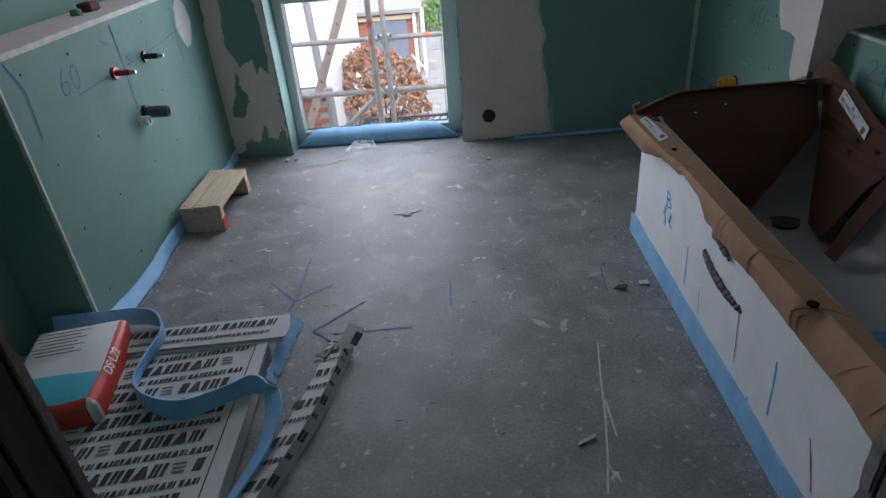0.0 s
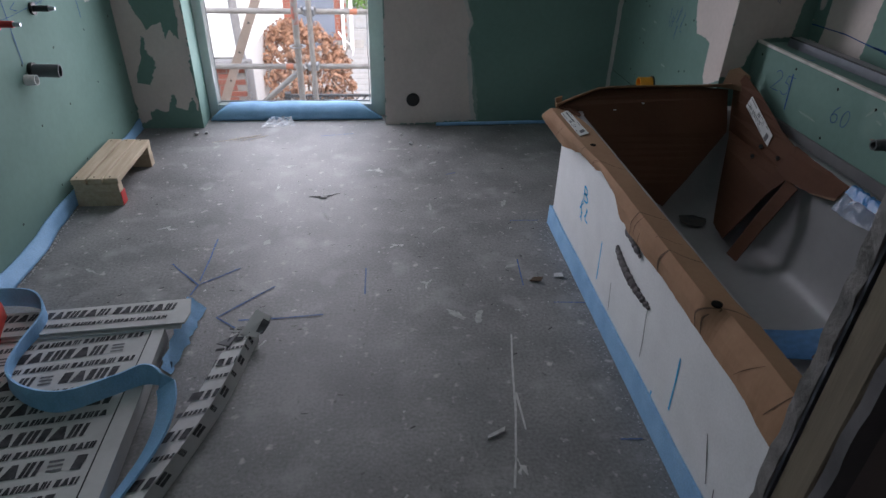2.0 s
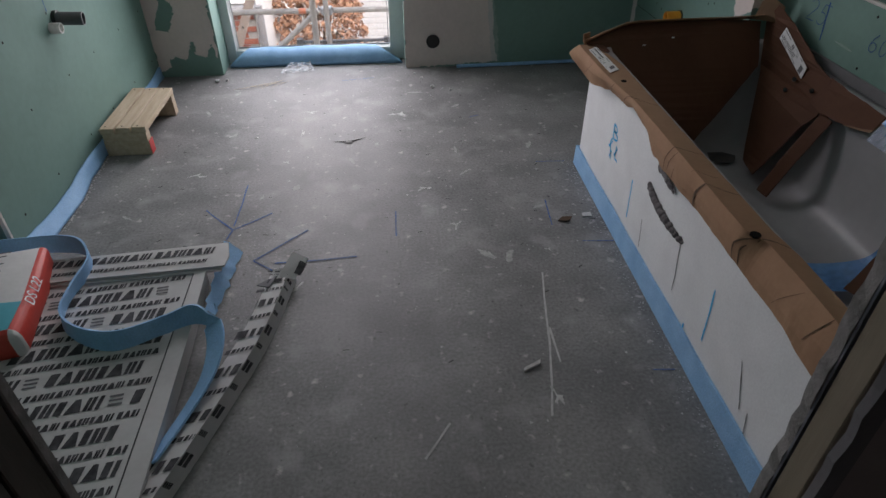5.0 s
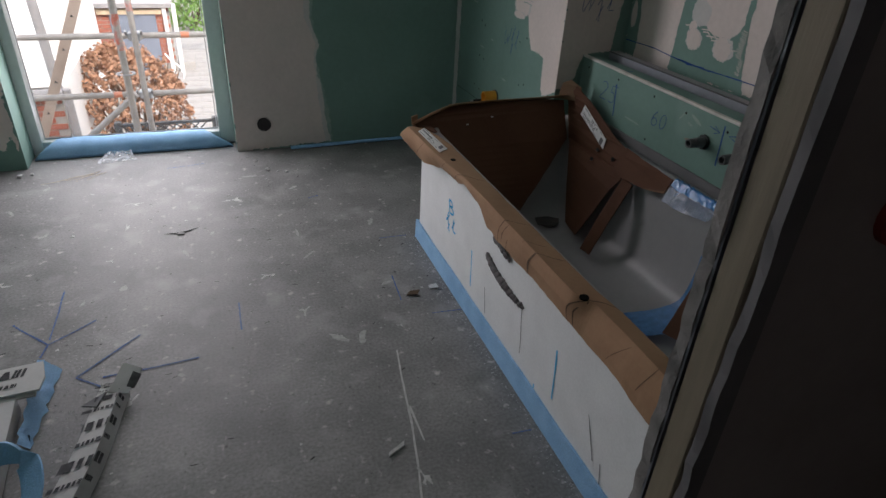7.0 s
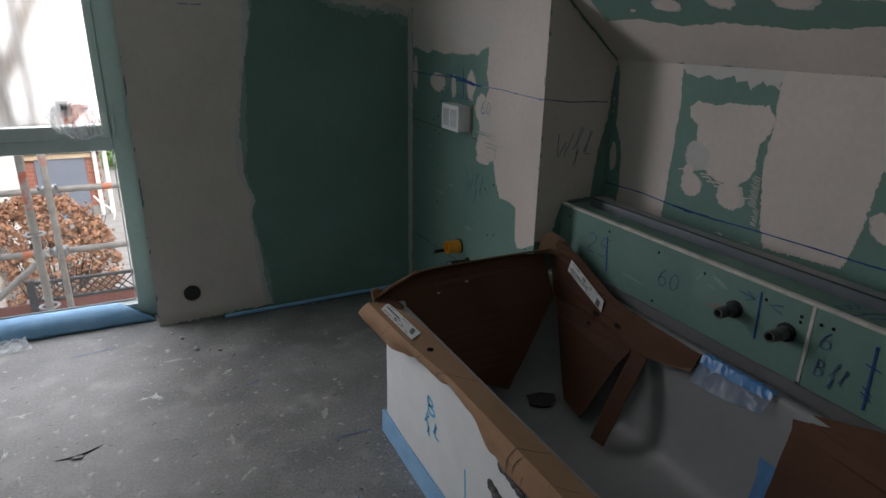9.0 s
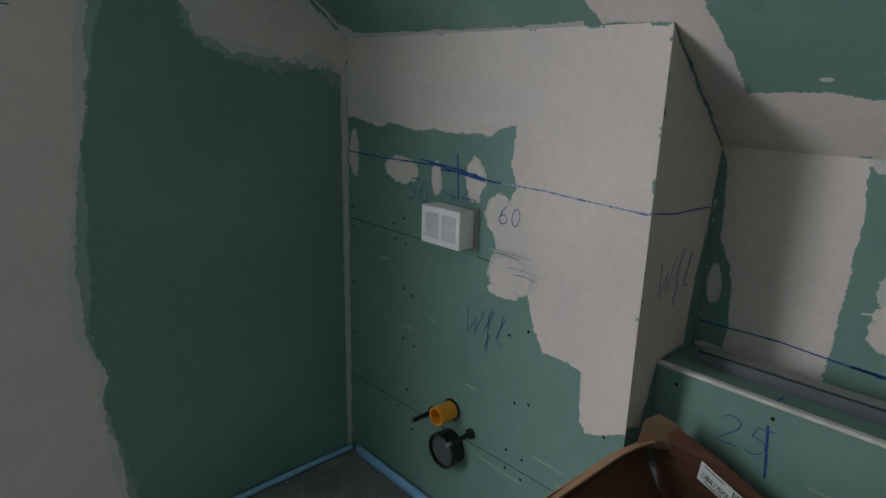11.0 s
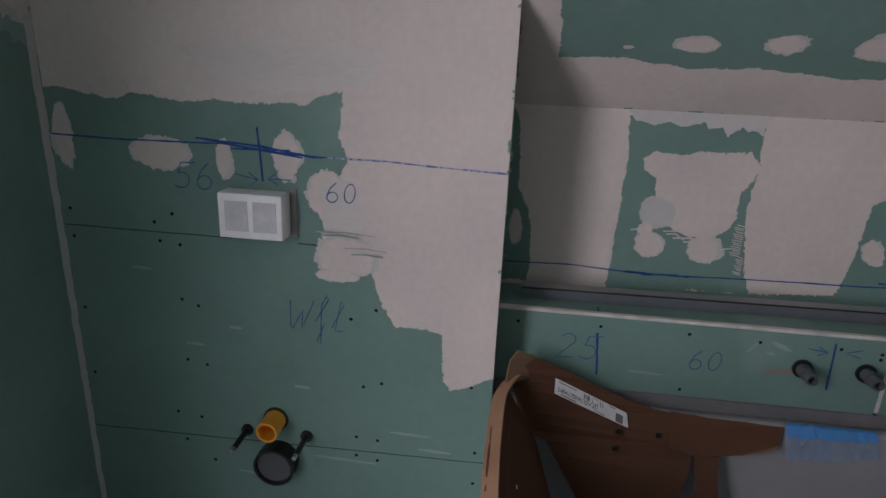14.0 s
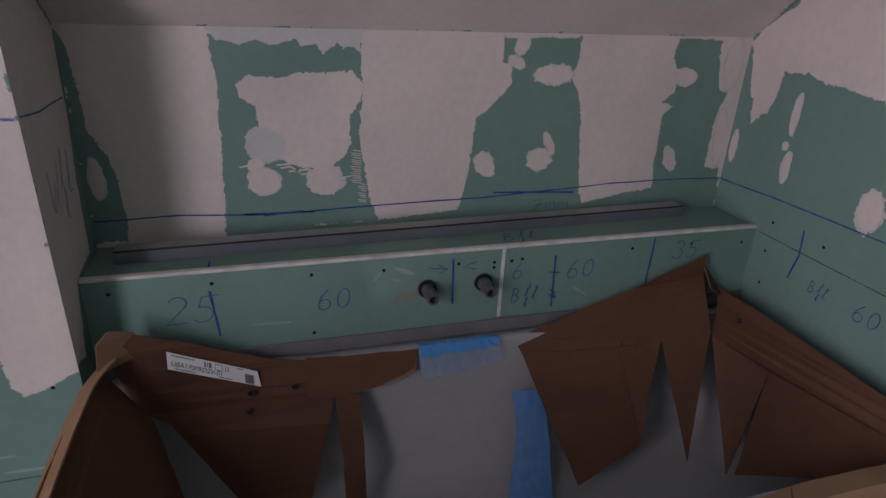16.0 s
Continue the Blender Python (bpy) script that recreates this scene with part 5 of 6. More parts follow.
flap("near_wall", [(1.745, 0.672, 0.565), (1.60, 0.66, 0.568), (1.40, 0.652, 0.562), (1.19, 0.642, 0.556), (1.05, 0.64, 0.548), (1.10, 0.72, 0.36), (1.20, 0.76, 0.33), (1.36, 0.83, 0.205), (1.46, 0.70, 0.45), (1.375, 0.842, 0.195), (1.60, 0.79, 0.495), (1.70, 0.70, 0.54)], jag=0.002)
flap("near_fold", [(1.75, 0.675, 0.57), (1.73, 0.76, 0.66), (1.70, 0.74, 0.59), (1.72, 0.67, 0.545)], CARDSHADE)
for p in ((1.70, 2.085, 0.505), (1.675, 1.965, 0.46), (1.672, 2.07, 0.46), (1.655, 2.075, 0.42), (1.60, 0.72, 0.535), (1.50, 0.68, 0.50), (1.655, 1.06, 0.47)):
    part("punched_hole", tube((p[0] - 0.004, p[1] - 0.004, p[2]), (p[0] - 0.010, p[1] - 0.010, p[2] + 0.006), 0.007, 10), BLACK, cover)


for p in ((1.20, 2.338, 0.51), (1.31, 2.340, 0.535), (1.34, 2.334, 0.49)):
    part("staple", box((p[0] - 0.006, p[1] - 0.006, p[2] - 0.002), (p[0] + 0.006, p[1] - 0.003, p[2] + 0.002), 0.001), STICKER, cover, "pale staple")


def lettering_mesh(body, size, depth=0.0002):
    """Letters of the built-in font as a mesh in the xy plane."""
    curve = bpy.data.curves.new("lettering", "FONT")
    curve.body, curve.size, curve.extrude = body, size, depth
    holder = bpy.data.objects.new("lettering", curve)
    mesh = bpy.data.meshes.new_from_object(holder)
    bpy.data.objects.remove(holder)
    return mesh


def sticker(a, b, c, d, code=""):
    """A label: four corners on the board, with printed bars and a code."""
    A, B, C, D = (Vector(p) for p in (a, b, c, d))
    base = part("sticker", prism([A, B, C, D], 0.002), STICKER, cover, "white paper sticker with code bars")
    n = (B - A).cross(D - A).normalized() * 0.0018
    if n.z < 0:
        n = -n
    bm = bmesh.new()
    bars = [(0.05, 0.30, 0.10, 0.16), (0.08, 0.30, 0.84, 0.90), (0.40, 0.42, 0.10, 0.40), (0.43, 0.44, 0.10, 0.40), (0.45, 0.48, 0.10, 0.40), (0.52, 0.60, 0.08, 0.12), (0.52, 0.60, 0.42, 0.46), (0.52, 0.525, 0.12, 0.42), (0.595, 0.60, 0.12, 0.42), (0.63, 0.64, 0.10, 0.45),
            (0.66, 0.67, 0.10, 0.40), (0.55, 0.70, 0.80, 0.85), (0.76, 0.84, 0.06, 0.12), (0.85, 0.95, 0.30, 0.85)]
    if not code:
        bars.append((0.06, 0.50, 0.50, 0.66))
    for s0, s1, t0, t1 in bars:
        bm.faces.new([bm.verts.new(A + (B - A) * s + (D - A) * t + n) for s, t in ((s0, t0), (s1, t0), (s1, t1), (s0, t1))])
    part("code_bars", bm, FAINT, base)
    if code:
        ex, ey = (B - A).normalized(), (A - D)
        ey = (ey - ex * ey.dot(ex)).normalized()
        o = A + (B - A) * 0.03 + (D - A) * 0.74 + n * 1.2
        letters = lettering_mesh(code, 0.0155)
        letters.transform(Matrix.Translation(o) @ Matrix((ex, ey, ex.cross(ey))).transposed().to_4x4())
        bm = bmesh.new()
        bm.from_mesh(letters)
        part("printed_code", bm, BLACK, base)


sticker((0.967, 2.275, 0.5185), (0.974, 2.045, 0.5185), (1.016, 2.075, 0.5165), (1.006, 2.315, 0.5165))
sticker((1.690, 2.240, 0.592), (1.683, 2.045, 0.512), (1.672, 2.038, 0.474), (1.677, 2.240, 0.553), "UBA170FRD2V-01")
# film and tape on the rim
tape = thing("rim_film", (1.70, 1.52, 0.50), "crumpled clear film with blue tape on the tub rim", "plastic film")


def on_rim_film(i, j, lift=0.0):
    """The film lies on the rim and hangs over its inner edge, shorter towards one end."""
    drop = (0.0 if j < 2 else 0.074 * (1 - 0.35 * max(0, i - 7) / 13) * ((j - 2) / 6))
    return (1.715 - 0.055 * (j / 8) + 0.004 * noise.noise(Vector((i, j, 1))) - lift * 0.7, 1.635 - 0.225 * i / 20, 0.512 - drop + 0.006 * noise.noise(Vector((i * 0.9, j * 0.9, 4))) + lift * 0.7)


for name, rows_down, lift, tone, note in (("film", 8, 0.0, BLUEISH, ""), ("tape", 4, 0.004, BLUETAPE, "blue tape")):
    bm = bmesh.new()
    grid = [[bm.verts.new(on_rim_film(i, j, lift)) for j in range(rows_down + 1)] for i in range(21)]
    for i in range(20):
        for j in range(rows_down):
            bm.faces.new((grid[i][j], grid[i + 1][j], grid[i + 1][j + 1], grid[i][j + 1]))
    part(name, bm, tone, tape, note, smooth=False)
film2 = thing("blue_film", (1.55, 1.33, 0.12), "blue plastic film strip lying down the tub side", "plastic film")
bm = bmesh.new()
path = smooth_path([(1.648, 1.345, 0.36), (1.63, 1.325, 0.30), (1.60, 1.32, 0.20), (1.53, 1.35, 0.145), (1.45, 1.38, 0.125), (1.36, 1.40, 0.12)], 6)
part("film", ribbon(path, [(0, 0.035 + 0.03 * min(1, i / 20), 0.0) for i in range(len(path))], 0.002, bm), BLUEFILM, film2)

# ---- pipes and fittings ----
def tap_stub(y, z, name="tap_stub"):
    t = thing(name, (1.75, y, z - 0.03), "dark water connection stub in the box wall", "pipe stub", "tap connections")
    part("seal", pipe((1.752, y, z), (1.744, y, z), 0.025, 0.016), BLACK, t, "black sealing ring")
    part("body", tube((1.76, y, z), (1.715, y, z), 0.0175, 20), GREYPIPE, t)
    part("nozzle", pipe((1.715, y, z), (1.685, y, z), 0.0150, 0.0105), GREYPIPE, t, "threaded dark nozzle")
    for k in range(4):
        part("thread", pipe((1.711 - 0.006 * k, y, z), (1.709 - 0.006 * k, y, z), 0.0163, 0.0150), GREYPIPE, t)
    part("plug", tube((1.72, y, z), (1.70, y, z), 0.010, 12), BLACK, t)


tap_stub(1.605, 0.657), tap_stub(1.449, 0.66)
rail = thing("profile_rail", (1.90, 1.52, 0.753), "grey metal channel profile lying on the shelf", "rail")
# The rail top's paler grey holds the wall reflection as colour.
ZINC = mat("zinc_and_rail_sheen", (0.30, 0.295, 0.30), (0.25, 0.25, 0.255), 14, 80, 0.45, 0.03)
# The black strip draws the dark line along the rail's front edge.
for name, lo, hi, tone in (("web", (1.842, 0.75, 0.783), (1.884, 2.345, 0.7855), ZINC), ("flange", (1.838, 0.75, 0.7535), (1.841, 2.345, 0.7825), RAILMAT), ("flange", (1.8845, 0.75, 0.7535), (1.887, 2.345, 0.7845), RAILMAT), ("edge_line", (1.8375, 0.75, 0.7828), (1.8415, 2.345, 0.7868), RUBBERGAP)):
    bm = box(lo, hi)
    for v in bm.verts:
        # it lies slightly askew on the shelf
        v.co.x += (2.345 - v.co.y) * 0.028
    part(name, bm, tone, rail)

sock = thing("socket_box", (1.60, 3.01, 0.95), "white double plastic installation box on the wall", "socket box")
part("frame", box((1.574, 2.935, 0.953), (1.634, 3.095, 1.065), 0.004, segs=2), WHITEPL, sock)
for y in (2.949, 3.020):
    part("recess", box((1.5725, y, 0.972), (1.5738, y + 0.058, 1.047), 0.0005), mat("frosted_insert", (0.62, 0.63, 0.64), None, 20, 60, 0.5, 0.05), sock, "grey frosted insert")
# Thin grey strip paints the box's shadow on the side away from the window.
part("side_shadow", box((1.6315, 2.918, 0.948), (1.6345, 2.934, 1.072)), WALLGREY, sock)

wc = thing("toilet_connection", (1.60, 3.0, 0.25), "toilet drain, yellow flush pipe cap and two fixing bolts", "pipe connection")
part("flush_cap", pipe((1.64, 3.0, 0.410), (1.565, 3.0, 0.410), 0.030, 0.024), YELLOW, wc, "yellow plastic pipe cap")
part("flush_end", tube((1.625, 3.0, 0.410), (1.62, 3.0, 0.410), 0.025, 20), YELLOW, wc)
part("flush_ring", pipe((1.635, 3.0, 0.410), (1.630, 3.0, 0.410), 0.036, 0.028), BLACK, wc)
for y in (3.085, 2.912):
    bolt = part("bolt", tube((1.64, y, 0.366), (1.545, y, 0.366), 0.008, 12), BLACK, wc, "black threaded fixing bolt")
    part("tip", tube((1.545, y, 0.366), (1.530, y, 0.366), 0.006, 12), STEEL, bolt)
    part("washer", tube((1.634, y, 0.366), (1.626, y, 0.366), 0.017, 16), BLACK, bolt)
part("drain_pipe", pipe((1.64, 2.995, 0.282), (1.585, 2.995, 0.282), 0.058, 0.050), BLACK, wc, "black drain socket")
part("drain_cap", tube((1.60, 2.995, 0.282), (1.594, 2.995, 0.282), 0.051, 24), GREYPIPE, wc)

for name, y, m, lab in (("valve_stub", 2.485, REDPL, "red hot water stub on the box wall"), ("valve_stub", 2.765, BLACK, "black cold water stub on the box wall")):
    t = thing(name, (-1.08, y, 0.79), lab, "pipe stub", "water connections")
    part("flange", tube((-1.0595, y, 0.787), (-1.050, y, 0.787), 0.024, 20), m, t)
    part("body", tube((-1.050, y, 0.787), (-0.995, y, 0.787), 0.012, 16), m, t)
    part("thread", tube((-0.995, y, 0.787), (-0.972, y, 0.787), 0.009, 12, r2=0.007), STEEL, t, "metal thread")
dr = thing("sink_drain", (-1.05, 2.62, 0.55), "grey plastic sink drain pipe sticking out", "drain pipe")
part("seal", tube((-1.0595, 2.62, 0.586), (-1.045, 2.62, 0.586), 0.030, 20), BLACK, dr)
part("pipe", pipe((-1.048, 2.62, 0.586), (-0.958, 2.632, 0.580), 0.025, 0.021), GREYPIPE, dr)
part("adapter", pipe((-1.0595, 2.565, 0.565), (-1.02, 2.565, 0.565), 0.020, 0.015), clear("cloudy_plastic", (0.85, 0.85, 0.82), (0.5, 0.8), 0.3), dr, "cloudy clear plastic adapter")
br = thing("pipe_brackets", (-1.2, 2.85, 1.0), "small rust-red pipe clip lying on the ledge", "pipe clip")
part("clip", box((-1.23, 2.68, 0.9925), (-1.17, 2.76, 1.027), 0.006), mat("rust_red", (0.12, 0.035, 0.03), None, 20, 60, 0.8, 0.1), br)
part("plug", box((-1.22, 2.60, 0.9925), (-1.18, 2.63, 1.017), 0.006), BOARD, br)

# ---- step stool of raw planks ----
stool = thing("step_stool", (-0.92, 2.79, 0), "low step stool of raw pine planks with red corner", "step stool")
for k, x in enumerate((-1.035, -0.968, -0.903)):
    part("plank", box((x, 2.590 + 0.004 * k, 0.105), (x + 0.060, 3.050 - 0.005 * k, 0.130), 0.002), WOOD, stool)
for y in (2.593, 3.000):
    part("support_block", box((-1.033, y, 0.0), (-0.845, y + 0.045, 0.068), 0.002), WOOD, stool)
    part("support_block", box((-1.032, y + 0.001, 0.0685), (-0.846, y + 0.044, 0.1045), 0.002), WOOD, stool)
part("red_paint", box((-0.8435, 2.592, 0.004), (-0.8415, 2.639, 0.066)), REDPL, stool, "red painted end")
for x in (-1.015, -0.945, -0.88):
    for y in (2.615, 3.025):
        part("screw", tube((x, y, 0.1302), (x, y, 0.1310), 0.004, 8), SCREW, stool)

# ---- packaging board, its torn strip, the bag and the foam band ----
def on_board(u, v, d): return (-1.27 + u, 0.80 + v, 0.052 + 0.012 * (u / 0.9) + d)


pack = thing("packing_board", (-0.82, 1.3, 0), "grey printed cardboard packing laid flat on the floor", "cardboard")
bm = bmesh.new()
o = [(0.0, 0.0), (0.90, 0.03), (0.885, 0.55), (0.87, 0.86), (0.55, 0.87), (0.0, 0.86)]
top = [bm.verts.new(on_board(u, v, 0)) for u, v in o]
low = [bm.verts.new((*on_board(u, v, 0)[:2], 0.004)) for u, v in o]
bm.faces.new(top), bm.faces.new(low[::-1])
for i in range(6):
    bm.faces.new((top[(i + 1) % 6], top[i], low[i], low[(i + 1) % 6]))
bmesh.ops.recalc_face_normals(bm, faces=bm.faces)
part("sheet", bm, PAPER, pack)
bm = bmesh.new()
oo = [(0.24, 0.808), (0.46, 0.823), (0.934, 0.850), (0.940, 0.90), (0.925, 0.972), (0.70, 0.955), (0.40, 0.935), (0.24, 0.925)]
rim_flap = part("end_flap", prism([on_board(u, v, 0.012 + 0.02 * (v - 0.8)) for u, v in oo], 0.006), PAPER, pack)


WIDTHS = (0.62, 0.78, 0.44, 0.66, 0.50, 0.92, 0.56, 0.26)


def block(k, w):
    """One plain mark of the printed row: a solid block, a wedge, or two bars."""
    if k % 8 in (1, 5):
        return [((0, 0), (w, 0), (w * 0.66, 1), (w * 0.30, 1))]
    if k % 8 in (3, 6):
        return [((0, 0), (w * 0.40, 0), (w * 0.40, 1), (0, 1)), ((w * 0.50, 0), (w * 0.92, 0), (w * 0.92, 1), (w * 0.50, 1))]
    return [((0, 0), (w * 0.92, 0), (w * 0.92, 1), (0, 1))]


def word_bars(bm, place, size, inside, start=0):
    """A printed trade mark as plain slanted blocks."""
    x = 0.0
    for k in range(start, 8):
        w = size * WIDTHS[k]
        for bar in block(k, w):
            q = [(x + px + 0.22 * py * size, py * size) for px, py in bar]
            if all(inside(*p) for p in q):
                bm.faces.new([bm.verts.new(place(*p)) for p in q])
        x += w + size * 0.10
    return x


TURN = 0.13
bm, faint = bmesh.new(), bmesh.new()
for r in range(22):
    small = r % 2
    size = 0.021 if small else 0.043
    v0 = -0.10 + (r // 2) * 0.106 + (0.062 if small else 0)
    u0 = -0.35 + (0.0, 0.10, 0.17, 0.04, 0.09, 0.15, 0.24, 0.02)[r % 8]

    def inside(a, b):
        u, v = u0 + a * math.cos(TURN) - b * math.sin(TURN), v0 + TURN * u0 + a * math.sin(TURN) + b * math.cos(TURN)
        return 0.01 < u < 0.842 - 0.02 * v and 0.02 < v < 0.845

    def place(a, b):
        return on_board(u0 + a * math.cos(TURN) - b * math.sin(TURN), v0 + TURN * u0 + a * math.sin(TURN) + b * math.cos(TURN), 0.0015)

    while u0 < 0.85:
        u0 += word_bars(bm, place, size, inside) + size * 0.30
        if not small:
            for k in range(3):
                q = ((0, 0.004 + 0.014 * k), (0.034, 0.004 + 0.014 * k), (0.034, 0.011 + 0.014 * k), (0, 0.011 + 0.014 * k))
                if all(inside(*p) for p in q):
                    faint.faces.new([faint.verts.new(place(*p)) for p in q])
            u0 += 0.052
for mesh, m in ((bm, PRINT), (faint, FAINT)):
    bmesh.ops.recalc_face_normals(mesh, faces=mesh.faces)
    tagged(part("printing", mesh, m, pack, "rows of dark printed marks"), kind="stuff")
# folded border along the board's edge
part("border", prism([on_board(u, v, 0.003) for u, v in ((0.856, 0.03), (0.905, 0.03), (0.892, 0.55), (0.876, 0.85), (0.842, 0.85))], 0.006), PAPER, pack, "plain folded border")
part("slit", prism([on_board(u, v, 0.001) for u, v in ((0.850, 0.03), (0.853, 0.03), (0.839, 0.85), (0.836, 0.85))], 0.0015), BLACK, pack)
def on_flap(u, v, d): return on_board(u, v, 0.012 + 0.02 * (v - 0.8) + 0.0035 + d)
bm = bmesh.new()
for uu, vv, size in ((0.30, 0.880, 0.034), (0.50, 0.892, 0.034), (0.70, 0.905, 0.034), (0.31, 0.838, 0.016), (0.405, 0.844, 0.016), (0.50, 0.850, 0.016), (0.595, 0.856, 0.016), (0.69, 0.862, 0.016), (0.785, 0.868, 0.016)):
    word_bars(bm, lambda a, b: on_flap(uu + a * 0.998 - b * 0.06, vv + a * 0.06 + b * 0.998, 0.001), size, lambda a, b: uu + a < 0.912)
bmesh.ops.recalc_face_normals(bm, faces=bm.faces)
tagged(part("printing", bm, PRINT, rim_flap), kind="stuff")

part("end_fold", prism([on_board(u, v, 0.004) for u, v in ((0.24, 0.800), (0.925, 0.838), (0.915, 0.93), (0.24, 0.90))], 0.005), PAPER, pack, "lower layer of the folded end")
strip_thing = thing("cardboard_strip", (-0.22, 1.35, 0), "long folded strip torn off the printed packing", "cardboard")
path = smooth_path([(-0.40, 0.80, 0.045), (-0.310, 1.05, 0.045), (-0.214, 1.353, 0.045), (-0.170, 1.60, 0.045), (-0.158, 1.65, 0.050)], 6)
part("upper_face", ribbon(path, [(0.0285, -0.010, 0.004)] * len(path), 0.003), PAPER, strip_thing)
path2 = [p + Vector((0.034, -0.006, -0.020)) for p in path]
part("side_face", ribbon(path2, [(0.006, -0.002, -0.024)] * len(path2), 0.003), PAPER, strip_thing)
part("end_tab", prism([(-0.165, 1.615, 0.052), (-0.115, 1.605, 0.042), (-0.075, 1.675, 0.070), (-0.125, 1.70, 0.082)], 0.004), PAPER, strip_thing)
part("end_tab", prism([(-0.17, 1.62, 0.050), (-0.235, 1.60, 0.030), (-0.19, 1.565, 0.048)], 0.004), FAINT, strip_thing)
def along(f):
    g = max(0.0, min(0.9999, f)) * (len(path) - 1)
    return path[int(g)].lerp(path[int(g) + 1], g - int(g))


LONG = sum((b - a).length for a, b in zip(path, path[1:]))
bm = bmesh.new()
for k in range(17):
    small = k % 2
    size = 0.012 if small else 0.026
    s0 = 0.01 + (k // 2) * 0.105 + (0.062 if small else 0)
    w = -0.028 - 0.014 * (k % 3)
    j = 0
    while w < 0.028:
        wd = size * WIDTHS[(j + k) % 8]
        lo, hi = max(w, -0.028), min(w + wd, 0.028)
        q = []
        for c, t in ((lo, 0), (hi, 0), (hi, 1), (lo, 1)):
            f = (s0 + 0.35 * (c + 0.03) + t * size) / LONG
            q.append(along(f) + Vector((c, -c * 0.33, 0.0042 + c * 0.13)))
        bm.faces.new([bm.verts.new(p) for p in q])
        w += wd + size * 0.32
        j += 1
    # the word goes on down the side
    for j in range(2 if size > 0.02 else 4):
        wd = size * (0.45 if size > 0.02 else 0.40)
        lo = -0.021 + j * (wd + size * 0.09)
        q = []
        for c, t in ((lo, 0), (min(lo + wd, 0.022), 0), (min(lo + wd, 0.022), 1), (lo, 1)):
            f = (s0 + 0.03 + 0.3 * (c + 0.02) + t * size) / LONG
            q.append(along(f) + Vector((0.0365 + c * 0.25, -0.006 - c * 0.08, -0.020 - c)))
        bm.faces.new([bm.verts.new(p) for p in q])
bmesh.ops.recalc_face_normals(bm, faces=bm.faces)
tagged(part("printing", bm, PRINT, strip_thing), kind="stuff")
part("print_mark", prism([(-0.118, 1.625, 0.0515), (-0.098, 1.618, 0.0475), (-0.078, 1.655, 0.064), (-0.10, 1.668, 0.069)], 0.0045), PRINT, strip_thing)

bag = thing("mortar_bag", (-1.0, 1.5, 0.06), "red, white and cyan paper mortar bag lying down", "bag")
bag_turn = Matrix.Translation((-0.985, 1.50, 0.075)) @ Matrix.Rotation(radians(12), 4, "Z") @ Matrix.Diagonal((0.80, 0.86, 1.0, 1))
bm = bmesh.new()
bmesh.ops.create_cube(bm, size=1, matrix=Matrix.Diagonal((0.36, 0.50, 0.11, 1)))
bmesh.ops.bevel(bm, geom=list(bm.edges), offset=0.028, segments=3, affect="EDGES", profile=0.5)
bmesh.ops.subdivide_edges(bm, edges=list(bm.edges), cuts=2, use_grid_fill=True)
for v in bm.verts:
    k = noise.noise(v.co * 9) * 0.010
    edge = max(abs(v.co.x) / 0.18, abs(v.co.y) / 0.25)
    v.co.z = v.co.z * (1.10 - 0.28 * edge ** 3) + k + 0.055 - 0.04
    v.co.x += noise.noise(v.co * 7 + Vector((4, 0, 0))) * 0.008
for f in bm.faces:
    c = f.calc_center_median()
    f.material_index = 1 if c.x > 0.105 else 0
    if c.x <= 0.105 and c.y < -0.08:
        f.material_index = 1 if c.y > -0.11 or c.y < -0.20 else 2
    if c.x > 0.105 and c.y < -0.17:
        f.material_index = 0
bm.transform(bag_turn)
part("sack", bm, [BAGWHITE, BAGRED, BAGCYAN], bag, smooth=True)
bm = bmesh.new()
for k in range(9):
    y = 0.21 - k * 0.022
    x0 = -0.15 + 0.02 * (k % 3)
    bm.faces.new([bm.verts.new(bag_turn @ Vector((a, b, 0.0835 - 0.012 * (abs(b) > 0.18)))) for a, b in ((x0, y), (0.06 - 0.03 * (k % 2), y), (0.06 - 0.03 * (k % 2), y + 0.007), (x0, y + 0.007))])
part("fine_print", bm, FAINT, bag, "rows of unreadable fine print")
text_mesh = lettering_mesh("DS L22", 0.047, 0.0005)
text_mesh.materials.clear()
text_mesh.materials.append(STICKER)
text_mesh.transform(bag_turn @ Matrix.Translation((0.190, -0.09, 0.045)) @ Matrix.Rotation(radians(52), 4, "Y") @ Matrix.Rotation(radians(90), 4, "Z"))
lett = new("lettering", text_mesh)
lett.parent = bag
lett.matrix_parent_inverse = Matrix.Translation(bag.location).inverted()

loose = smooth_path([(-1.20, 1.79, 0.085), (-1.05, 1.795, 0.09), (-0.90, 1.79, 0.10), (-0.80, 1.755, 0.105), (-0.755, 1.67, 0.095), (-0.765, 1.54, 0.09), (-0.745, 1.43, 0.088), (-0.665, 1.355, 0.088), (-0.56, 1.325, 0.09), (-0.45, 1.370, 0.094), (-0.375, 1.405, 0.098), (-0.318, 1.375, 0.098), (-0.288, 1.29, 0.088), (-0.295, 1.19, 0.065), (-0.335, 1.08, 0.045), (-0.385, 0.95, 0.04)], 8)
widths = [(0.008 * math.sin(i * 0.2), 0.010, 0.028) if i < 90 else (0.024, 0.006, 0.014) for i in range(len(loose))]
band = tagged(part("foam_band", ribbon(loose, widths, 0.006), BLUEFOAM), "loose light blue foam band curled over the packing", "foam strip", "foam edge strips")
under = thing("foam_sheet", (-0.35, 1.7, 0), "crumpled blue foam sheet under the packing edge", "foam sheet")
bm = bmesh.new()
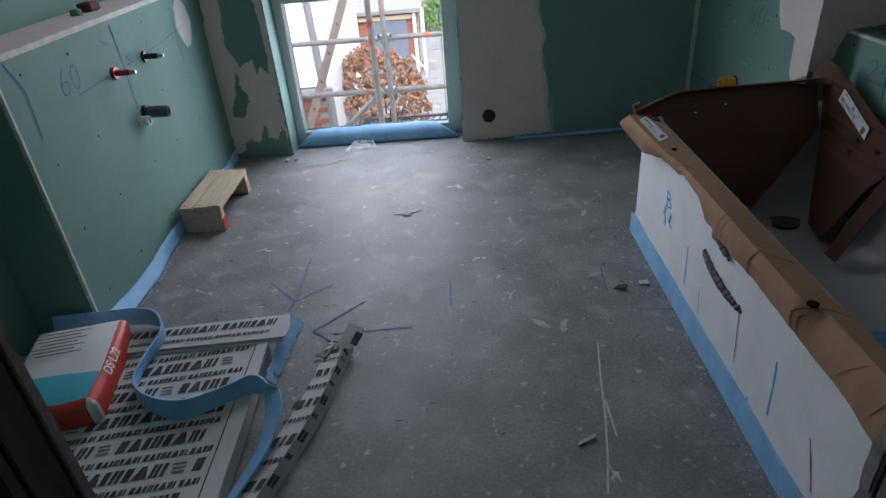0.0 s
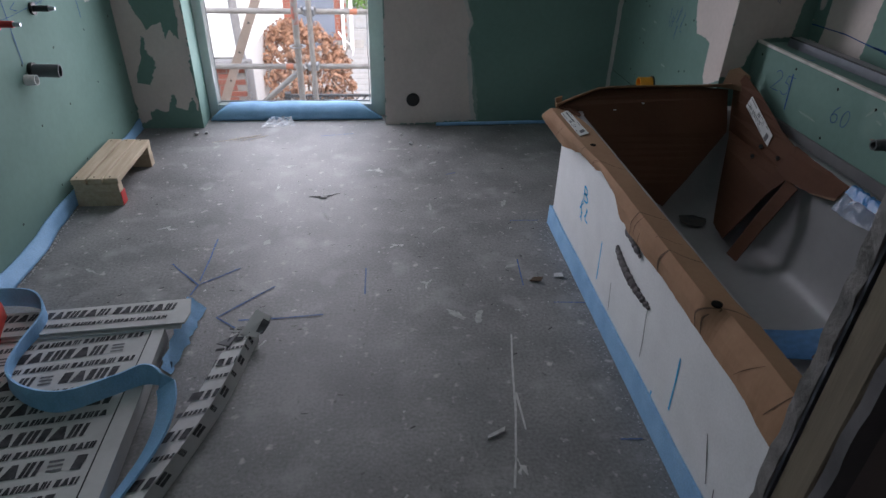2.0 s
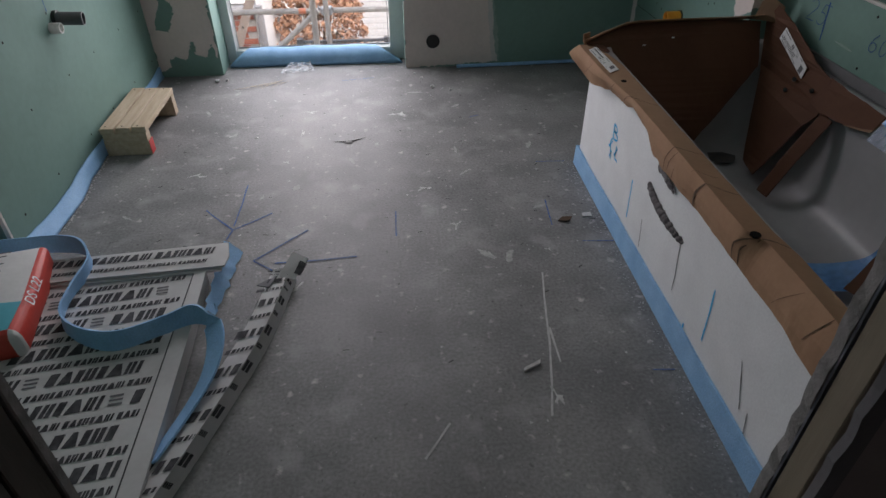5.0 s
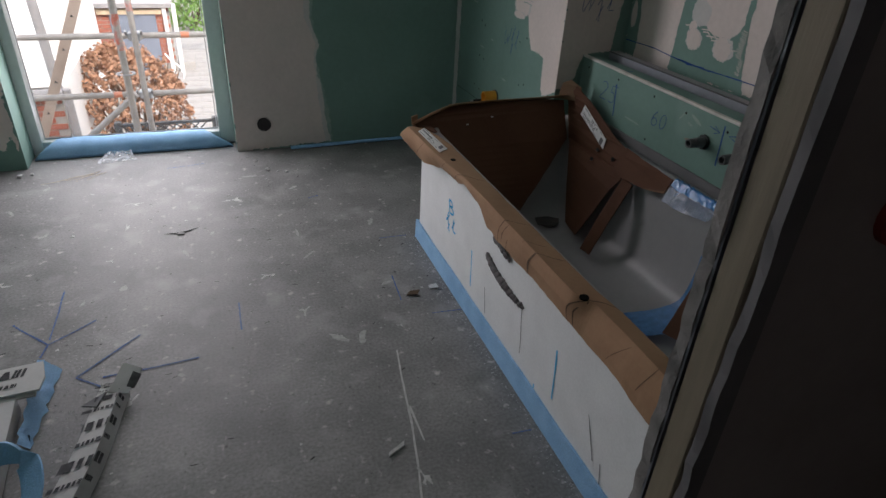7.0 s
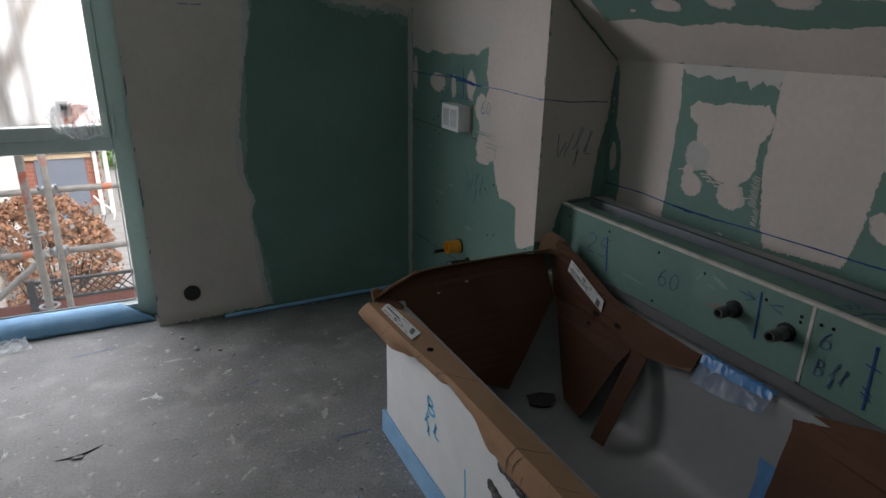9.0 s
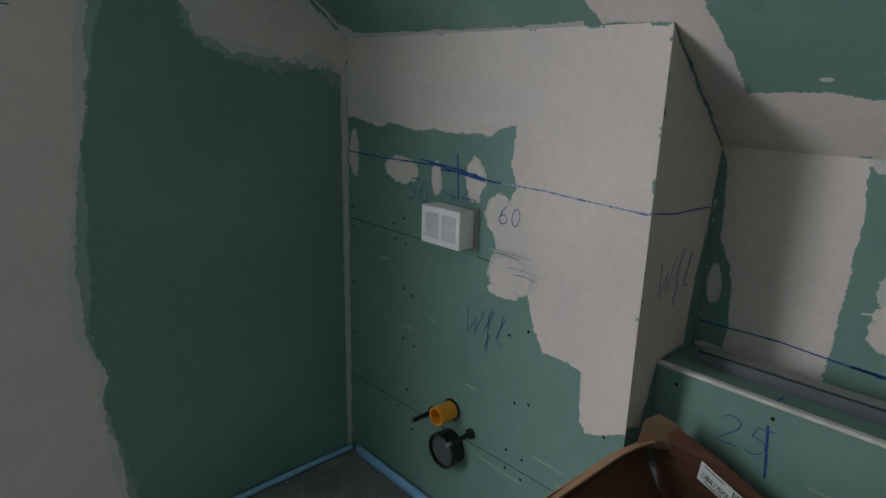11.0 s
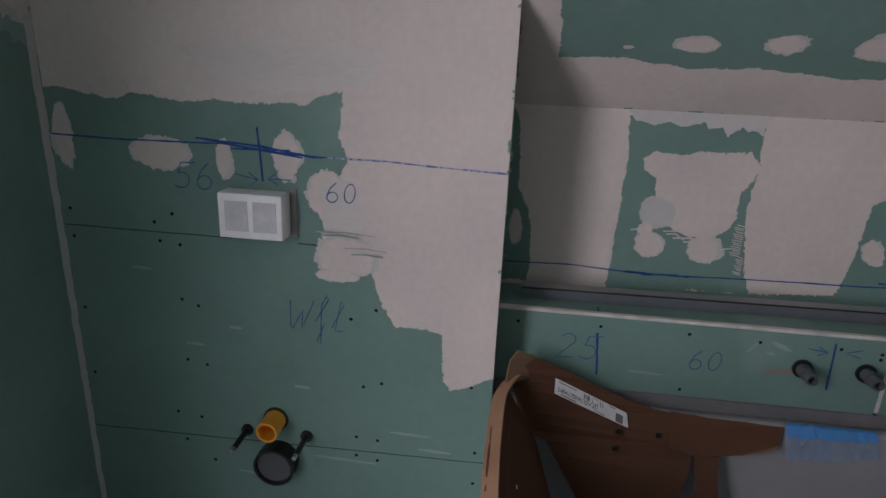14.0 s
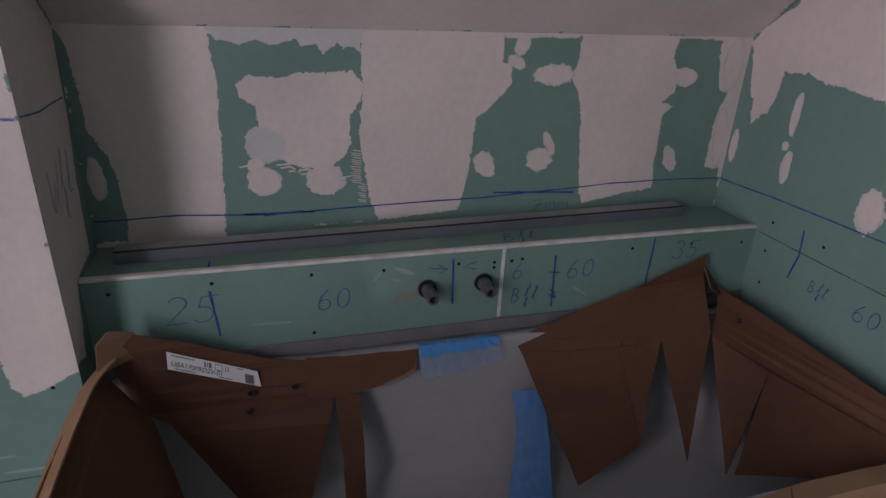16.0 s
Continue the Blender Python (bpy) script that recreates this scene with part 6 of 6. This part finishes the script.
gr = [[bm.verts.new((-0.375 + 0.055 * j / 4 * (0.45 + 0.55 * i / 16) + 0.014 * noise.noise(Vector((i * 0.8, j, 0))), 1.50 + 0.32 * i / 16, 0.004 + 0.055 * (1 - j / 4) * (0.5 + 0.5 * i / 16) + 0.014 * noise.noise(Vector((i * 0.7, j, 3))))) for j in range(5)] for i in range(17)]
for i in range(16):
    for j in range(4):
        bm.faces.new((gr[i][j], gr[i + 1][j], gr[i + 1][j + 1], gr[i][j + 1]))
for v in bm.verts:
    v.co.z = max(v.co.z, 0.003)
part("sheet", bm, BLUEFOAM, under, smooth=True)
foil = thing("foil_scrap", (-0.345, 1.80, 0), "small shiny foil scrap on the floor", "scrap")
part("scrap", prism([(-0.36, 1.80, 0.012), (-0.325, 1.805, 0.004), (-0.33, 1.825, 0.010), (-0.355, 1.83, 0.016)], 0.002), STEEL, foil)

# ---- marks and litter on the floor ----
stroke(on_floor, [[(-0.378, 2.285), (-0.382, 1.99)], [(-0.508, 2.108), (-0.382, 1.962), (-0.252, 2.065)], [(-0.382, 1.962), (-0.395, 1.90)],
                  [(-0.108, 1.938), (-0.277, 1.77), (-0.182, 1.688)], [(-0.202, 1.748), (-0.07, 1.752), (0.075, 1.764)]], 0.006, FLOORINK, floor, off=0.001, wobble=0.003)
stroke(on_floor, [[(0.217, 2.039), (0.215, 1.874)], [(0.805, 2.066), (0.793, 1.894)], [(0.879, 1.784), (0.99, 1.775)], [(0.908, 1.168), (0.969, 1.164)], [(0.834, 2.375), (0.956, 2.37)], [(0.6, 2.85), (0.65, 2.87)], [(-0.05, 3.38), (0.13, 3.41)]], 0.005, FLOORINK, floor, off=0.001)
stroke(on_floor, [[(0.695, 1.62), (0.66, 1.40), (0.647, 1.30), (0.62, 1.16), (0.594, 1.04)], [(0.66, 1.36), (0.66, 1.22)], [(0.33, 1.04), (0.26, 0.94)]], 0.006, DUST, floor, "scratch", 0.0009)
for u, v, ru, rv, sd in ((0.62, 1.10, 0.014, 0.05, 1), (0.26, 2.92, 0.06, 0.03, 2), (-0.18, 2.98, 0.05, 0.02, 3), (-0.2, 2.75, 0.012, 0.05, 4), (0.935, 1.945, 0.018, 0.012, 5), (-0.24, 2.47, 0.03, 0.02, 6), (0.44, 1.92, 0.02, 0.04, 7), (0.33, 2.2, 0.04, 0.02, 8), (-0.6, 2.38, 0.05, 0.02, 9), (0.75, 1.75, 0.02, 0.012, 10), (-0.12, 1.62, 0.03, 0.04, 11)):
    patch("dust_spot", on_floor, [(u + ru * k * math.cos(a), v + rv * k * math.sin(a)) for a, k in [(i * math.tau / 9, 0.55 + 0.45 * math.sin(i * 2.3 + sd * 1.7)) for i in range(9)]], DUST, floor, 0.0008, min(ru, rv) * 0.5, 0.005, sd)
fleck_rng = random.Random(21)
for k in range(22):
    u, v = fleck_rng.uniform(-0.8, 0.9), fleck_rng.uniform(1.3, 3.4)
    ru, rv, turn = fleck_rng.uniform(0.010, 0.045), fleck_rng.uniform(0.006, 0.016), fleck_rng.uniform(0, math.pi)
    pts = []
    for i in range(11):
        a = i * math.tau / 11
        q = 0.70 + 0.30 * abs(math.sin(i * 1.9 + k))
        x, y = ru * q * math.cos(a), rv * q * math.sin(a)
        pts.append((u + x * math.cos(turn) - y * math.sin(turn), v + x * math.sin(turn) + y * math.cos(turn)))
    patch("dust_spot", on_floor, pts, PALEDUST, floor, 0.0006, rv * 0.6, 0.004, k + 60)
for k in range(70):
    u, v = fleck_rng.uniform(-0.85, 0.95), fleck_rng.uniform(1.0, 3.45)
    ru = fleck_rng.uniform(0.003, 0.011)
    turn = fleck_rng.uniform(0, math.pi)
    pts = [(ru * math.cos(a) * (0.6 + 0.4 * math.sin(3 * a + k)), ru * 0.5 * math.sin(a)) for a in [i * math.tau / 8 for i in range(8)]]
    patch("dust_spot", on_floor, [(u + a * math.cos(turn) - b * math.sin(turn), v + a * math.sin(turn) + b * math.cos(turn)) for a, b in pts], DUST, floor, 0.0007, ru * 0.35, 0.004, k)
for k in range(70):
    u, v = fleck_rng.uniform(-0.8, 0.95), fleck_rng.uniform(1.2, 3.4)
    a, l = fleck_rng.uniform(-0.5, 0.9), fleck_rng.uniform(0.006, 0.022)
    stroke(on_floor, [[(u, v), (u + l * math.cos(a), v + l * math.sin(a))]], 0.003, HOLLOW, floor, "scratch", 0.0006)
crack = thing("floor_break", (0.02, 2.65, 0), "small dark broken spot in the screed", "floor damage")
part("hollow", prism([(-0.05, 2.641, 0.0015), (0.0, 2.634, 0.0015), (0.02, 2.627, 0.0015), (0.04, 2.640, 0.0015), (0.095, 2.672, 0.0015), (0.035, 2.648, 0.0015), (0.0, 2.643, 0.0015)], 0.001), HOLLOW, crack)
part("chip", prism([(0.0, 2.625, 0.003), (0.03, 2.618, 0.003), (0.035, 2.632, 0.005), (0.01, 2.636, 0.004)], 0.004), SCREED, crack)


def crumb(x, y, s, material, label, name="stone_crumb", cat="rubble"):
    bm = bmesh.new()
    bmesh.ops.create_icosphere(bm, subdivisions=2, radius=s)
    for v in bm.verts:
        v.co *= 1 + 0.5 * noise.noise(v.co / s * 1.3 + Vector((x * 50, y * 50, 0)))
        v.co.z *= 0.7
    low = min(v.co.z for v in bm.verts)
    bm.transform(Matrix.Translation((x, y, -low + 0.0005)))
    return tagged(part(name, bm, material), label, cat, "floor rubble")


for x, y, s in ((0.447, 3.245, 0.011), (0.542, 3.199, 0.008), (0.50, 3.22, 0.005), (-0.73, 3.42, 0.013), (-0.68, 3.44, 0.009), (0.40, 3.38, 0.007), (0.36, 3.45, 0.006), (0.62, 3.30, 0.006)):
    crumb(x, y, s, DUST, "small grey crumb of mortar on the floor")
tagged(part("wood_chip", prism([(0.550, 1.192, 0.004), (0.553, 1.204, 0.004), (0.604, 1.230, 0.006), (0.600, 1.216, 0.005)], 0.005), DUST), "pale splinter lying on the screed", "chip")
tagged(part("dark_scrap", prism([(0.82, 1.915, 0.004), (0.86, 1.905, 0.008), (0.875, 1.925, 0.012), (0.84, 1.935, 0.006)], 0.004), TWIG), "dark torn scrap on the screed", "scrap")
tagged(part("white_chip", prism([(0.92, 1.935, 0.003), (0.955, 1.932, 0.004), (0.955, 1.958, 0.005), (0.922, 1.955, 0.004)], 0.004), DUST), "pale flat chip on the screed", "chip")
bm = bmesh.new()
for k in range(5):
    path = smooth_path([(-0.62 + 0.05 * k, 3.30 + 0.016 * (k % 3), 0.004), (-0.52 + 0.03 * k, 3.33 + 0.022 * (k % 2), 0.007), (-0.40 + 0.015 * k, 3.38 + 0.02 * (k % 3), 0.004)], 5)
    ribbon(path, [(0, 0.0011, 0)] * len(path), 0.001, bm)
tagged(part("wood_shavings", bm, WOOD), "thin curled wood shavings on the floor", "shavings")
bm = bmesh.new()
g2 = [[bm.verts.new((-0.40 + (0.10 + 0.10 * (1 - j / 8)) * i / 12 + 0.05 * j / 8, 3.52 + 0.13 * j / 8 + 0.03 * (i / 12 - 0.5), 0.006 + 0.022 * max(0, noise.noise(Vector((i * 0.6, j * 0.6, 2)))) + 0.02 * (j / 8))) for j in range(9)] for i in range(13)]
for i in range(12):
    for j in range(8):
        bm.faces.new((g2[i][j], g2[i + 1][j], g2[i + 1][j + 1], g2[i][j + 1]))
tagged(part("film_scrap", bm, CLEARFILM, smooth=False), "crumpled clear plastic film by the window", "plastic film")
rng = random.Random(4)
bm = bmesh.new()
for k in range(700):
    x, y = rng.uniform(-1.0, 1.0), rng.uniform(0.75, 3.6)
    if k % 6 == 0:
        x, y = rng.gauss(-0.26, 0.07), rng.uniform(1.4, 2.0)
    elif k % 5 == 0:
        x, y = rng.uniform(0.93, 0.985), rng.uniform(0.9, 2.4)
    s = rng.uniform(0.0007, 0.0020)
    bmesh.ops.create_cone(bm, cap_ends=True, segments=5, radius1=s, radius2=s * 0.4, depth=s, matrix=Matrix.Translation((x, y, s / 2)))
foot = bmesh.new()
for k in range(260):
    if k % 4:
        x, y = 0.988 - abs(rng.gauss(0, 0.016)), rng.uniform(0.85, 2.38)
    else:
        x, y = rng.gauss(-0.27, 0.05), rng.uniform(1.35, 1.85)
    s = rng.uniform(0.0008, 0.0026)
    bmesh.ops.create_icosphere(foot, subdivisions=1, radius=s, matrix=Matrix.Translation((x, y, s * 0.45)) @ Matrix.Diagonal((1.2, 0.9, 0.6, 1)))
for k in range(150):
    y = 1.82 + 0.75 * rng.random()
    s = rng.uniform(0.0010, 0.0036)
    bmesh.ops.create_icosphere(foot, subdivisions=1, radius=s, matrix=Matrix.Translation((between(FOOT, y) + 0.004 + abs(rng.gauss(0, 0.006)), y, s * 0.45)) @ Matrix.Diagonal((1.2, 1.4, 0.7, 1)))
tagged(part("mortar_rubble", foot, DUST), "loose mortar crumbs along the tub foot", "rubble", kind="stuff")
tagged(part("floor_grit", bm, DUST), "fine pale grit scattered over the screed", "grit", kind="stuff")

# ---- outside the window ----
tagged(part("ground", box((-60, -40, -3.1), (60, 90, -2.8)), EARTH), "sandy yard ground behind the house", "ground", kind="structure")
paving = tagged(part("paving", box((-1.4, 10.5, -2.80), (6.0, 40, -2.765)), MORTAR), "light grey block paving in the yard", "paving", kind="structure")
paver_me = None
for r in range(30):
    for c in range(9):
        x = -1.0 + c * 0.32 + (0.16 if r % 2 else 0)
        y = 11.0 + r * 0.42
        if paver_me is None:
            ob = part("paver", box((-0.15, -0.20, 0), (0.15, 0.20, 0.012), 0.004), PAVER, paving)
            paver_me = ob.data
        else:
            ob = new("paver", paver_me)
            ob.parent = paving
        ob.location = (x, y, -2.765)
grate = thing("drain_grate", (-0.1, 19.0, -2.75), "grey slotted drain grate in the paving", "drain grate")
for k in range(9):
    part("bar", box((-0.62 + k * 0.12, 18.6, -2.752), (-0.55 + k * 0.12, 19.3, -2.735)), ZINC, grate)

scaf = thing("scaffolding", (-0.25, 5.0, -2.8), "grey steel tube scaffolding in front of the window", "scaffolding")
part("standard", tube((-0.399, 5.5, -2.8), (-0.399, 5.5, 2.6), 0.027), TUBE, scaf)
part("standard", tube((-0.355, 6.2, -2.8), (-0.355, 6.2, 2.6), 0.026), TUBE, scaf)
for z in (0.107, -0.407):
    part("guard_rail", tube((-3.6, 6.25, z), (3.0, 6.25, z), 0.026), TUBE, scaf)
part("brace", tube((-1.24, 5.8, -0.98), (-0.39, 5.8, -0.283), 0.025), TUBE, scaf)
WORNRED = mat("worn_red_paint", (0.55, 0.16, 0.11), (0.46, 0.42, 0.40), 14, 60, 0.6, 0.1, contrast=(0.42, 0.55))
part("red_band", tube((-0.399, 5.5, 0.15), (-0.399, 5.5, 0.42), 0.0276), WORNRED, scaf, "worn red paint band")
part("red_band", tube((-0.355, 6.2, 0.32), (-0.355, 6.2, 0.62), 0.0266), WORNRED, scaf, "worn red paint band")
for x, z in ((0.02, 0.107), (-0.62, -0.407)):
    part("orange_band", tube((x, 6.25, z), (x + 0.07, 6.25, z), 0.0266), ORANGE, scaf)
for z in (-0.03, -0.58):
    part("rosette", pipe((-0.399, 5.5, z - 0.004), (-0.399, 5.5, z + 0.004), 0.070, 0.050), STEEL, scaf, "round rosette")
for z in (0.107, -0.407):
    cl = part("coupler", box((-0.41, 6.19, z - 0.036), (-0.30, 6.295, z + 0.036), 0.012), STEEL, scaf, "clamp coupler")
    part("bolt", tube((-0.415, 6.20, z + 0.02), (-0.415, 6.13, z + 0.065), 0.010, 8), STEEL, cl)
    part("bolt", tube((-0.295, 6.20, z + 0.02), (-0.295, 6.13, z + 0.065), 0.010, 8), STEEL, cl)
lad = thing("ladder", (-2.3, 6.5, -2.8), "leaning aluminium ladder beside the scaffolding", "ladder")
da = Vector((-0.795 + 1.257, 0, 0.356 + 0.681)).normalized()
p0 = Vector((-1.257, 6.5, -0.681)) - da * 2.3
p1 = p0 + da * 5.4
side = Vector((da.z, 0, -da.x)) * 0.042
part("stile", ribbon([p0, p0.lerp(p1, 0.5), p1], [side] * 3, 0.03), ALU, lad)
part("stile", ribbon([p0 + Vector((0, 0.05, 0)), p1 + Vector((0, 0.05, 0))], [side * 0.9] * 2, 0.02), ALU, lad)
# Black three-sided plugs draw the dark rung holes in the stile.
for k in range(17):
    p = p0 + da * (0.2 + k * 0.31)
    part("rung_hole", tube(p + Vector((0, -0.0165, 0)), p + Vector((0, 0.04, 0)), 0.017, 3), RUBBERGAP, lad)

fence = thing("garden_fence", (0, 7.5, -2.8), "red-brown board fence with dark lattice on top", "fence")
for k in range(4):
    part("board", box((-3.4, 7.50, -2.8 + k * 0.37), (0.22, 7.53, -2.44 + k * 0.37 + 0.005), 0.004), REDWOOD, fence)
for x in (-0.86, 0.17):
    part("post", box((x, 7.47, -2.8), (x + 0.07, 7.55, -1.07), 0.005), DARKGREY, fence)
part("top_rail", box((-0.80, 7.49, -1.125), (0.17, 7.53, -1.095), 0.003), DARKGREY, fence)
part("bottom_rail", box((-0.80, 7.49, -1.315), (0.17, 7.53, -1.29), 0.003), DARKGREY, fence)
for sgn in (1, -1):
    for k in range(14):
        x = -0.86 + k * 0.08
        a0, a1 = (x, x + 0.17) if sgn > 0 else (x + 0.17, x)
        if min(a0, a1) < -0.80 or max(a0, a1) > 0.18:
            continue
        part("lattice_slat", ribbon([(a0, 7.505 + 0.008 * sgn, -1.29), (a1, 7.505 + 0.008 * sgn, -1.125)], [(0.009, 0, 0)] * 2, 0.006), DARKGREY, fence)

rng = random.Random(11)
bush = thing("dry_hydrangea", (-0.95, 10.0, -2.8), "large dried brown hydrangea bush with withered flower heads", "bush")
bm = bmesh.new()
heads = []
for k in range(40):
    a = rng.uniform(0, math.tau)
    top = Vector((-0.95 + math.cos(a) * rng.uniform(0.1, 0.75), 10.0 + math.sin(a) * rng.uniform(0.1, 0.6), rng.uniform(-1.6, -0.95)))
    tube((-0.95 + 0.1 * math.cos(a), 10 + 0.1 * math.sin(a), -2.8), top, 0.012, 5, bm, 0.005, caps=False)
part("stems", bm, TWIG, bush)
bm = bmesh.new()
for k in range(640):
    a, b = rng.uniform(0, math.tau), rng.uniform(-0.45, 1.0)
    r = math.sqrt(max(0, 1 - min(1, abs(b)) ** 2))
    c = Vector((-1.0 + 0.84 * r * math.cos(a) * rng.uniform(0.82, 1.06), 10.0 + 0.62 * r * math.sin(a) * rng.uniform(0.8, 1.05), -1.78 + 0.98 * b * rng.uniform(0.85, 1.06)))
    if b < 0.05:
        c.z -= rng.uniform(0, 0.5)
    s = rng.uniform(0.05, 0.10)
    for j in range(26):
        d = Vector((rng.gauss(0, 1), rng.gauss(0, 1), rng.gauss(0, 1))).normalized()
        p = c + d * s * rng.uniform(0.55, 1.0)
        t = d.orthogonal().normalized()
        u = d.cross(t)
        ang = rng.uniform(0, math.tau)
        t, u = t * math.cos(ang) + u * math.sin(ang), u * math.cos(ang) - t * math.sin(ang)
        w = rng.uniform(0.014, 0.028)
        bm.faces.new([bm.verts.new(p + t * w), bm.verts.new(p + u * w + d * 0.012), bm.verts.new(p - t * w), bm.verts.new(p - u * w - d * 0.006)])
part("flower_heads", bm, DRYLEAF, bush)
shrub = thing("green_shrub", (-0.1, 21.5, -2.8), "bright green leafy shrub at the end of the yard", "shrub")
bm = bmesh.new()
for k in range(1400):
    d = Vector((rng.gauss(0, 1), rng.gauss(0, 1), abs(rng.gauss(0, 1)))).normalized() * rng.uniform(0.6, 1.05)
    p = Vector((-0.05 + 0.75 * d.x, 21.5 + 0.6 * d.y, -2.7 + 1.5 * d.z))
    t = Vector((rng.gauss(0, 1), rng.gauss(0, 1), rng.gauss(0, 1))).normalized()
    u = t.orthogonal().normalized()
    w = rng.uniform(0.04, 0.08)
    bm.faces.new([bm.verts.new(p + t * w), bm.verts.new(p + u * w * 0.6), bm.verts.new(p - t * w), bm.verts.new(p - u * w * 0.6)])
part("leaves", bm, GREENLEAF, shrub)
bm = bmesh.new()
for k in range(12):
    tube((-0.05, 21.5, -2.8), (-0.05 + rng.uniform(-0.5, 0.5), 21.5 + rng.uniform(-0.4, 0.4), rng.uniform(-2.2, -1.5)), 0.015, 5, bm)
part("stems", bm, TWIG, shrub)


def brick_wall(parent, x0, x1, y, z0, z1, bw, bh):
    """Courses of bricks standing proud of their mortar."""
    part("mortar_bed", box((x0, y + 0.012, z0), (x1, y + 0.2, z1)), MORTAR, parent)
    shared = None
    r = 0
    z = z1 - bh
    while z > z0 - bh * 0.5 and r < 14:
        x = x1 - bw - (bw / 2 if r % 2 else 0)
        while x > x0:
            if shared is None:
                ob = part("brick", box((0, 0, 0), (bw - 0.012, 0.03, bh - 0.012), 0.002), BRICK, parent)
                shared = ob.data
            else:
                ob = new("brick", shared)
                ob.parent = parent
            ob.matrix_parent_inverse = Matrix.Translation(parent.location).inverted()
            ob.location = (x, y + rng.uniform(-0.002, 0.002), z)
            x -= bw
        z -= bh
        r += 1


annex = thing("white_annex", (-3.0, 8.3, -2.8), "white plastered annex on a red brick base with gutter", "house")
brick_wall(annex, -3.2, -1.40, 8.0, -2.8, -0.90, 0.22, 0.075)
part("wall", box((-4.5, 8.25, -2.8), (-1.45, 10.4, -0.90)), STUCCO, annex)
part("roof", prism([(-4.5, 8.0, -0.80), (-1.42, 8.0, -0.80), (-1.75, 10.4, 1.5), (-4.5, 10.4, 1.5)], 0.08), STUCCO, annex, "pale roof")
part("gutter", tube((-4.5, 7.93, -0.84), (-1.36, 7.93, -0.84), 0.055, 14), ZINC, annex)
part("downpipe", tube((-1.33, 7.95, -2.8), (-1.33, 7.95, -0.80), 0.045, 14), ZINC, annex)
part("downpipe_upper", tube((-1.42, 8.05, -0.86), (-1.48, 8.05, 0.8), 0.05, 14), ZINC, annex)
white_house = thing("white_house", (-5.0, 14.0, -2.8), "tall white plastered neighbouring house", "house")
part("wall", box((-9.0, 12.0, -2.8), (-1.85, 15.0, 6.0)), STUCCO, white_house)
part("eave", box((-9.0, 11.85, 5.6), (-1.75, 15.1, 5.8)), ZINC, white_house)
for z in (-0.1, 2.6):
    wd = part("window", box((-5.0, 11.97, z), (-4.0, 12.0, z + 1.3)), SLATE, white_house)
    part("sill", box((-5.05, 11.9, z - 0.06), (-3.95, 12.0, z)), ZINC, wd)
shed = thing("brick_shed", (-1.3, 17.0, -2.8), "low red brick shed with a blue-grey door", "shed")
brick_wall(shed, -2.6, -0.50, 16.3, -2.8, -1.28, 0.24, 0.09)
part("lintel", box((-2.0, 16.20, -1.42), (-0.66, 16.31, -1.31), 0.005), WOOD, shed)
part("door", box((-1.76, 16.24, -2.8), (-0.80, 16.29, -1.41), 0.01), SLATE, shed, "blue-grey sheet door")
part("roof", box((-2.7, 16.1, -1.27), (-0.42, 18.5, -1.17), 0.01), ZINC, shed)
part("downpipe", tube((-0.60, 16.2, -2.8), (-0.60, 16.2, -1.25), 0.045, 12), WHITEPL, shed)
part("downpipe", tube((-0.40, 16.3, -2.8), (-0.40, 16.3, -1.2), 0.05, 12), WHITEPL, shed)
path = smooth_path([(-0.72, 16.0, -2.25), (-0.60, 15.9, -2.4), (-0.45, 15.8, -2.5), (-0.36, 15.7, -2.62), (-0.38, 15.6, -2.74)], 6)
part("hose", ribbon(path, [(0.012, 0, 0.012)] * len(path), 0.02), WHITEPL, shed)
part("step", box((-0.45, 16.4, -2.76), (-0.10, 17.2, -2.55), 0.01), PAVER, shed)
# Added sheet behind the yard; its own glow whitens the distance.
GLOWBACK = mat("glowing_backdrop", (0.85, 0.86, 0.87), (0.80, 0.81, 0.83), 0.2, 2, 0.9, 0.0)
backdrop_shader = GLOWBACK.node_tree.nodes["Principled BSDF"]
backdrop_shader.inputs["Emission Color"].default_value = (0.95, 0.97, 1.0, 1)
backdrop_shader.inputs["Emission Strength"].default_value = 0.6
tagged(part("backdrop", box((-60, 34, -2.8), (60, 34.5, 12)), GLOWBACK), "pale self-lit backdrop added behind the yard", "backdrop", kind="structure")
